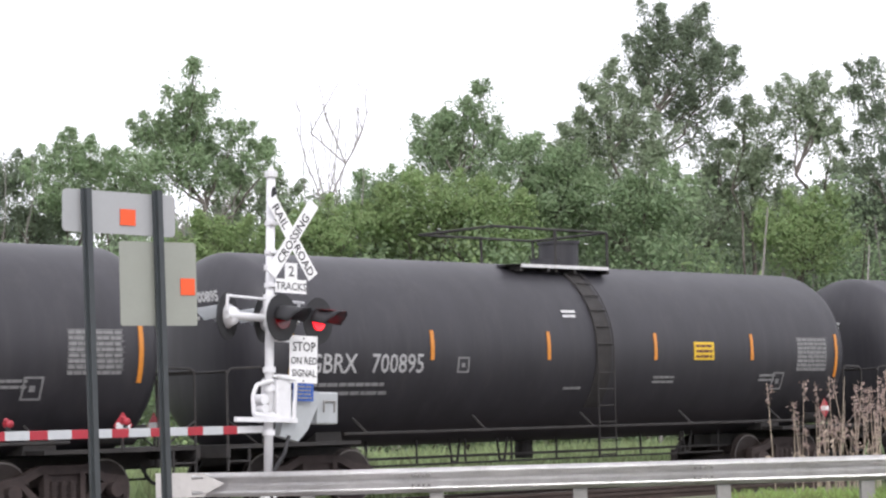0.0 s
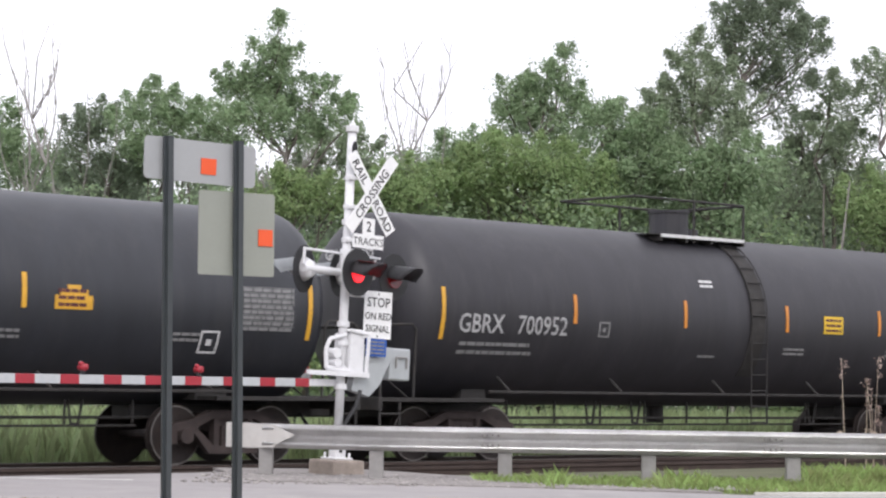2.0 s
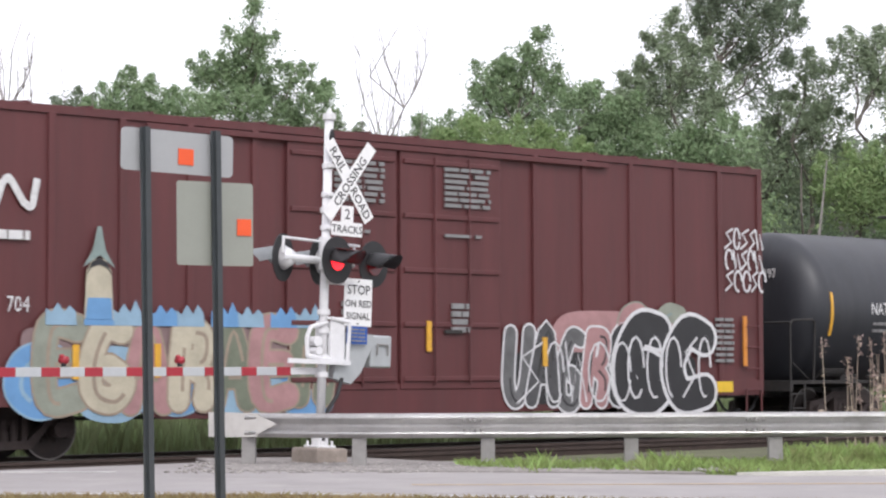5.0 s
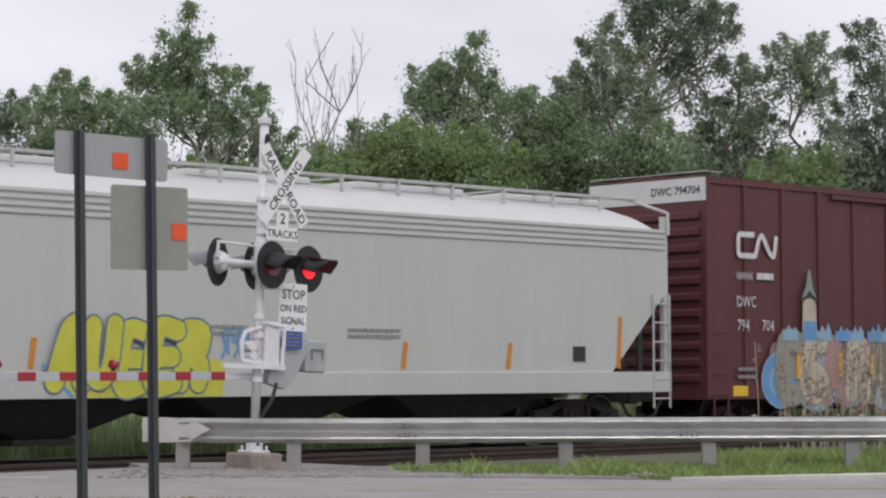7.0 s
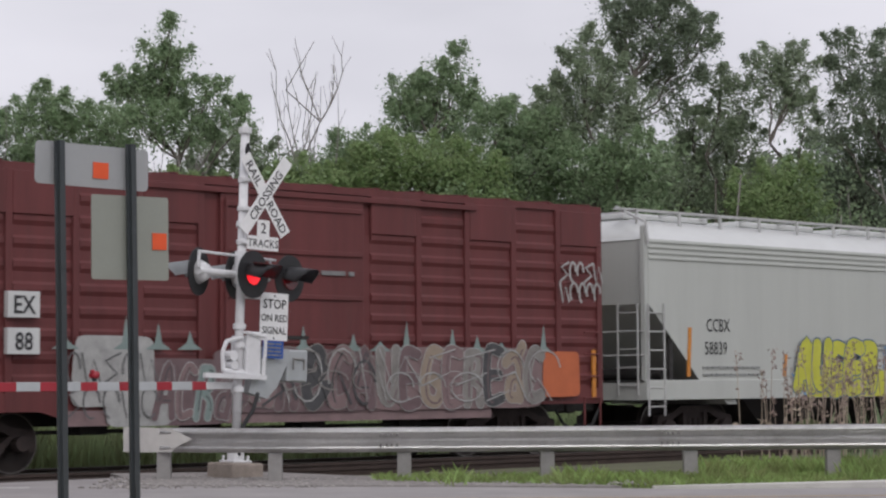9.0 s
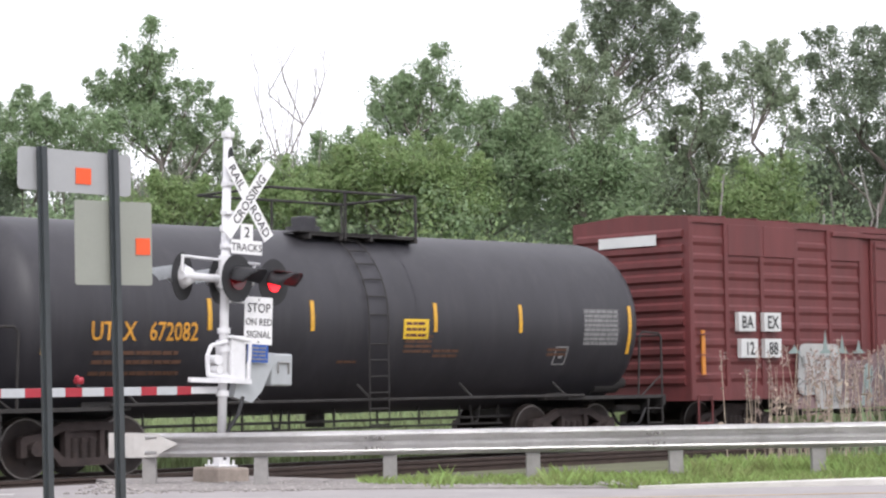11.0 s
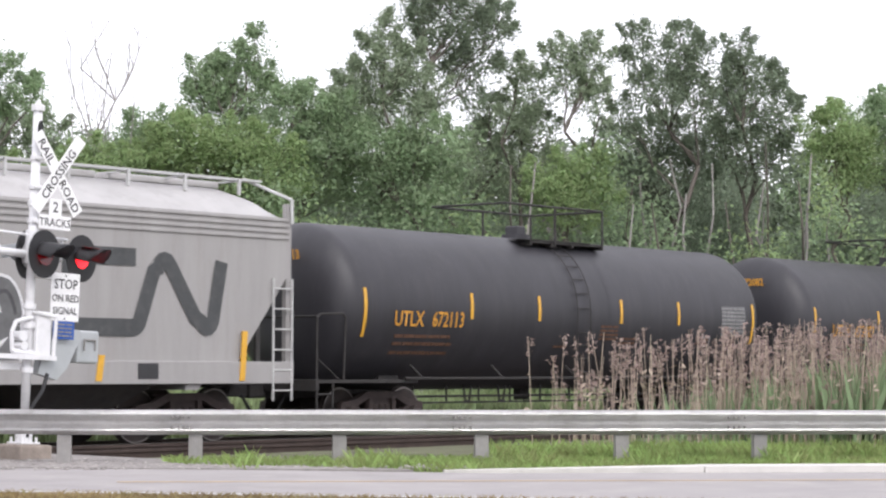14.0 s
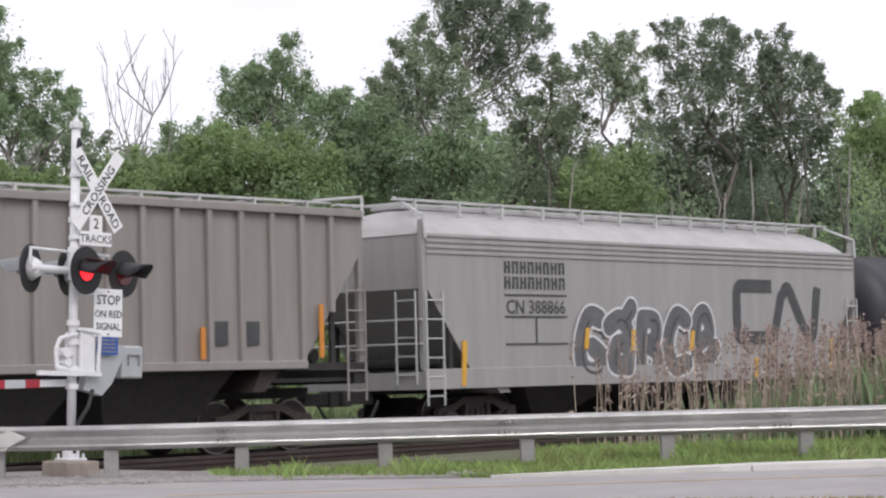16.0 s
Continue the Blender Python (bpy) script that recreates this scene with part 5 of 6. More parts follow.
def hopper_car(q, half, eave, crest, sill, paint, roof_paint, label, seed, ribbed=False, cut=(1.25, 1.45)):
    rng = random.Random(seed)
    car = thing("covered_hopper_car", label, "hopper car", group="freight train", at=Matrix.Translation((q, TRACK_Y, 0)))
    w = 1.54
    hi = half - 0.12
    zs = sill + 0.38
    # side sheets with sloped cut at both ends
    outline = [(-half + 0.35 + cut[0], zs), (half - 0.35 - cut[0], zs), (hi, zs + cut[1]), (hi, eave), (-hi, eave), (-hi, zs + cut[1])]
    for s in (-1, 1):
        bm = prism(bmesh.new(), outline, s * w, s * (w - 0.03))
        part("side_sheet", bm, paint, car, "smooth side sheet" if not ribbed else "ribbed side sheet")
    # arched roof
    bm = bmesh.new()
    arc = []
    for i in range(17):
        k = -1 + 2 * i / 16
        arc.append((k * w, eave + (crest - eave) * (1 - abs(k) ** 2.3) if not ribbed else eave + (crest - eave) * (1 - abs(k))))
    ra = []
    for x, drop, nar in ((-hi, 0.42, 0.94), (-hi + 0.35, 0.10, 0.99), (-hi + 0.8, 0, 1), (hi - 0.8, 0, 1), (hi - 0.35, 0.10, 0.99), (hi, 0.42, 0.94)):
        d = 0 if ribbed else drop
        ra.append([bm.verts.new((x, a * nar, max(eave, b - d * (b - eave) / (crest - eave)))) for a, b in arc])
    for r0, r1 in zip(ra, ra[1:]):
        for i in range(16):
            bm.faces.new((r0[i], r0[i + 1], r1[i + 1], r1[i]))
    bm.faces.new(ra[0])
    bm.faces.new(ra[-1][::-1])
    bmesh.ops.recalc_face_normals(bm, faces=bm.faces[:])
    roof = part("roof", bm, roof_paint, car, "pale curved roof", True)
    # end slope sheets
    for s in (-1, 1):
        bm = bmesh.new()
        prism(bm, [(s * (hi - 0.02), eave), (s * (hi - 0.02), zs + cut[1]), (s * (half - 0.35 - cut[0] - 0.9), sill - 0.1), (s * (half - 0.35 - cut[0] - 1.2), sill - 0.1), (s * (hi - 0.9), eave)], -w + 0.031, w - 0.031)
        # on the ribbed car the slope's shadow is painted in with dark truck brown
        part("end_sheet", bm, M_TRUCK if ribbed else paint, car, "sloped end sheet")
    # eave corrugations or upright ribs
    if not ribbed:
        for i in range(4):
            z = eave - 0.04 - i * 0.105
            for s in (-1, 1):
                part("eave_rib", B(-hi, hi, s * w - 0.028, s * w + 0.028, z - 0.032, z + 0.02, bevel=0.012), paint, car, "long pressed rib")
    else:
        n = 21
        for i in range(n + 1):
            x = -hi + 0.05 + (2 * hi - 0.1) * i / n
            lift = cut[1] * max(0.0, abs(x) - (half - 0.35 - cut[0])) / (hi - half + 0.35 + cut[0])
            if abs(x) < hi - 0.6:
                part("side_rib", B(x - 0.055, x + 0.055, -w - 0.10, -w + 0.0, zs + lift, eave + 0.02, bevel=0.02), paint, car, "upright side rib")
        part("top_chord", B(-hi, hi, -w - 0.12, -w + 0.02, eave - 0.06, eave + 0.08, bevel=0.02), paint, car)
        part("bottom_chord", B(-half + 0.35 + cut[0], half - 0.35 - cut[0], -w - 0.12, -w + 0.02, zs - 0.10, zs + 0.05, bevel=0.02), paint, car)
    # side sill
    if not ribbed:
        for s in (-1, 1):
            bm = B(-half, half, s * w - 0.05, s * w + 0.035, sill, zs, bevel=0.012)
            part("side_sill", bm, paint, car, "deep side sill")
    else:
        part("side_sill", B(-half, -half + 2.0, -w, -w + 0.1, sill + 0.25, zs), M_IRON, car)
        part("side_sill", B(half - 2.0, half, -w, -w + 0.1, sill + 0.25, zs), M_IRON, car)
    for s in (-1, 1):
        part("end_sill", B(s * half, s * (half - 0.3), -w, w, sill, zs - 0.05), paint if not ribbed else M_IRON, car)
        part("end_floor", B(s * (half - 0.3), s * (half - 2.2), -w + 0.1, w - 0.1, sill + 0.05, sill + 0.12), M_IRON, car)
        # end posts
        for y in (-w + 0.06, w - 0.06):
            part("corner_post", B(s * (half - 0.02), s * (half - 0.14), y - 0.05, y + 0.05, zs, eave + 0.25 if not ribbed else eave), paint, car)
            bm = prism(bmesh.new(), [(s * (half - 0.75), zs), (s * (half - 0.85), zs), (s * (half - 0.85), zs + 1.2), (s * (half - 0.75), zs + 1.3)], y - 0.03, y + 0.03)
            part("inner_post", bm, M_IRON, car)
        ladder(car, s * (half - 0.28), -w - 0.05, sill - 0.3, zs + 1.45, 0.46, 6, M_SILVER if not ribbed else M_TAUPE, label="pale corner ladder")
        if s < 0:
            ladder(car, -half - 0.03, -w + 0.4, sill + 0.1, zs + 1.45, 0.5, 5, M_SILVER if not ribbed else M_TAUPE, axis="y", label="pale end ladder")
            bm = bmesh.new()
            for z in (sill + 0.85, sill + 1.3):
                pipe(bm, [(-half - 0.02, -w, z), (-half - 0.02, w, z)], 0.02)
            part("end_rail", bm, M_SILVER, car)
        bm = pipe(bmesh.new(), [(s * (half - 0.06), -w - 0.05, eave - 0.1), (s * (half - 0.04), -w - 0.02, eave + 0.32), (s * (half - 0.3), -0.6, crest + 0.17)], 0.03)
        part("roof_grab", bm, M_SILVER, car, "curved grab rail to the roof")
        coupler(car, s * (half - 0.15), s)
    # roof walk on brackets
    bm = bmesh.new()
    x = -hi + 0.4
    for y in (-0.78, 0.78):
        box(bm, -hi, hi, y - 0.10, y + 0.10, crest + 0.10, crest + 0.14)
    part("roof_walk", bm, M_SILVER, car, "narrow grated roof walk")
    while x < hi:
        bm = bmesh.new()
        box(bm, x - 0.025, x + 0.025, -0.95, -0.90, crest - 0.16, crest + 0.12)
        box(bm, x - 0.025, x + 0.025, -0.95, 0.95, crest + 0.07, crest + 0.10)
        part("walk_bracket", bm, M_SILVER, car)
        x += 1.28
    for i in range(5):
        x = -hi + 1.9 + i * (2 * hi - 3.8) / 4
        part("hatch", B(x - 1.3, x + 1.3, -0.42, 0.42, crest - 0.02, crest + 0.10, bevel=0.03), roof_paint, roof, "long roof hatch cover")
    # discharge bays
    nb = 3
    span = 2 * (half - 2.9)
    for i in range(nb):
        xc = -span / 2 + span * (i + 0.5) / nb
        bm = bmesh.new()
        a, b = span / nb * 0.47, 0.85 if ribbed else 0.40
        top = [(xc - a, -w + 0.1), (xc + a, -w + 0.1), (xc + a, w - 0.1), (xc - a, w - 0.1)]
        low = [(xc - b, -0.75), (xc + b, -0.75), (xc + b, 0.75), (xc - b, 0.75)]
        tv = [bm.verts.new((p, r, zs - 0.02 if ribbed else sill + 0.02)) for p, r in top]
        lv = [bm.verts.new((p, r, 0.34)) for p, r in low]
        bm.faces.new(lv)
        for k in range(4):
            bm.faces.new((tv[k], tv[(k + 1) % 4], lv[(k + 1) % 4], lv[k]))
        bmesh.ops.recalc_face_normals(bm, faces=bm.faces[:])
        bay = part("discharge_bay", bm, M_IRON if not ribbed else M_IRON, car, "dark funnel-shaped discharge bay")
        part("outlet_gate", B(xc - 0.55, xc + 0.55, -0.85, 0.85, 0.26, 0.36, bevel=0.02), M_IRON, bay)
    part("centre_sill", B(-half + 0.2, half - 0.2, -0.25, 0.25, 0.92, 1.1), M_IRON, car)
    for x in (-half + 0.95, half - 0.95):
        bm = bmesh.new()
        rod(bm, (x, -w + 0.35, sill + 0.5), (x, w - 0.35, sill + 0.5), 0.12, 12)
        part("brake_gear", bm, M_IRON, car)
    finish_car(car, q, (-half + 2.05, half - 2.05))
    return car, rng, -w - 0.012


def tape(car, x, z0, z1, y, m=None, wide=0.10, lean=0.0):
    part("reflector", decal(bmesh.new(), x - wide / 2, x + wide / 2, z0, z1, y=y, proud=0.006, lean=lean), m or M_TAPE, car, "yellow reflector strip")


def rail_logo(car, x, z, high, wide, y, material, stroke):
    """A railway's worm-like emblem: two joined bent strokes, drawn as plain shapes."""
    bm = bmesh.new()
    h = high
    def arc(cx, cz, r, a0, a1):
        return [(cx + r * math.cos(radians(a0 + (a1 - a0) * i / 5)), cz + r * math.sin(radians(a0 + (a1 - a0) * i / 5))) for i in range(6)]
    r = h * 0.16
    c = [(x + wide * 0.42, z + h), (x + r, z + h)] + arc(x + r, z + h - r, r, 90, 180) + arc(x + r, z + r, r, 180, 270) + [(x + wide * 0.40, z)]
    c += arc(x + wide * 0.40, z + r, r, 270, 350) + [(x + wide * 0.54, z + h - r * 1.1)] + arc(x + wide * 0.61, z + h - r * 0.9, r * 0.75, 180, 30)
    c += [(x + wide * 0.82, z + r)] + arc(x + wide * 0.90, z + r * 0.9, r * 0.75, 200, 350) + [(x + wide, z + h)]
    ribbon(bm, c, stroke, y - 0.004)
    part("emblem", bm, material, car, "bent-line railway emblem")


TAPES_G = [-7.14, -4.10, -1.28, 1.58, 4.42, 7.14]
TAPES_N = [-7.28, -4.50, -1.84, 0.37, 2.21, 7.28]
TAPES_U = [-6.54, -3.50, -1.38, 1.42, 3.55, 6.54]
tank_car(45.79, "GBRX", "", TAPES_G, 7.86, 1.53, 2.67, M_TANK, M_WHITE, M_DIMWHITE, M_TAPEORANGE, "g", 10, 0.15, 0.75)
tank_car(28.66, "GBRX", "700895", TAPES_G, 7.86, 1.53, 2.67, M_TANK, M_WHITE, M_DIMWHITE, M_TAPEORANGE, "g", 11, 0.15, 0.75)
tank_car(11.48, "GBRX", "700952", TAPES_G, 7.86, 1.53, 2.67, M_TANK, M_WHITE, M_DIMWHITE, M_TAPEORANGE, "g", 12, 0.72, 0.0)
tank_car(-5.66, "NATX", "251197", TAPES_N, 7.95, 1.48, 2.58, M_TANK2, M_WHITE, M_DIMWHITE, M_TAPE, "n", 13, -1.05, -0.1)
tank_car(-77.37, "UTLX", "672082", TAPES_U, 7.22, 1.47, 2.52, M_TANK, M_ORANGELET, M_DIMORANGE, M_TAPE, "u", 14, 0.05, -1.6)
tank_car(-93.22, "UTLX", "672113", TAPES_U, 7.22, 1.47, 2.52, M_TANK, M_ORANGELET, M_DIMORANGE, M_TAPE, "u", 15, 0.05, -1.6)

# brown double-door boxcar
car, rng, y = boxcar(-24.05, 9.05, 5.12, 0.80, M_BROWN, "dark brown high boxcar with plug doors, emblem and graffiti", "brown", 21)
rail_logo(car, -8.10, 3.62, 0.42, 1.21, y, M_WHITE, 0.11)
lettering("lettering", "WWW.", 0.155, -8.17, 3.14, M_WHITE, car, y=y - 0.004, wide=0.75)
part("web_line", bars(bmesh.new(), -7.52, -7.0, 3.29, 1, 0.15, 0.13, rng, y=y - 0.004, words=2), M_WHITE, car, "white lettering as bars")
lettering("lettering", "DWC", 0.22, -8.17, 2.61, M_WHITE, car, y=y - 0.004, wide=0.8)
lettering("lettering", "794", 0.23, -8.16, 2.14, M_WHITE, car, y=y - 0.004, wide=0.8)
lettering("lettering", "704", 0.23, -7.38, 2.14, M_WHITE, car, y=y - 0.004, wide=0.8)
part("data_line", bars(bmesh.new(), -8.15, -7.6, 1.42, 2, 0.15, 0.07, rng, y=y - 0.004), M_DIMWHITE, car)
for x in (-8.3, 7.7):
    part("notice", B(x, x + 0.45, y - 0.006, y + 0.02, 0.86, 1.06), M_YELLOW, car, "yellow notice plate")
for x in (-1.4, 0.95):
    part("door_text", bars(bmesh.new(), x - 0.1, x + 0.95, 4.66, 7, 0.10, 0.06, rng, y=y - 0.05, words=2), M_DIMWHITE, car)
    part("door_text", bars(bmesh.new(), x - 0.1, x + 0.75, 3.55, 1, 0.11, 0.05, rng, y=y - 0.05, words=1), M_DIMWHITE, car)
    part("door_text", bars(bmesh.new(), x + 0.05, x + 0.45, 2.4, 4, 0.13, 0.09, rng, y=y - 0.05, words=1), M_DIMWHITE, car)
part("data_line", bars(bmesh.new(), 7.67, 8.21, 2.25, 8, 0.11, 0.06, rng, y=y - 0.004, words=2), M_DIMWHITE, car)
for x, z in ((8.47, 1.35), (-6.26, 1.18), (-4.85, 1.2), (-3.75, 1.2), (0.5, 1.6), (3.17, 1.35)):
    tape(car, x, z, z + (0.94 if x > 8 else 0.5), y - 0.045, wide=0.10, m=M_TAPEORANGE if x > 8 else M_TAPE)
# a painted wall of pale letters under blue tops, with a little tower
bm = bmesh.new()
blob(bm, -4.45, 1.34, 2.75, 0.62, y - 0.003, rng, 0.05, 40, 0.78)
part("painted_base", bm, GRAF["mauve"], car, "dull painted ground of a mural")
throw_up(car, ["loop", "hook", "fork", "loop", "cup"], -7.45, -1.5, 0.74, 1.5, y - 0.004, rng, ["blue", "skyblue"], "skyblue", 0.30, 0.03, shade="skyblue")
throw_up(car, ["comb", "hook", "peak", "leg", "peak", "comb", "leg"], -6.9, -1.6, 0.80, 1.98, y - 0.018, rng, ["sage", "sand", "rose", "sand", "moss", "rose", "moss"], "tan", 0.46, 0.035, shade="tan")
for i in range(9):
    cx_ = -6.5 + 0.56 * i + 0.08 * (i % 2)
    bm = prism(bmesh.new(), [(cx_ - 0.26, 1.96), (cx_ + 0.26, 1.96), (cx_ + 0.24, 2.16), (cx_ + 0.14, 2.24 + 0.05 * (i % 3)), (cx_ + 0.05, 2.15), (cx_ - 0.06, 2.28), (cx_ - 0.16, 2.14), (cx_ - 0.25, 2.2)], y - 0.034, y - 0.028)
    part("painted_battlement", bm, GRAF["blue" if i % 2 else "skyblue"], car, "blue painted crest")
part("painted_tower", prism(bmesh.new(), [(-6.12, 2.05), (-5.62, 2.05), (-5.66, 2.75), (-5.76, 2.92), (-5.98, 2.92), (-6.08, 2.75)], y - 0.036, y - 0.03), GRAF["sand"], car, "pale painted tower")
part("painted_tower_roof", prism(bmesh.new(), [(-6.14, 2.80), (-5.86, 2.98), (-5.60, 2.80), (-5.76, 3.05), (-5.84, 3.40), (-5.90, 3.40), (-5.98, 3.05)], y - 0.04, y - 0.034), GRAF["teal"], car, "pale teal painted spire")
part("painted_tower_window", prism(bmesh.new(), [(-6.08, 2.70), (-6.0, 2.80), (-5.87, 2.84), (-5.74, 2.80), (-5.66, 2.70), (-5.74, 2.88), (-5.87, 2.94), (-6.0, 2.88)], y - 0.045, y - 0.038), GRAF["black"], car, "black painted arch")
part("painted_tower_foot", prism(bmesh.new(), [(-6.10, 2.05), (-5.64, 2.05), (-5.66, 2.36), (-6.06, 2.36)], y - 0.042, y - 0.035), GRAF["blue"], car, "blue painted tower foot")
# black letters edged in white over a pink cloud
bm = bmesh.new()
blob(bm, 4.9, 1.72, 1.7, 0.62, y - 0.003, rng, 0.10, 36, 0.4)
part("painted_base", bm, GRAF["rose"], car, "pink sprayed cloud")
bm = bmesh.new()
blob(bm, 4.7, 1.15, 2.45, 0.44, y - 0.004, rng, 0.05, 36, 0.7)
part("painted_base", bm, GRAF["black"], car, "black sprayed ground of the letters")
throw_up(car, ["fork", "peak", "hook", "leg", "loop"], 2.15, 5.3, 0.66, 1.98, y - 0.008, rng, ["grey", "charcoal", "grey", "rose", "black"], "white", 0.40, 0.04, 0.1)
scrawl(car, 2.5, 5.1, 0.7, 1.8, y - 0.03, rng, "white", 1, 0.04)
throw_up(car, ["hook", "cup"], 4.95, 7.45, 0.66, 2.02, y - 0.022, rng, ["black", "black"], "white", 0.42, 0.075)
throw_up(car, ["loop", "cup"], 5.0, 6.8, 1.75, 2.35, y - 0.006, rng, ["rose", "sage"], "sage", 0.34, 0.03, shade="teal")
scrawl(car, 5.2, 7.2, 0.75, 1.9, y - 0.04, rng, "white", 1, 0.05)
scrawl(car, 7.95, 8.95, 2.75, 3.95, y - 0.004, rng, "white", 3, 0.05)

# pale grey covered hopper
car, rng, y = hopper_car(-43.46, 9.2, 4.02, 4.52, 0.96, M_HOPPER, M_WHITEROOF, "clean pale grey covered hopper car with a yellow graffiti", 31)
lettering("lettering", "CCBX", 0.26, -7.38, 2.28, M_BLACKLET, car, y=y, wide=0.75)
lettering("lettering", "58839", 0.26, -7.44, 1.83, M_BLACKLET, car, y=y, wide=0.78)
part("data_line", bars(bmesh.new(), -7.5, -5.7, 1.60, 2, 0.14, 0.045, rng, y=y, words=7), M_FAINT, car)
for i, x in enumerate((-7.93, -4.9, 2.37, 4.86, 7.75)):
    tape(car, x, 1.40, 1.40 + (0.95 if i == 0 or i == 4 else 0.45), y, M_TAPEORANGE, 0.09, 0.06)
part("data_line", bars(bmesh.new(), 1.15, 2.32, 2.06, 2, 0.10, 0.05, rng, y=y, words=7), M_FAINT, car)
part("data_line", bars(bmesh.new(), -2.1, -0.9, 2.08, 2, 0.10, 0.05, rng, y=y, words=7), M_FAINT, car)
part("black_stencil", B(6.53, 6.85, y - 0.006, y + 0.02, 1.53, 1.80), M_BLACKLET, car)
bm = bmesh.new()
bm.faces.new([bm.verts.new((px_, y - 0.041, pz_)) for px_, pz_ in ((-4.65, 1.42), (-4.15, 0.975), (-1.45, 0.975), (-1.42, 1.50), (-2.0, 1.62), (-3.6, 1.55))][::-1])
base_coat = part("painted_base", bm, GRAF["yellow"], car, "yellow spray-painted base")
throw_up(car, ["peak", "fork", "comb", "comb", "leg"], -4.60, -1.85, 1.10, 2.05, y - 0.046, rng, ["yellow"], "blueline", 0.50, 0.03, 0.12, shade="yellow")
bm = bmesh.new()
ribbon(bm, [(-4.72, 1.46), (-4.45, 1.2), (-4.2, 0.98)], 0.06, y - 0.046)
part("painted_outline", bm, GRAF["blue"], car, "blue edge stroke")
scrawl(car, -1.45, -0.9, 1.55, 2.05, y, rng, "blue", 1, 0.05)

# red boxcar
car, rng, y = boxcar(-61.4, 7.55, 4.55, 0.92, M_RED, "weathered red boxcar with pressed panels and graffiti along the bottom", "red", 22)
for x, words, z in ((-6.08, "BA", 2.33), (-5.24, "EX", 2.33), (-6.02, "12", 1.80), (-5.24, "88", 1.80)):
    p = part("number_panel", B(x - 0.05, x + 0.49, y - 0.07, y + 0.03, z - 0.04, z + 0.34), M_WHITEROOF, car, "white number panel")
    lettering("lettering", words, 0.26, x + 0.22, z + 0.02, M_BLACKLET, p, y=y - 0.078, center=True, wide=0.85, bold=0.006)
bm = bmesh.new()
blob(bm, -3.45, 1.52, 0.75, 0.52, y - 0.058, rng, 0.08, 24, 0.7)
part("painted_patch", bm, GRAF["pale"], car, "chalky white painted block")
bm = bmesh.new()
blob(bm, -2.95, 0.98, 0.62, 0.30, y - 0.06, rng, 0.10, 22, 0.6)
part("painted_patch", bm, GRAF["pale"], car, "chalky white painted block")
for x_, w_, z_, h_, c_ in ((-2.2, 1.0, 1.20, 0.50, "plum"), (0.1, 1.7, 1.36, 0.50, "plum"), (3.8, 2.15, 1.38, 0.52, "mauve")):
    bm = bmesh.new()
    blob(bm, x_, z_, w_, h_, y - 0.057, rng, 0.05, 40, 0.72)
    part("painted_base", bm, GRAF[c_], car, "dull layered spray-painted ground")
throw_up(car, ["peak", "cup", "leg", "bow"], -2.75, -1.25, 0.74, 1.62, y - 0.064, rng, ["plum", "mauve", "teal", "plum"], "pale", 0.30, 0.014, 0.15, shade="charcoal")
scrawl(car, -4.3, -2.9, 0.8, 1.8, y - 0.07, rng, "grey", 2, 0.028)
throw_up(car, ["hook", "bow", "leg", "loop", "cup", "peak"], -1.45, 1.75, 0.92, 1.88, y - 0.066, rng, ["plum", "mauve", "plum", "charcoal", "mauve"], "dust", 0.36, 0.016, 0.1, shade="charcoal")
scrawl(car, -1.4, 1.6, 1.0, 1.9, y - 0.078, rng, "pale", 1, 0.03)
scrawl(car, -1.2, 1.7, 0.95, 1.7, y - 0.084, rng, "charcoal", 1, 0.05)
scrawl(car, -1.3, 1.7, 1.2, 1.85, y - 0.088, rng, "dust", 2, 0.022)
throw_up(car, ["fork", "comb", "hook", "comb", "leg", "comb", "bow", "cup"], 1.85, 5.85, 0.92, 1.88, y - 0.064, rng, ["dust", "plum", "tan", "mauve", "dust", "charcoal", "tan"], "pale", 0.36, 0.014, shade="plum")
scrawl(car, 1.9, 5.8, 1.25, 1.9, y - 0.078, rng, "pale", 1, 0.028)
scrawl(car, 2.0, 5.7, 0.98, 1.5, y - 0.082, rng, "pale", 1, 0.028)
part("painted_sill", B(-4.3, 4.6, y - 0.02, y - 0.004, 0.70, 0.93), GRAF["mauve"], car, "sill streaked with old grey-pink paint")
for i in range(14):
    cx_ = -4.3 + 0.76 * i + 0.16 * (i * 5 % 3)
    tip = 2.02 + 0.11 * (i * 7 % 4)
    part("painted_flame", prism(bmesh.new(), [(cx_ - 0.24, 1.84), (cx_ + 0.24, 1.84), (cx_ + 0.07, 1.94), (cx_, tip), (cx_ - 0.07, 1.94)], y - 0.062, y - 0.056), GRAF["teal"], car, "pale spray-painted flame tip")
bm = bmesh.new()
blob(bm, 6.35, 1.45, 0.5, 0.40, y - 0.075, rng, 0.06, 20, 0.75)
part("painted_patch", bm, GRAF["orange"], car, "orange painted patch")
scrawl(car, 6.35, 7.35, 2.75, 3.5, y - 0.055, rng, "pale", 2, 0.05)
part("data_line", bars(bmesh.new(), -0.3, 1.4, 3.15, 1, 0.2, 0.07, rng, y=y - 0.03, words=3), M_DIMWHITE, car)
tape(car, 7.3, 1.0, 1.9, y - 0.01, M_TAPEORANGE)
tape(car, -7.2, 1.4, 2.3, y - 0.01, M_TAPEORANGE)

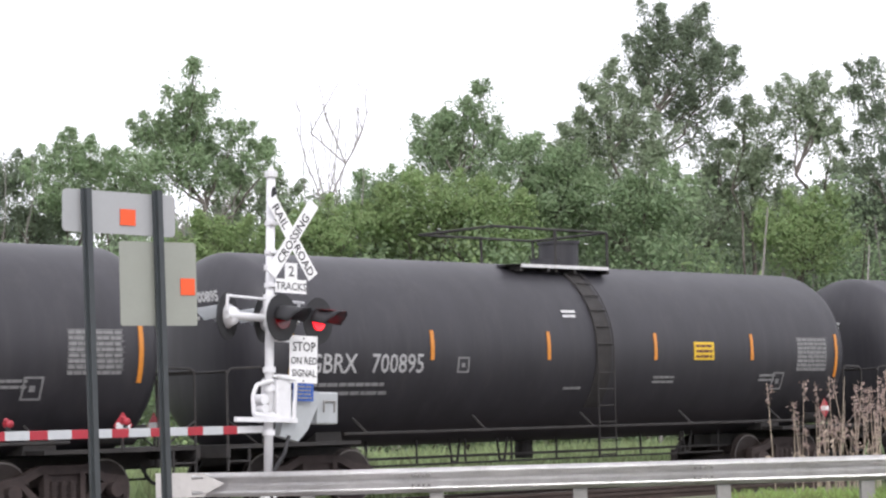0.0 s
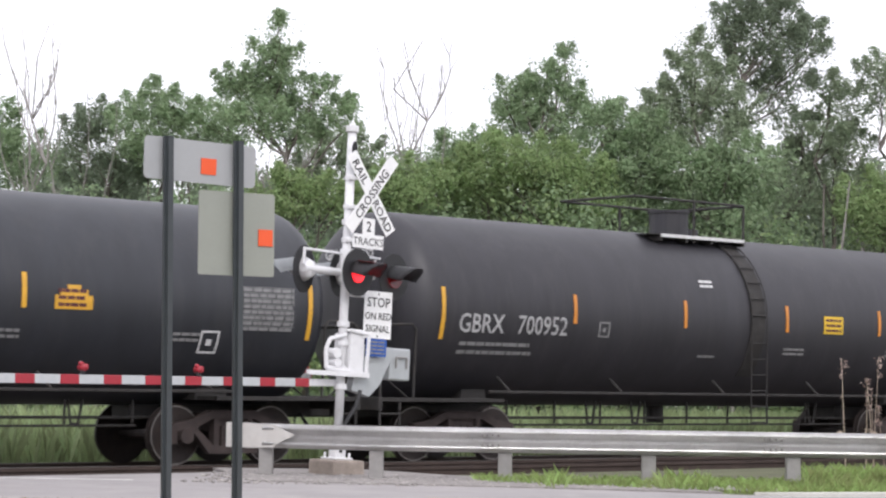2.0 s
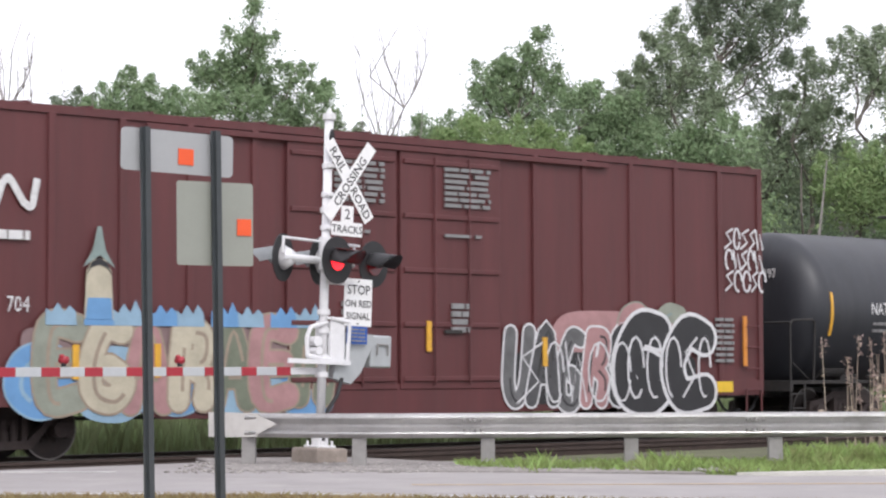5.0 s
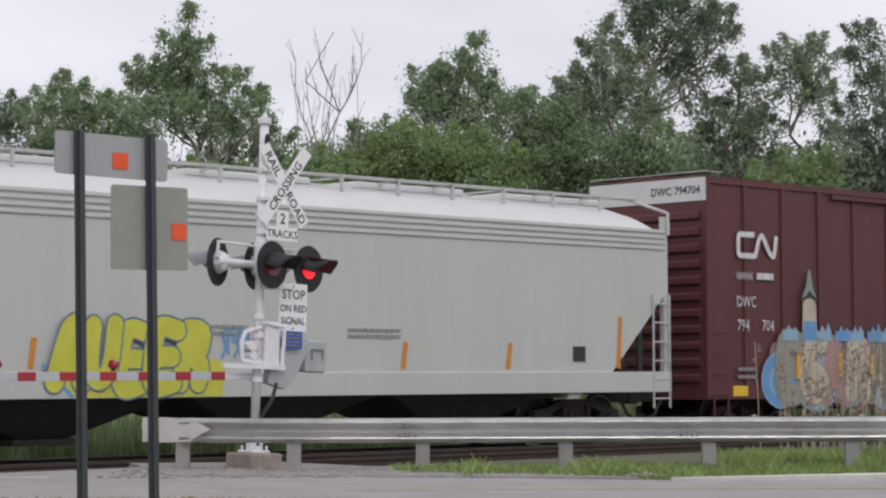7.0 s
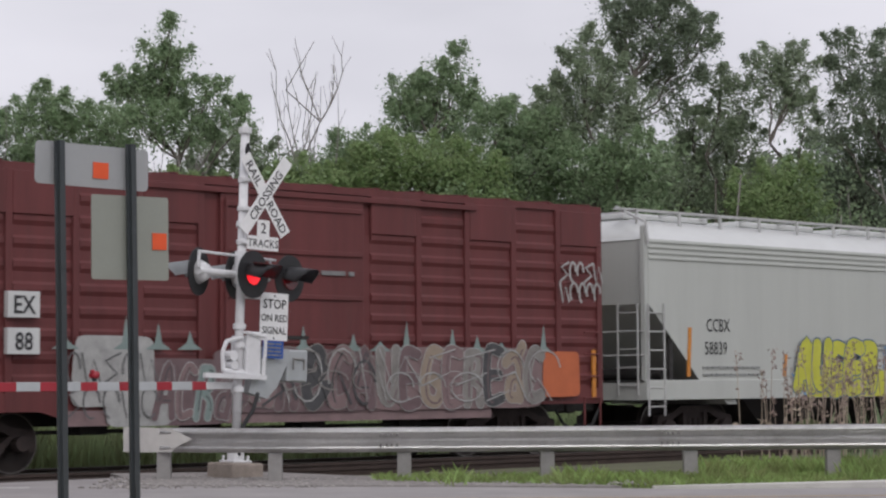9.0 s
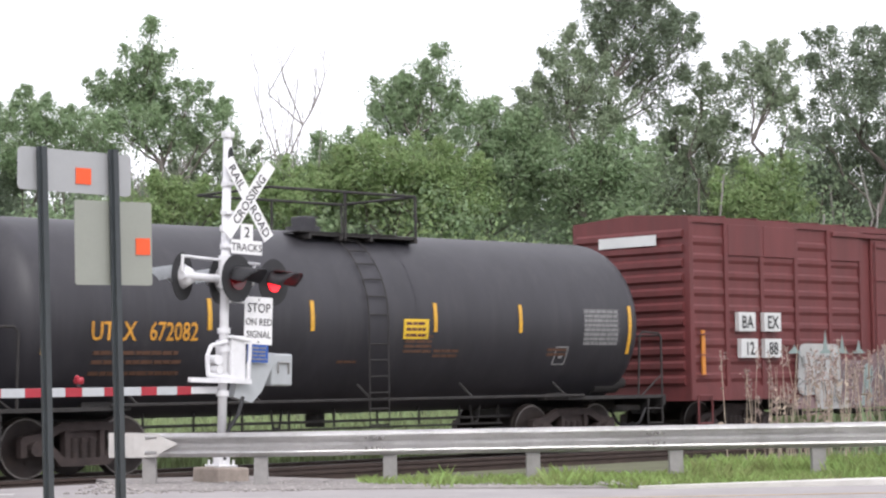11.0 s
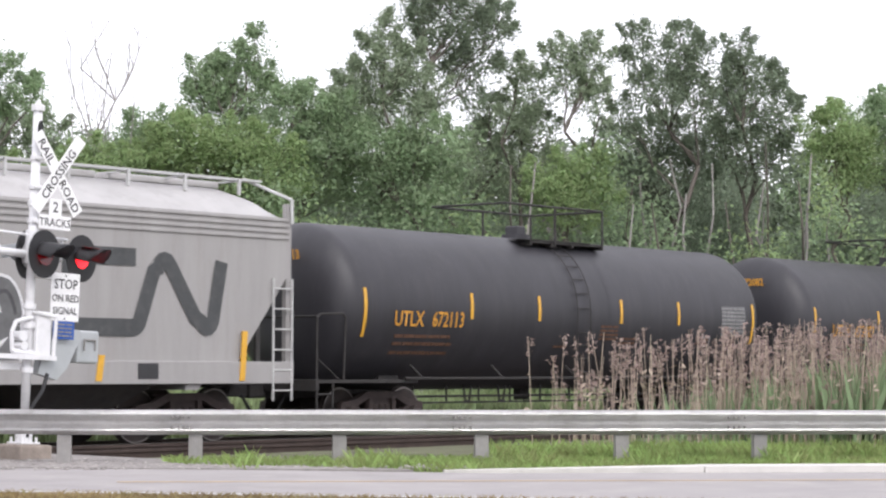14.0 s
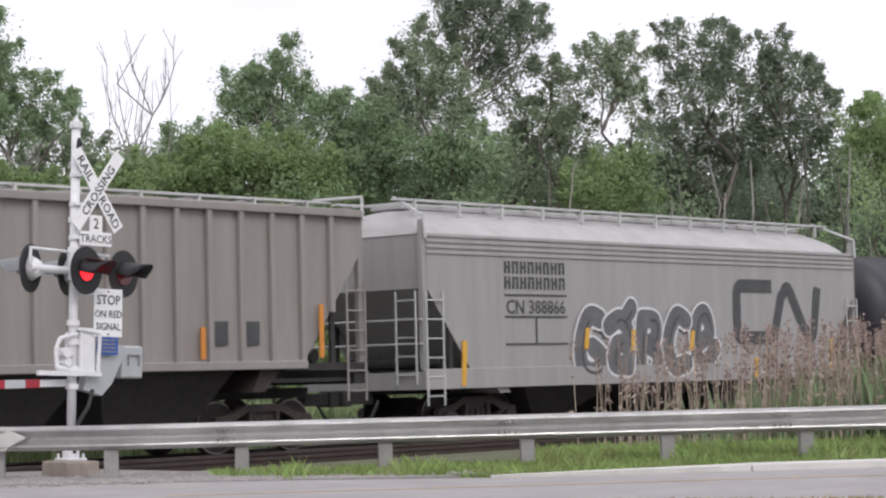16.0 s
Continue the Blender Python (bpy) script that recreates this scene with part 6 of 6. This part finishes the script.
# weathered grey covered hopper with emblem
car, rng, y = hopper_car(-109.3, 7.66, 3.90, 4.46, 1.00, M_CNGREY, M_DUSTROOF, "weathered grey covered hopper car with a large dark emblem and graffiti", 32, cut=(0.95, 1.5))
rail_logo(car, 2.62, 1.92, 1.15, 3.32, y, M_CHARCOAL, 0.29)
bm = bmesh.new()
for row in range(2):
    for k in range(8):
        xk, zk = -5.3 + 0.24 * k, 3.43 - 0.30 * row
        decal(bm, xk, xk + 0.05, zk - 0.24, zk, y=y, proud=0.006)
        decal(bm, xk + 0.12, xk + 0.17, zk - 0.24, zk, y=y, proud=0.006)
        decal(bm, xk + 0.05, xk + 0.12, zk - (0.05 if k % 2 else 0.14), zk - (0.0 if k % 2 else 0.09), y=y, proud=0.006)
part("painted_name", bm, M_CHARCOAL, car, "dark painted owner name as bars")
lettering("lettering", "CN 388866", 0.27, -5.28, 2.42, M_CHARCOAL, car, y=y - 0.003, wide=1.02, bold=0.004)
bm = bmesh.new()
for z in (2.76, 2.34, 1.81):
    decal(bm, -5.3, -3.4, z, z + 0.035, y=y, proud=0.006)
decal(bm, -4.38, -4.34, 1.81, 2.34, y=y, proud=0.006)
part("table_lines", bm, M_CHARCOAL, car)
throw_up(car, ["hook", "bow", "leg", "cup", "loop"], -3.2, 1.75, 1.22, 2.46, y - 0.03, rng, ["grey"], "white", 0.40, 0.05, shade="charcoal")
for x, z in ((-6.62, 1.05), (-2.86, 1.72), (-1.32, 1.68), (0.79, 1.66), (3.22, 1.05), (6.4, 1.05)):
    tape(car, x, z, z + (0.85 if abs(x) > 6 else 0.42), y - 0.05, M_TAPE, 0.12, 0.06)
p = part("black_stencil", B(4.05, 4.5, y - 0.04, y - 0.02, 1.08, 1.34), M_BLACKLET, car)

# dusty ribbed hopper at the rear
car, rng, y = hopper_car(-126.2, 7.7, 4.16, 4.30, 1.15, M_TAUPE, M_TAUPE, "dusty taupe covered hopper car with upright ribs", 33, ribbed=True, cut=(1.2, 1.9))
for x in (4.0, 4.72):
    part("black_stencil", B(x, x + 0.36, y - 0.02, y + 0.02, 1.85, 2.25), M_CHARCOAL, car, "dark stencil panel")
tape(car, 3.74, 1.62, 2.15, y - 0.09, M_TAPEORANGE, 0.10)
tape(car, 6.50, 1.62, 2.55, y - 0.09, M_TAPEORANGE, 0.10)


# ---- trees, reeds and grass ----
def limb(bm, a, b, r0, r1, rng, bends=3):
    """A tapering, slightly crooked branch; returns its points."""
    a, b = Vector(a), Vector(b)
    pts = [a]
    d = (b - a).length
    for i in range(1, bends):
        k = i / bends
        pts.append(a.lerp(b, k) + Vector((rng.uniform(-1, 1), rng.uniform(-1, 1), rng.uniform(-0.4, 0.4))) * d * 0.06)
    pts.append(b)
    for i in range(bends):
        k0, k1 = i / bends, (i + 1) / bends
        rod(bm, pts[i], pts[i + 1], r0 + (r1 - r0) * k0, 6, r0 + (r1 - r0) * k1)
    return pts


def tree(label, leaves, x, v, lobes, airy=0.0, lean=0.0):
    """A tree at x across the wood and v away; lobes are the crown's masses: (x, y, half width, half height) on the wood's front plan."""
    seed = len(TREES) + 301
    rng, nr = random.Random(seed), np.random.default_rng(seed)
    k = v / V
    base = bearing(at_u(x) * k, v)
    z0 = ground_height(base.x, base.y) - 0.05
    t = thing("broadleaf_tree", label, "tree", group="trees behind the railway", at=Matrix.Translation((base.x, base.y, z0)) @ pose(0, 0, 0, 0, 0, -SKEW))
    TREES.append(t)
    spots = []
    for lx, ly, rx, ry in lobes:
        size = (rx + ry) / 2 / PXM
        spots.append((Vector(((lx - x) / PXM * k, rng.gauss(0, 0.35) * size, at_h(ly) * k - 0.4 * (k - 1))), rx / PXM * k, ry / PXM * k))
    crest = max(spots, key=lambda q: q[0].z + q[2])
    bm = bmesh.new()
    top = crest[0] + Vector((0, 0, crest[2] * 0.6))
    trunk = limb(bm, (0, 0, 0), top, 0.010 * top.z + 0.02, 0.014, rng, 9)
    centers, radii = [], []
    for c, rx, ry in spots:
        low = max(0, min(8, int((c.z - 0.9 * abs(c.x) - ry) / max(1.0, top.z) * 9)))
        a = trunk[low]
        pts = limb(bm, a, c - Vector((0, 0, ry * 0.4)), 0.035, 0.018, rng, 4)
        n = max(8, int((23 - 14 * airy) * 3.14 * rx * ry))
        for i in range(n):
            d = Vector((rng.gauss(0, 1), rng.gauss(0, 1), rng.gauss(0, 1))).normalized() * rng.uniform(0.25, 1.0) ** 0.5
            taper = 1.12 - 0.34 * (d.z + 1) / 2
            p = c + Vector((d.x * rx * taper, d.y * (rx + ry) * 0.45, d.z * ry))
            centers.append(p)
            radii.append(rng.uniform(0.24, 0.52))
            if i % 5 == 0:
                limb(bm, pts[2 + i % 3], p, 0.013, 0.005, rng, 2)
        # shoots that stand out of the mass and make its edge ragged
        for i in range(max(3, int(9 * rx))):
            b = rng.uniform(0.15, 2.99)
            p = c + Vector((math.cos(b) * rx * 0.95, rng.gauss(0, 0.3) * rx, math.sin(b) * ry * 0.95))
            q = p + Vector((math.cos(b) * 0.25, 0, 0.32)) * rng.uniform(0.5, 1.25)
            limb(bm, pts[4], q, 0.010, 0.004, rng, 2)
            for f in (0.1, 0.4, 0.7, 1.0):
                centers.append(p.lerp(q, f))
                radii.append(0.24 - 0.13 * f)
    part("trunk", bm, M_BARK, t, "grey-brown trunk and limbs")
    crown = quads("crown", leaf_cloud(centers, radii, 60, 0.056, nr), LEAVES[leaves], t)
    crown["label"] = "leafy crown with gaps"
    return t


def bare_tree(u, v, high, seed, wide=2.2):
    rng = random.Random(seed)
    base = bearing(u, v)
    z0 = ground_height(base.x, base.y) - 0.05
    t = thing("dead_tree", "bare grey dead tree with thin upright branches", "tree", group="trees behind the railway", at=Matrix.Translation((base.x, base.y, z0)))
    bm = bmesh.new()
    trunk = limb(bm, (0, 0, 0), (0.05, 0, high * 0.98), 0.062, 0.010, rng, 9)
    part("trunk", bm, M_DEADWOOD, t, "bare grey trunk")
    side = Vector((math.cos(radians(SKEW)), -math.sin(radians(SKEW)), 0))
    for i in range(15):
        bm = bmesh.new()
        k = 3 + i % 5
        way = (-1) ** i
        out = rng.uniform(0.25, 0.9) * wide * 0.42
        start = trunk[k]
        rise = rng.uniform(0.6, 0.93) * (high - start.z)
        mid = start + side * way * out * 0.75 + Vector((rng.gauss(0, 0.05), rng.gauss(0, 0.05), rise * 0.40))
        end = start + side * way * out * 1.15 + Vector((rng.gauss(0, 0.08), rng.gauss(0, 0.08), rise))
        a = limb(bm, start, mid, 0.024, 0.016, rng, 3)
        b = limb(bm, mid, end, 0.016, 0.008, rng, 3)
        for j in range(6):
            p = (a + b)[1 + j % 6]
            limb(bm, p, p + side * rng.uniform(-0.28, 0.28) + Vector((0, 0, rng.uniform(0.3, 0.7))), 0.010, 0.006, rng, 2)
        part("branch", bm, M_DEADWOOD, t)
    return t


V = 60.0
PXM = 63.33
TREES = []


def at_u(x):
    return (x - 784) / PXM


def at_h(y):
    return 1.28 + (665 - y) / PXM + 0.4


# the wood from its one end to the other; lobes in sixtieths of a metre at the wood's front
tree("sparse broadleaf tree with an open leaning crown", "mid", 300, 59, [(336, 52, 20, 34), (300, 98, 40, 40), (345, 98, 34, 30), (258, 135, 26, 30), (278, 172, 52, 38), (335, 165, 36, 32), (398, 142, 30, 18), (425, 178, 40, 26), (452, 200, 24, 22), (372, 178, 30, 24), (310, 138, 44, 30), (230, 205, 40, 34), (300, 214, 58, 34), (362, 226, 46, 28)], 0.42)
tree("rounded green broadleaf tree with upright shoots", "mid", 120, 60.5, [(112, 168, 24, 32), (72, 195, 30, 30), (152, 190, 32, 34), (190, 212, 38, 34), (105, 230, 70, 44), (185, 262, 70, 40)])
tree("low dark green broadleaf tree beside others", "dark", 0, 61, [(0, 205, 30, 40), (-30, 250, 50, 42), (40, 268, 48, 40), (10, 320, 80, 50)])
tree("green broadleaf tree with dense foliage", "mid", -150, 60, [(-185, 205, 40, 50), (-120, 268, 60, 40), (-180, 300, 70, 60), (-250, 240, 60, 60)])
tree("thin grey-green young tree among pale stems", "grey", 430, 62, [(385, 262, 46, 34), (440, 248, 40, 38), (486, 262, 28, 32), (420, 310, 70, 40)], 0.4)
tree("low light green young tree", "light", 380, 56.5, [(372, 325, 56, 34), (430, 338, 50, 30), (330, 345, 50, 30)])
tree("broad green tree with a ragged top", "mid", 820, 60, [(845, 108, 17, 36), (806, 122, 20, 28), (742, 158, 18, 28), (772, 158, 32, 34), (822, 160, 44, 40), (872, 158, 24, 22), (900, 186, 32, 30), (758, 208, 52, 42), (838, 215, 74, 46)], 0.25)
tree("dense green broadleaf tree with a domed crown", "mid", 930, 58.5, [(925, 205, 40, 36), (968, 212, 46, 40), (1010, 232, 46, 42), (900, 258, 90, 50), (985, 280, 80, 50), (930, 330, 120, 50)])
tree("broad light green tree along the wood's edge", "light", 740, 57.5, [(735, 268, 66, 40), (800, 272, 70, 44), (690, 300, 66, 40), (770, 330, 120, 50), (870, 320, 90, 52)])
tree("low rounded broadleaf tree beside a dead one", "mid", 640, 59, [(650, 250, 34, 34), (618, 278, 44, 34), (670, 295, 56, 40), (640, 340, 90, 40)])
tree("low yellow-green young tree", "light", 560, 57, [(562, 300, 40, 30), (590, 330, 60, 34), (520, 325, 44, 36)])
tree("tall dark green tree with tiered foliage and three tops", "dark", 1195, 60, [(1150, -34, 20, 28), (1228, -30, 18, 26), (1190, -8, 44, 28), (1138, 22, 40, 32), (1232, 14, 40, 36), (1282, 34, 26, 24), (1190, 48, 66, 36), (1252, 84, 52, 38), (1165, 100, 62, 40), (1232, 138, 46, 32)], 0.32)
tree("grey-green tree with a pointed top", "grey", 1085, 59, [(1066, 66, 14, 24), (1074, 98, 32, 28), (1105, 132, 50, 34), (1040, 148, 34, 24), (1062, 178, 46, 32), (1140, 172, 50, 36), (1012, 160, 16, 16), (1030, 210, 56, 40), (1110, 226, 60, 40)], 0.25)
tree("low woodland tree under taller ones", "mid", 1130, 58, [(1060, 285, 70, 50), (1150, 278, 66, 50), (1100, 335, 110, 50)])
tree("open green woodland tree under taller ones", "grey", 1250, 61, [(1262, 208, 44, 26), (1232, 268, 42, 34), (1292, 262, 40, 40), (1250, 320, 90, 50)], 0.4)
tree("slender sparse woodland tree", "grey", 1330, 60, [(1318, 140, 24, 34), (1345, 180, 36, 44), (1318, 222, 34, 34), (1348, 246, 36, 42), (1330, 310, 60, 50)], 0.42)
tree("slender tree with a sparse high crown", "grey", 1425, 59, [(1392, 104, 24, 15), (1432, 84, 28, 18), (1456, 112, 26, 22), (1405, 134, 26, 18), (1444, 152, 20, 24), (1462, 196, 24, 34), (1425, 176, 16, 16)], 0.5)
tree("yellow-green young tree in a gap of the wood", "light", 1400, 57, [(1385, 330, 52, 44), (1440, 320, 44, 50), (1410, 372, 80, 40)], 0.1)
tree("tall dark tree with two rounded tops", "dark", 1590, 60, [(1544, 72, 28, 26), (1620, 68, 30, 28), (1640, 112, 28, 38), (1538, 122, 32, 36), (1594, 120, 34, 40), (1566, 176, 50, 42), (1636, 178, 44, 40), (1512, 216, 26, 36)], 0.28)
tree("tall tapering dark green tree", "dark", 1735, 60.5, [(1720, 88, 18, 26), (1732, 124, 34, 28), (1694, 142, 26, 26), (1768, 142, 32, 30), (1738, 182, 62, 44), (1692, 226, 44, 44), (1786, 226, 40, 52), (1730, 272, 78, 50)], 0.22)
tree("dark woodland tree with pale stems below", "dark", 1580, 62.5, [(1500, 282, 44, 52), (1570, 268, 60, 50), (1640, 276, 56, 54), (1570, 335, 100, 50)], 0.3)
tree("bright green rounded broadleaf tree", "light", 1880, 59, [(1872, 240, 30, 36), (1905, 230, 34, 40), (1895, 290, 56, 50), (1945, 290, 50, 50)])
tree("green rounded tree at the wood's edge", "mid", 1985, 60, [(1945, 216, 50, 40), (2012, 206, 52, 46), (1980, 275, 84, 56), (2095, 222, 60, 60), (2080, 300, 80, 60)])
bare_tree(at_u(588) * 58 / V, 58.0, at_h(48) * 0.99, 7)
bare_tree(at_u(-85) * 58 / V, 58.0, at_h(30), 8, 2.6)
bare_tree(at_u(1395), 62.5, at_h(205), 9, 1.6)
bare_tree(at_u(345), 57.0, at_h(205) * 0.95, 16, 2.4)


def build_understorey():
    """Shrubs and young growth that close the wood below the crowns."""
    rng = random.Random(77)
    # the two inner layers take the dark leaves: the wood's shade as colour
    for name, leaves, n, zlo, zhi, v0, v1, label in (("undergrowth", "mid", 1150, 0.2, 7.3, 56.5, 59.0, "dense mid-green shrubs along the wood's edge"),
                                                     ("shaded_undergrowth", "dark", 2700, 0.2, 7.6, 62.5, 68.0, "shrubs inside the wood, shade put into their dark leaf colour"),
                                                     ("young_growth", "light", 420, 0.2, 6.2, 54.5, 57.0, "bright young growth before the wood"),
                                                     ("distant_undergrowth", "dark", 2300, 1.5, 8.6, 69.5, 73.0, "foliage deep inside the wood, shade put into its dark leaf colour")):
        cs, rs = [], []
        for i in range(n):
            u = rng.uniform(-17, 26)
            edge = 0.78 + 0.16 * math.sin(u * 1.3) + 0.12 * math.sin(u * 3.1 + 1)
            if leaves == "light" and math.sin(u * 0.9 + 0.6) < 0.15:
                continue
            if leaves in ("mid", "light") and 10.8 < u < 16.4 and rng.random() < 0.6:
                continue
            if v0 > 69:
                edge = 0.9 + 0.1 * math.sin(u * 2.3)
            z = zlo + (zhi - zlo) * edge * rng.random() ** 0.8
            cs.append(bearing(u, rng.uniform(v0, v1), z))
            rs.append(rng.uniform(0.5, 1.1))
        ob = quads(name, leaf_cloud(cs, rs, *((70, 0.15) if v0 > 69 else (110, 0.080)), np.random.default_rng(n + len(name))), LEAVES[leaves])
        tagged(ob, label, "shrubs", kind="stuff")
    # slim trunks that show between the leaves
    for i in range(34):
        u = rng.uniform(8, 19) if i < 24 else rng.uniform(-10, 8)
        v = rng.uniform(56, 60)
        bm = bmesh.new()
        limb(bm, (0, 0, 0), (rng.uniform(-0.5, 0.5), 0, rng.uniform(4, 8)), rng.uniform(0.04, 0.09), 0.02, rng, 5)
        p = bearing(u, v, -0.45)
        ob = part("sapling_trunk", bm, M_DEADWOOD if i % 3 else M_BARK, None)
        ob.location = p
        tagged(ob, "slim pale trunk of a young tree", "tree trunk", group="slim trunks in the wood")


build_understorey()


def on_ground(n, u0, u1, v0, v1, rng, keep=None):
    u, v = rng.uniform(u0, u1, n), rng.uniform(v0, v1, n)
    if keep is not None:
        ok = keep(u, v)
        u, v = u[ok], v[ok]
    c, s = math.cos(radians(SKEW)), math.sin(radians(SKEW))
    x, y = c * u + s * v, c * v - s * u
    k = np.clip((y - 21.6) / 1.6, 0, 1)
    z = 0.08 - 0.48 * k * k * (3 - 2 * k)
    return np.stack([x, y, z], axis=1)


def build_grass():
    nr = np.random.default_rng(3)
    verge = on_ground(26000, -0.6, 16, 24.25, 26.9, nr, lambda u, v: (v > 24.25 + np.clip(2.4 - u, 0, 3) * 0.55) & (np.sin(u * 2.1) * np.sin(v * 3 + u) > -0.75))
    tagged(quads("verge_grass", blades(verge, 0.13, 0.006, nr, 1.0), M_GRASS), "short green grass between kerb and guardrail", "grass", kind="stuff")
    weeds = on_ground(3800, 0.2, 15, 24.6, 26.7, nr, lambda u, v: np.sin(u * 3.7 + 1) > 0.35)
    tagged(quads("roadside_weeds", blades(weeds, 0.23, 0.007, nr, 0.8), M_GRASS), "taller weeds among the verge grass", "grass", kind="stuff")
    fore = on_ground(42000, -5, 7, 17.6, 20.4, nr, lambda u, v: v < np.minimum(20.4, 20.4 - 0.2826 * (u + 2.4)))
    tagged(quads("near_verge_grass", blades(fore, 0.075, 0.006, nr, 0.9), M_DRYGRASS), "mown dry grass on the near verge", "grass", kind="stuff")
    x, y = nr.uniform(-6, 75, 60000), nr.uniform(31.2, 40, 60000)
    z = np.full(60000, -0.42)
    tagged(quads("meadow_grass", blades(np.stack([x, y, z], axis=1), 1.05, 0.022, nr, 0.5), M_MEADOW), "tall pale green meadow grass beyond the track", "grass", kind="stuff")
    bank = on_ground(13000, 3.6, 18, 26.6, 29.5, nr, lambda u, v: v < 28.8 + u * 0.12)
    tagged(quads("bank_grass", blades(bank, 0.22, 0.008, nr, 0.8), M_GRASS), "rough grass behind the guardrail", "grass", kind="stuff")


def build_reeds():
    rng = random.Random(41)
    nr = np.random.default_rng(41)
    clump = thing("reed_bed", "tall dry reeds with brown plumes before the railway", "reeds", kind="stuff")
    stalks, plumes, leafs = bmesh.new(), [], []
    for i in range(860):
        k = rng.random() ** 0.75
        u = 4.4 + 8.4 * k
        if rng.random() > 0.25 + 0.9 * (u - 4.4) / 5:
            continue
        v = rng.uniform(29.0, 33.0)
        p = bearing(u * v / 30, v)
        z0 = ground_height(p.x, p.y) - 0.02
        h = rng.uniform(0.9, 1.74) + 0.2 * min(1, (u - 4.4) / 4)
        dx, dy = rng.gauss(0, 0.10), rng.gauss(0, 0.10)
        base, tip = Vector((p.x, p.y, z0)), Vector((p.x + dx, p.y + dy, z0 + h))
        rod(stalks, base, tip, 0.008, 4, 0.004)
        if rng.random() < 0.8:
            for j in range(20):
                c = tip + Vector((rng.gauss(0.03, 0.025), rng.gauss(0, 0.025), -rng.random() * 0.30))
                plumes.append(c)
        for j in range(2):
            leafs.append(base.lerp(tip, rng.uniform(0.3, 0.8)))
    part("stalks", stalks, M_STRAW, clump, "pale dry straw stalks")["kind"] = "stuff"
    quads("plumes", leaf_cloud(plumes, [0.025] * len(plumes), 2, 0.026, nr), M_PLUME, clump)["kind"] = "stuff"
    quads("dry_leaves", leaf_cloud(leafs, [0.05] * len(leafs), 1, 0.06, nr), M_STRAW, clump)["kind"] = "stuff"
    # green reeds, thickening away from the crossing
    n = 9000
    u = 5.0 + 13.0 * nr.random(n) ** 0.62
    v = nr.uniform(29.2, 33.5, n)
    keep = nr.random(n) < np.clip((u - 4.6) / 6.0, 0.06, 1)
    u, v = u[keep] * v[keep] / 30, v[keep]
    c, s = math.cos(radians(SKEW)), math.sin(radians(SKEW))
    x, y = c * u + s * v, c * v - s * u
    z = np.array([ground_height(a, b) for a, b in zip(x, y)])
    hi = 0.7 + 1.1 * np.clip((u - 6.0) / 6.5, 0, 1)
    q = blades(np.stack([x, y, z], axis=1), 1.0, 0.020, nr, 0.35)
    q = z[:, None, None] * np.array([0, 0, 1]) + (q - np.stack([x, y, z], axis=1)[:, None, :]) * hi[:, None, None] + np.stack([x, y, z * 0], axis=1)[:, None, :]
    tagged(quads("green_reeds", q, M_REED), "fresh green reeds with long blades", "reeds", kind="stuff")


build_grass()
build_reeds()


# ---- what moves ----
def run_at(t):
    """The train's way at a time, between the rows of RUN."""
    ts = [a for a, _ in RUN]
    i = min(len(RUN) - 2, max(0, int(t)))
    (t0, s0), (t1, s1) = RUN[i], RUN[i + 1]
    m0 = (s1 - RUN[i - 1][1]) / (t1 - RUN[i - 1][0]) if i else (s1 - s0)
    m1 = (RUN[i + 2][1] - s0) / (RUN[i + 2][0] - t0) if i + 2 < len(RUN) else (s1 - s0)
    k = (t - t0) / (t1 - t0)
    return (2 * k ** 3 - 3 * k ** 2 + 1) * s0 + (k ** 3 - 2 * k ** 2 + k) * m0 + (-2 * k ** 3 + 3 * k ** 2) * s1 + (k ** 3 - k ** 2) * m1


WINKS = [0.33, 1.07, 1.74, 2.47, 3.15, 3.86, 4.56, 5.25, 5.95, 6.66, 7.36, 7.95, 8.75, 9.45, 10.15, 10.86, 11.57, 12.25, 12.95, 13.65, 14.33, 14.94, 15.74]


def motions():
    for car, q in CARS:
        # the slack in the couplings makes the cars surge a little twice a second
        walk(car, [(t / 2, pose(q + run_at(t / 2) - 0.15 * (t % 2), TRACK_Y, 0)) for t in range(33)])
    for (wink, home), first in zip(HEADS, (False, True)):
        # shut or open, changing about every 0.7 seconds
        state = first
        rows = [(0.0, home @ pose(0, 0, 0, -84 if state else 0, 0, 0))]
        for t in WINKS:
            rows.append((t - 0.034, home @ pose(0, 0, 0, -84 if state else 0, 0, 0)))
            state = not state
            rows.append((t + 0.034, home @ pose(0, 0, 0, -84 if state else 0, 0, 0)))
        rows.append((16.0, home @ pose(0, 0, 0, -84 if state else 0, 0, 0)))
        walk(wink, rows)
    turns = []
    for n in range(0, 481, 2):
        t = n / 30
        turns.append((t, math.degrees(run_at(t) / WHEEL_R)))
    for w, x in WHEELS:
        walk(w, [(t, pose(x, 0, WHEEL_R, 0, a % 360, 0)) for t, a in turns])


motions()
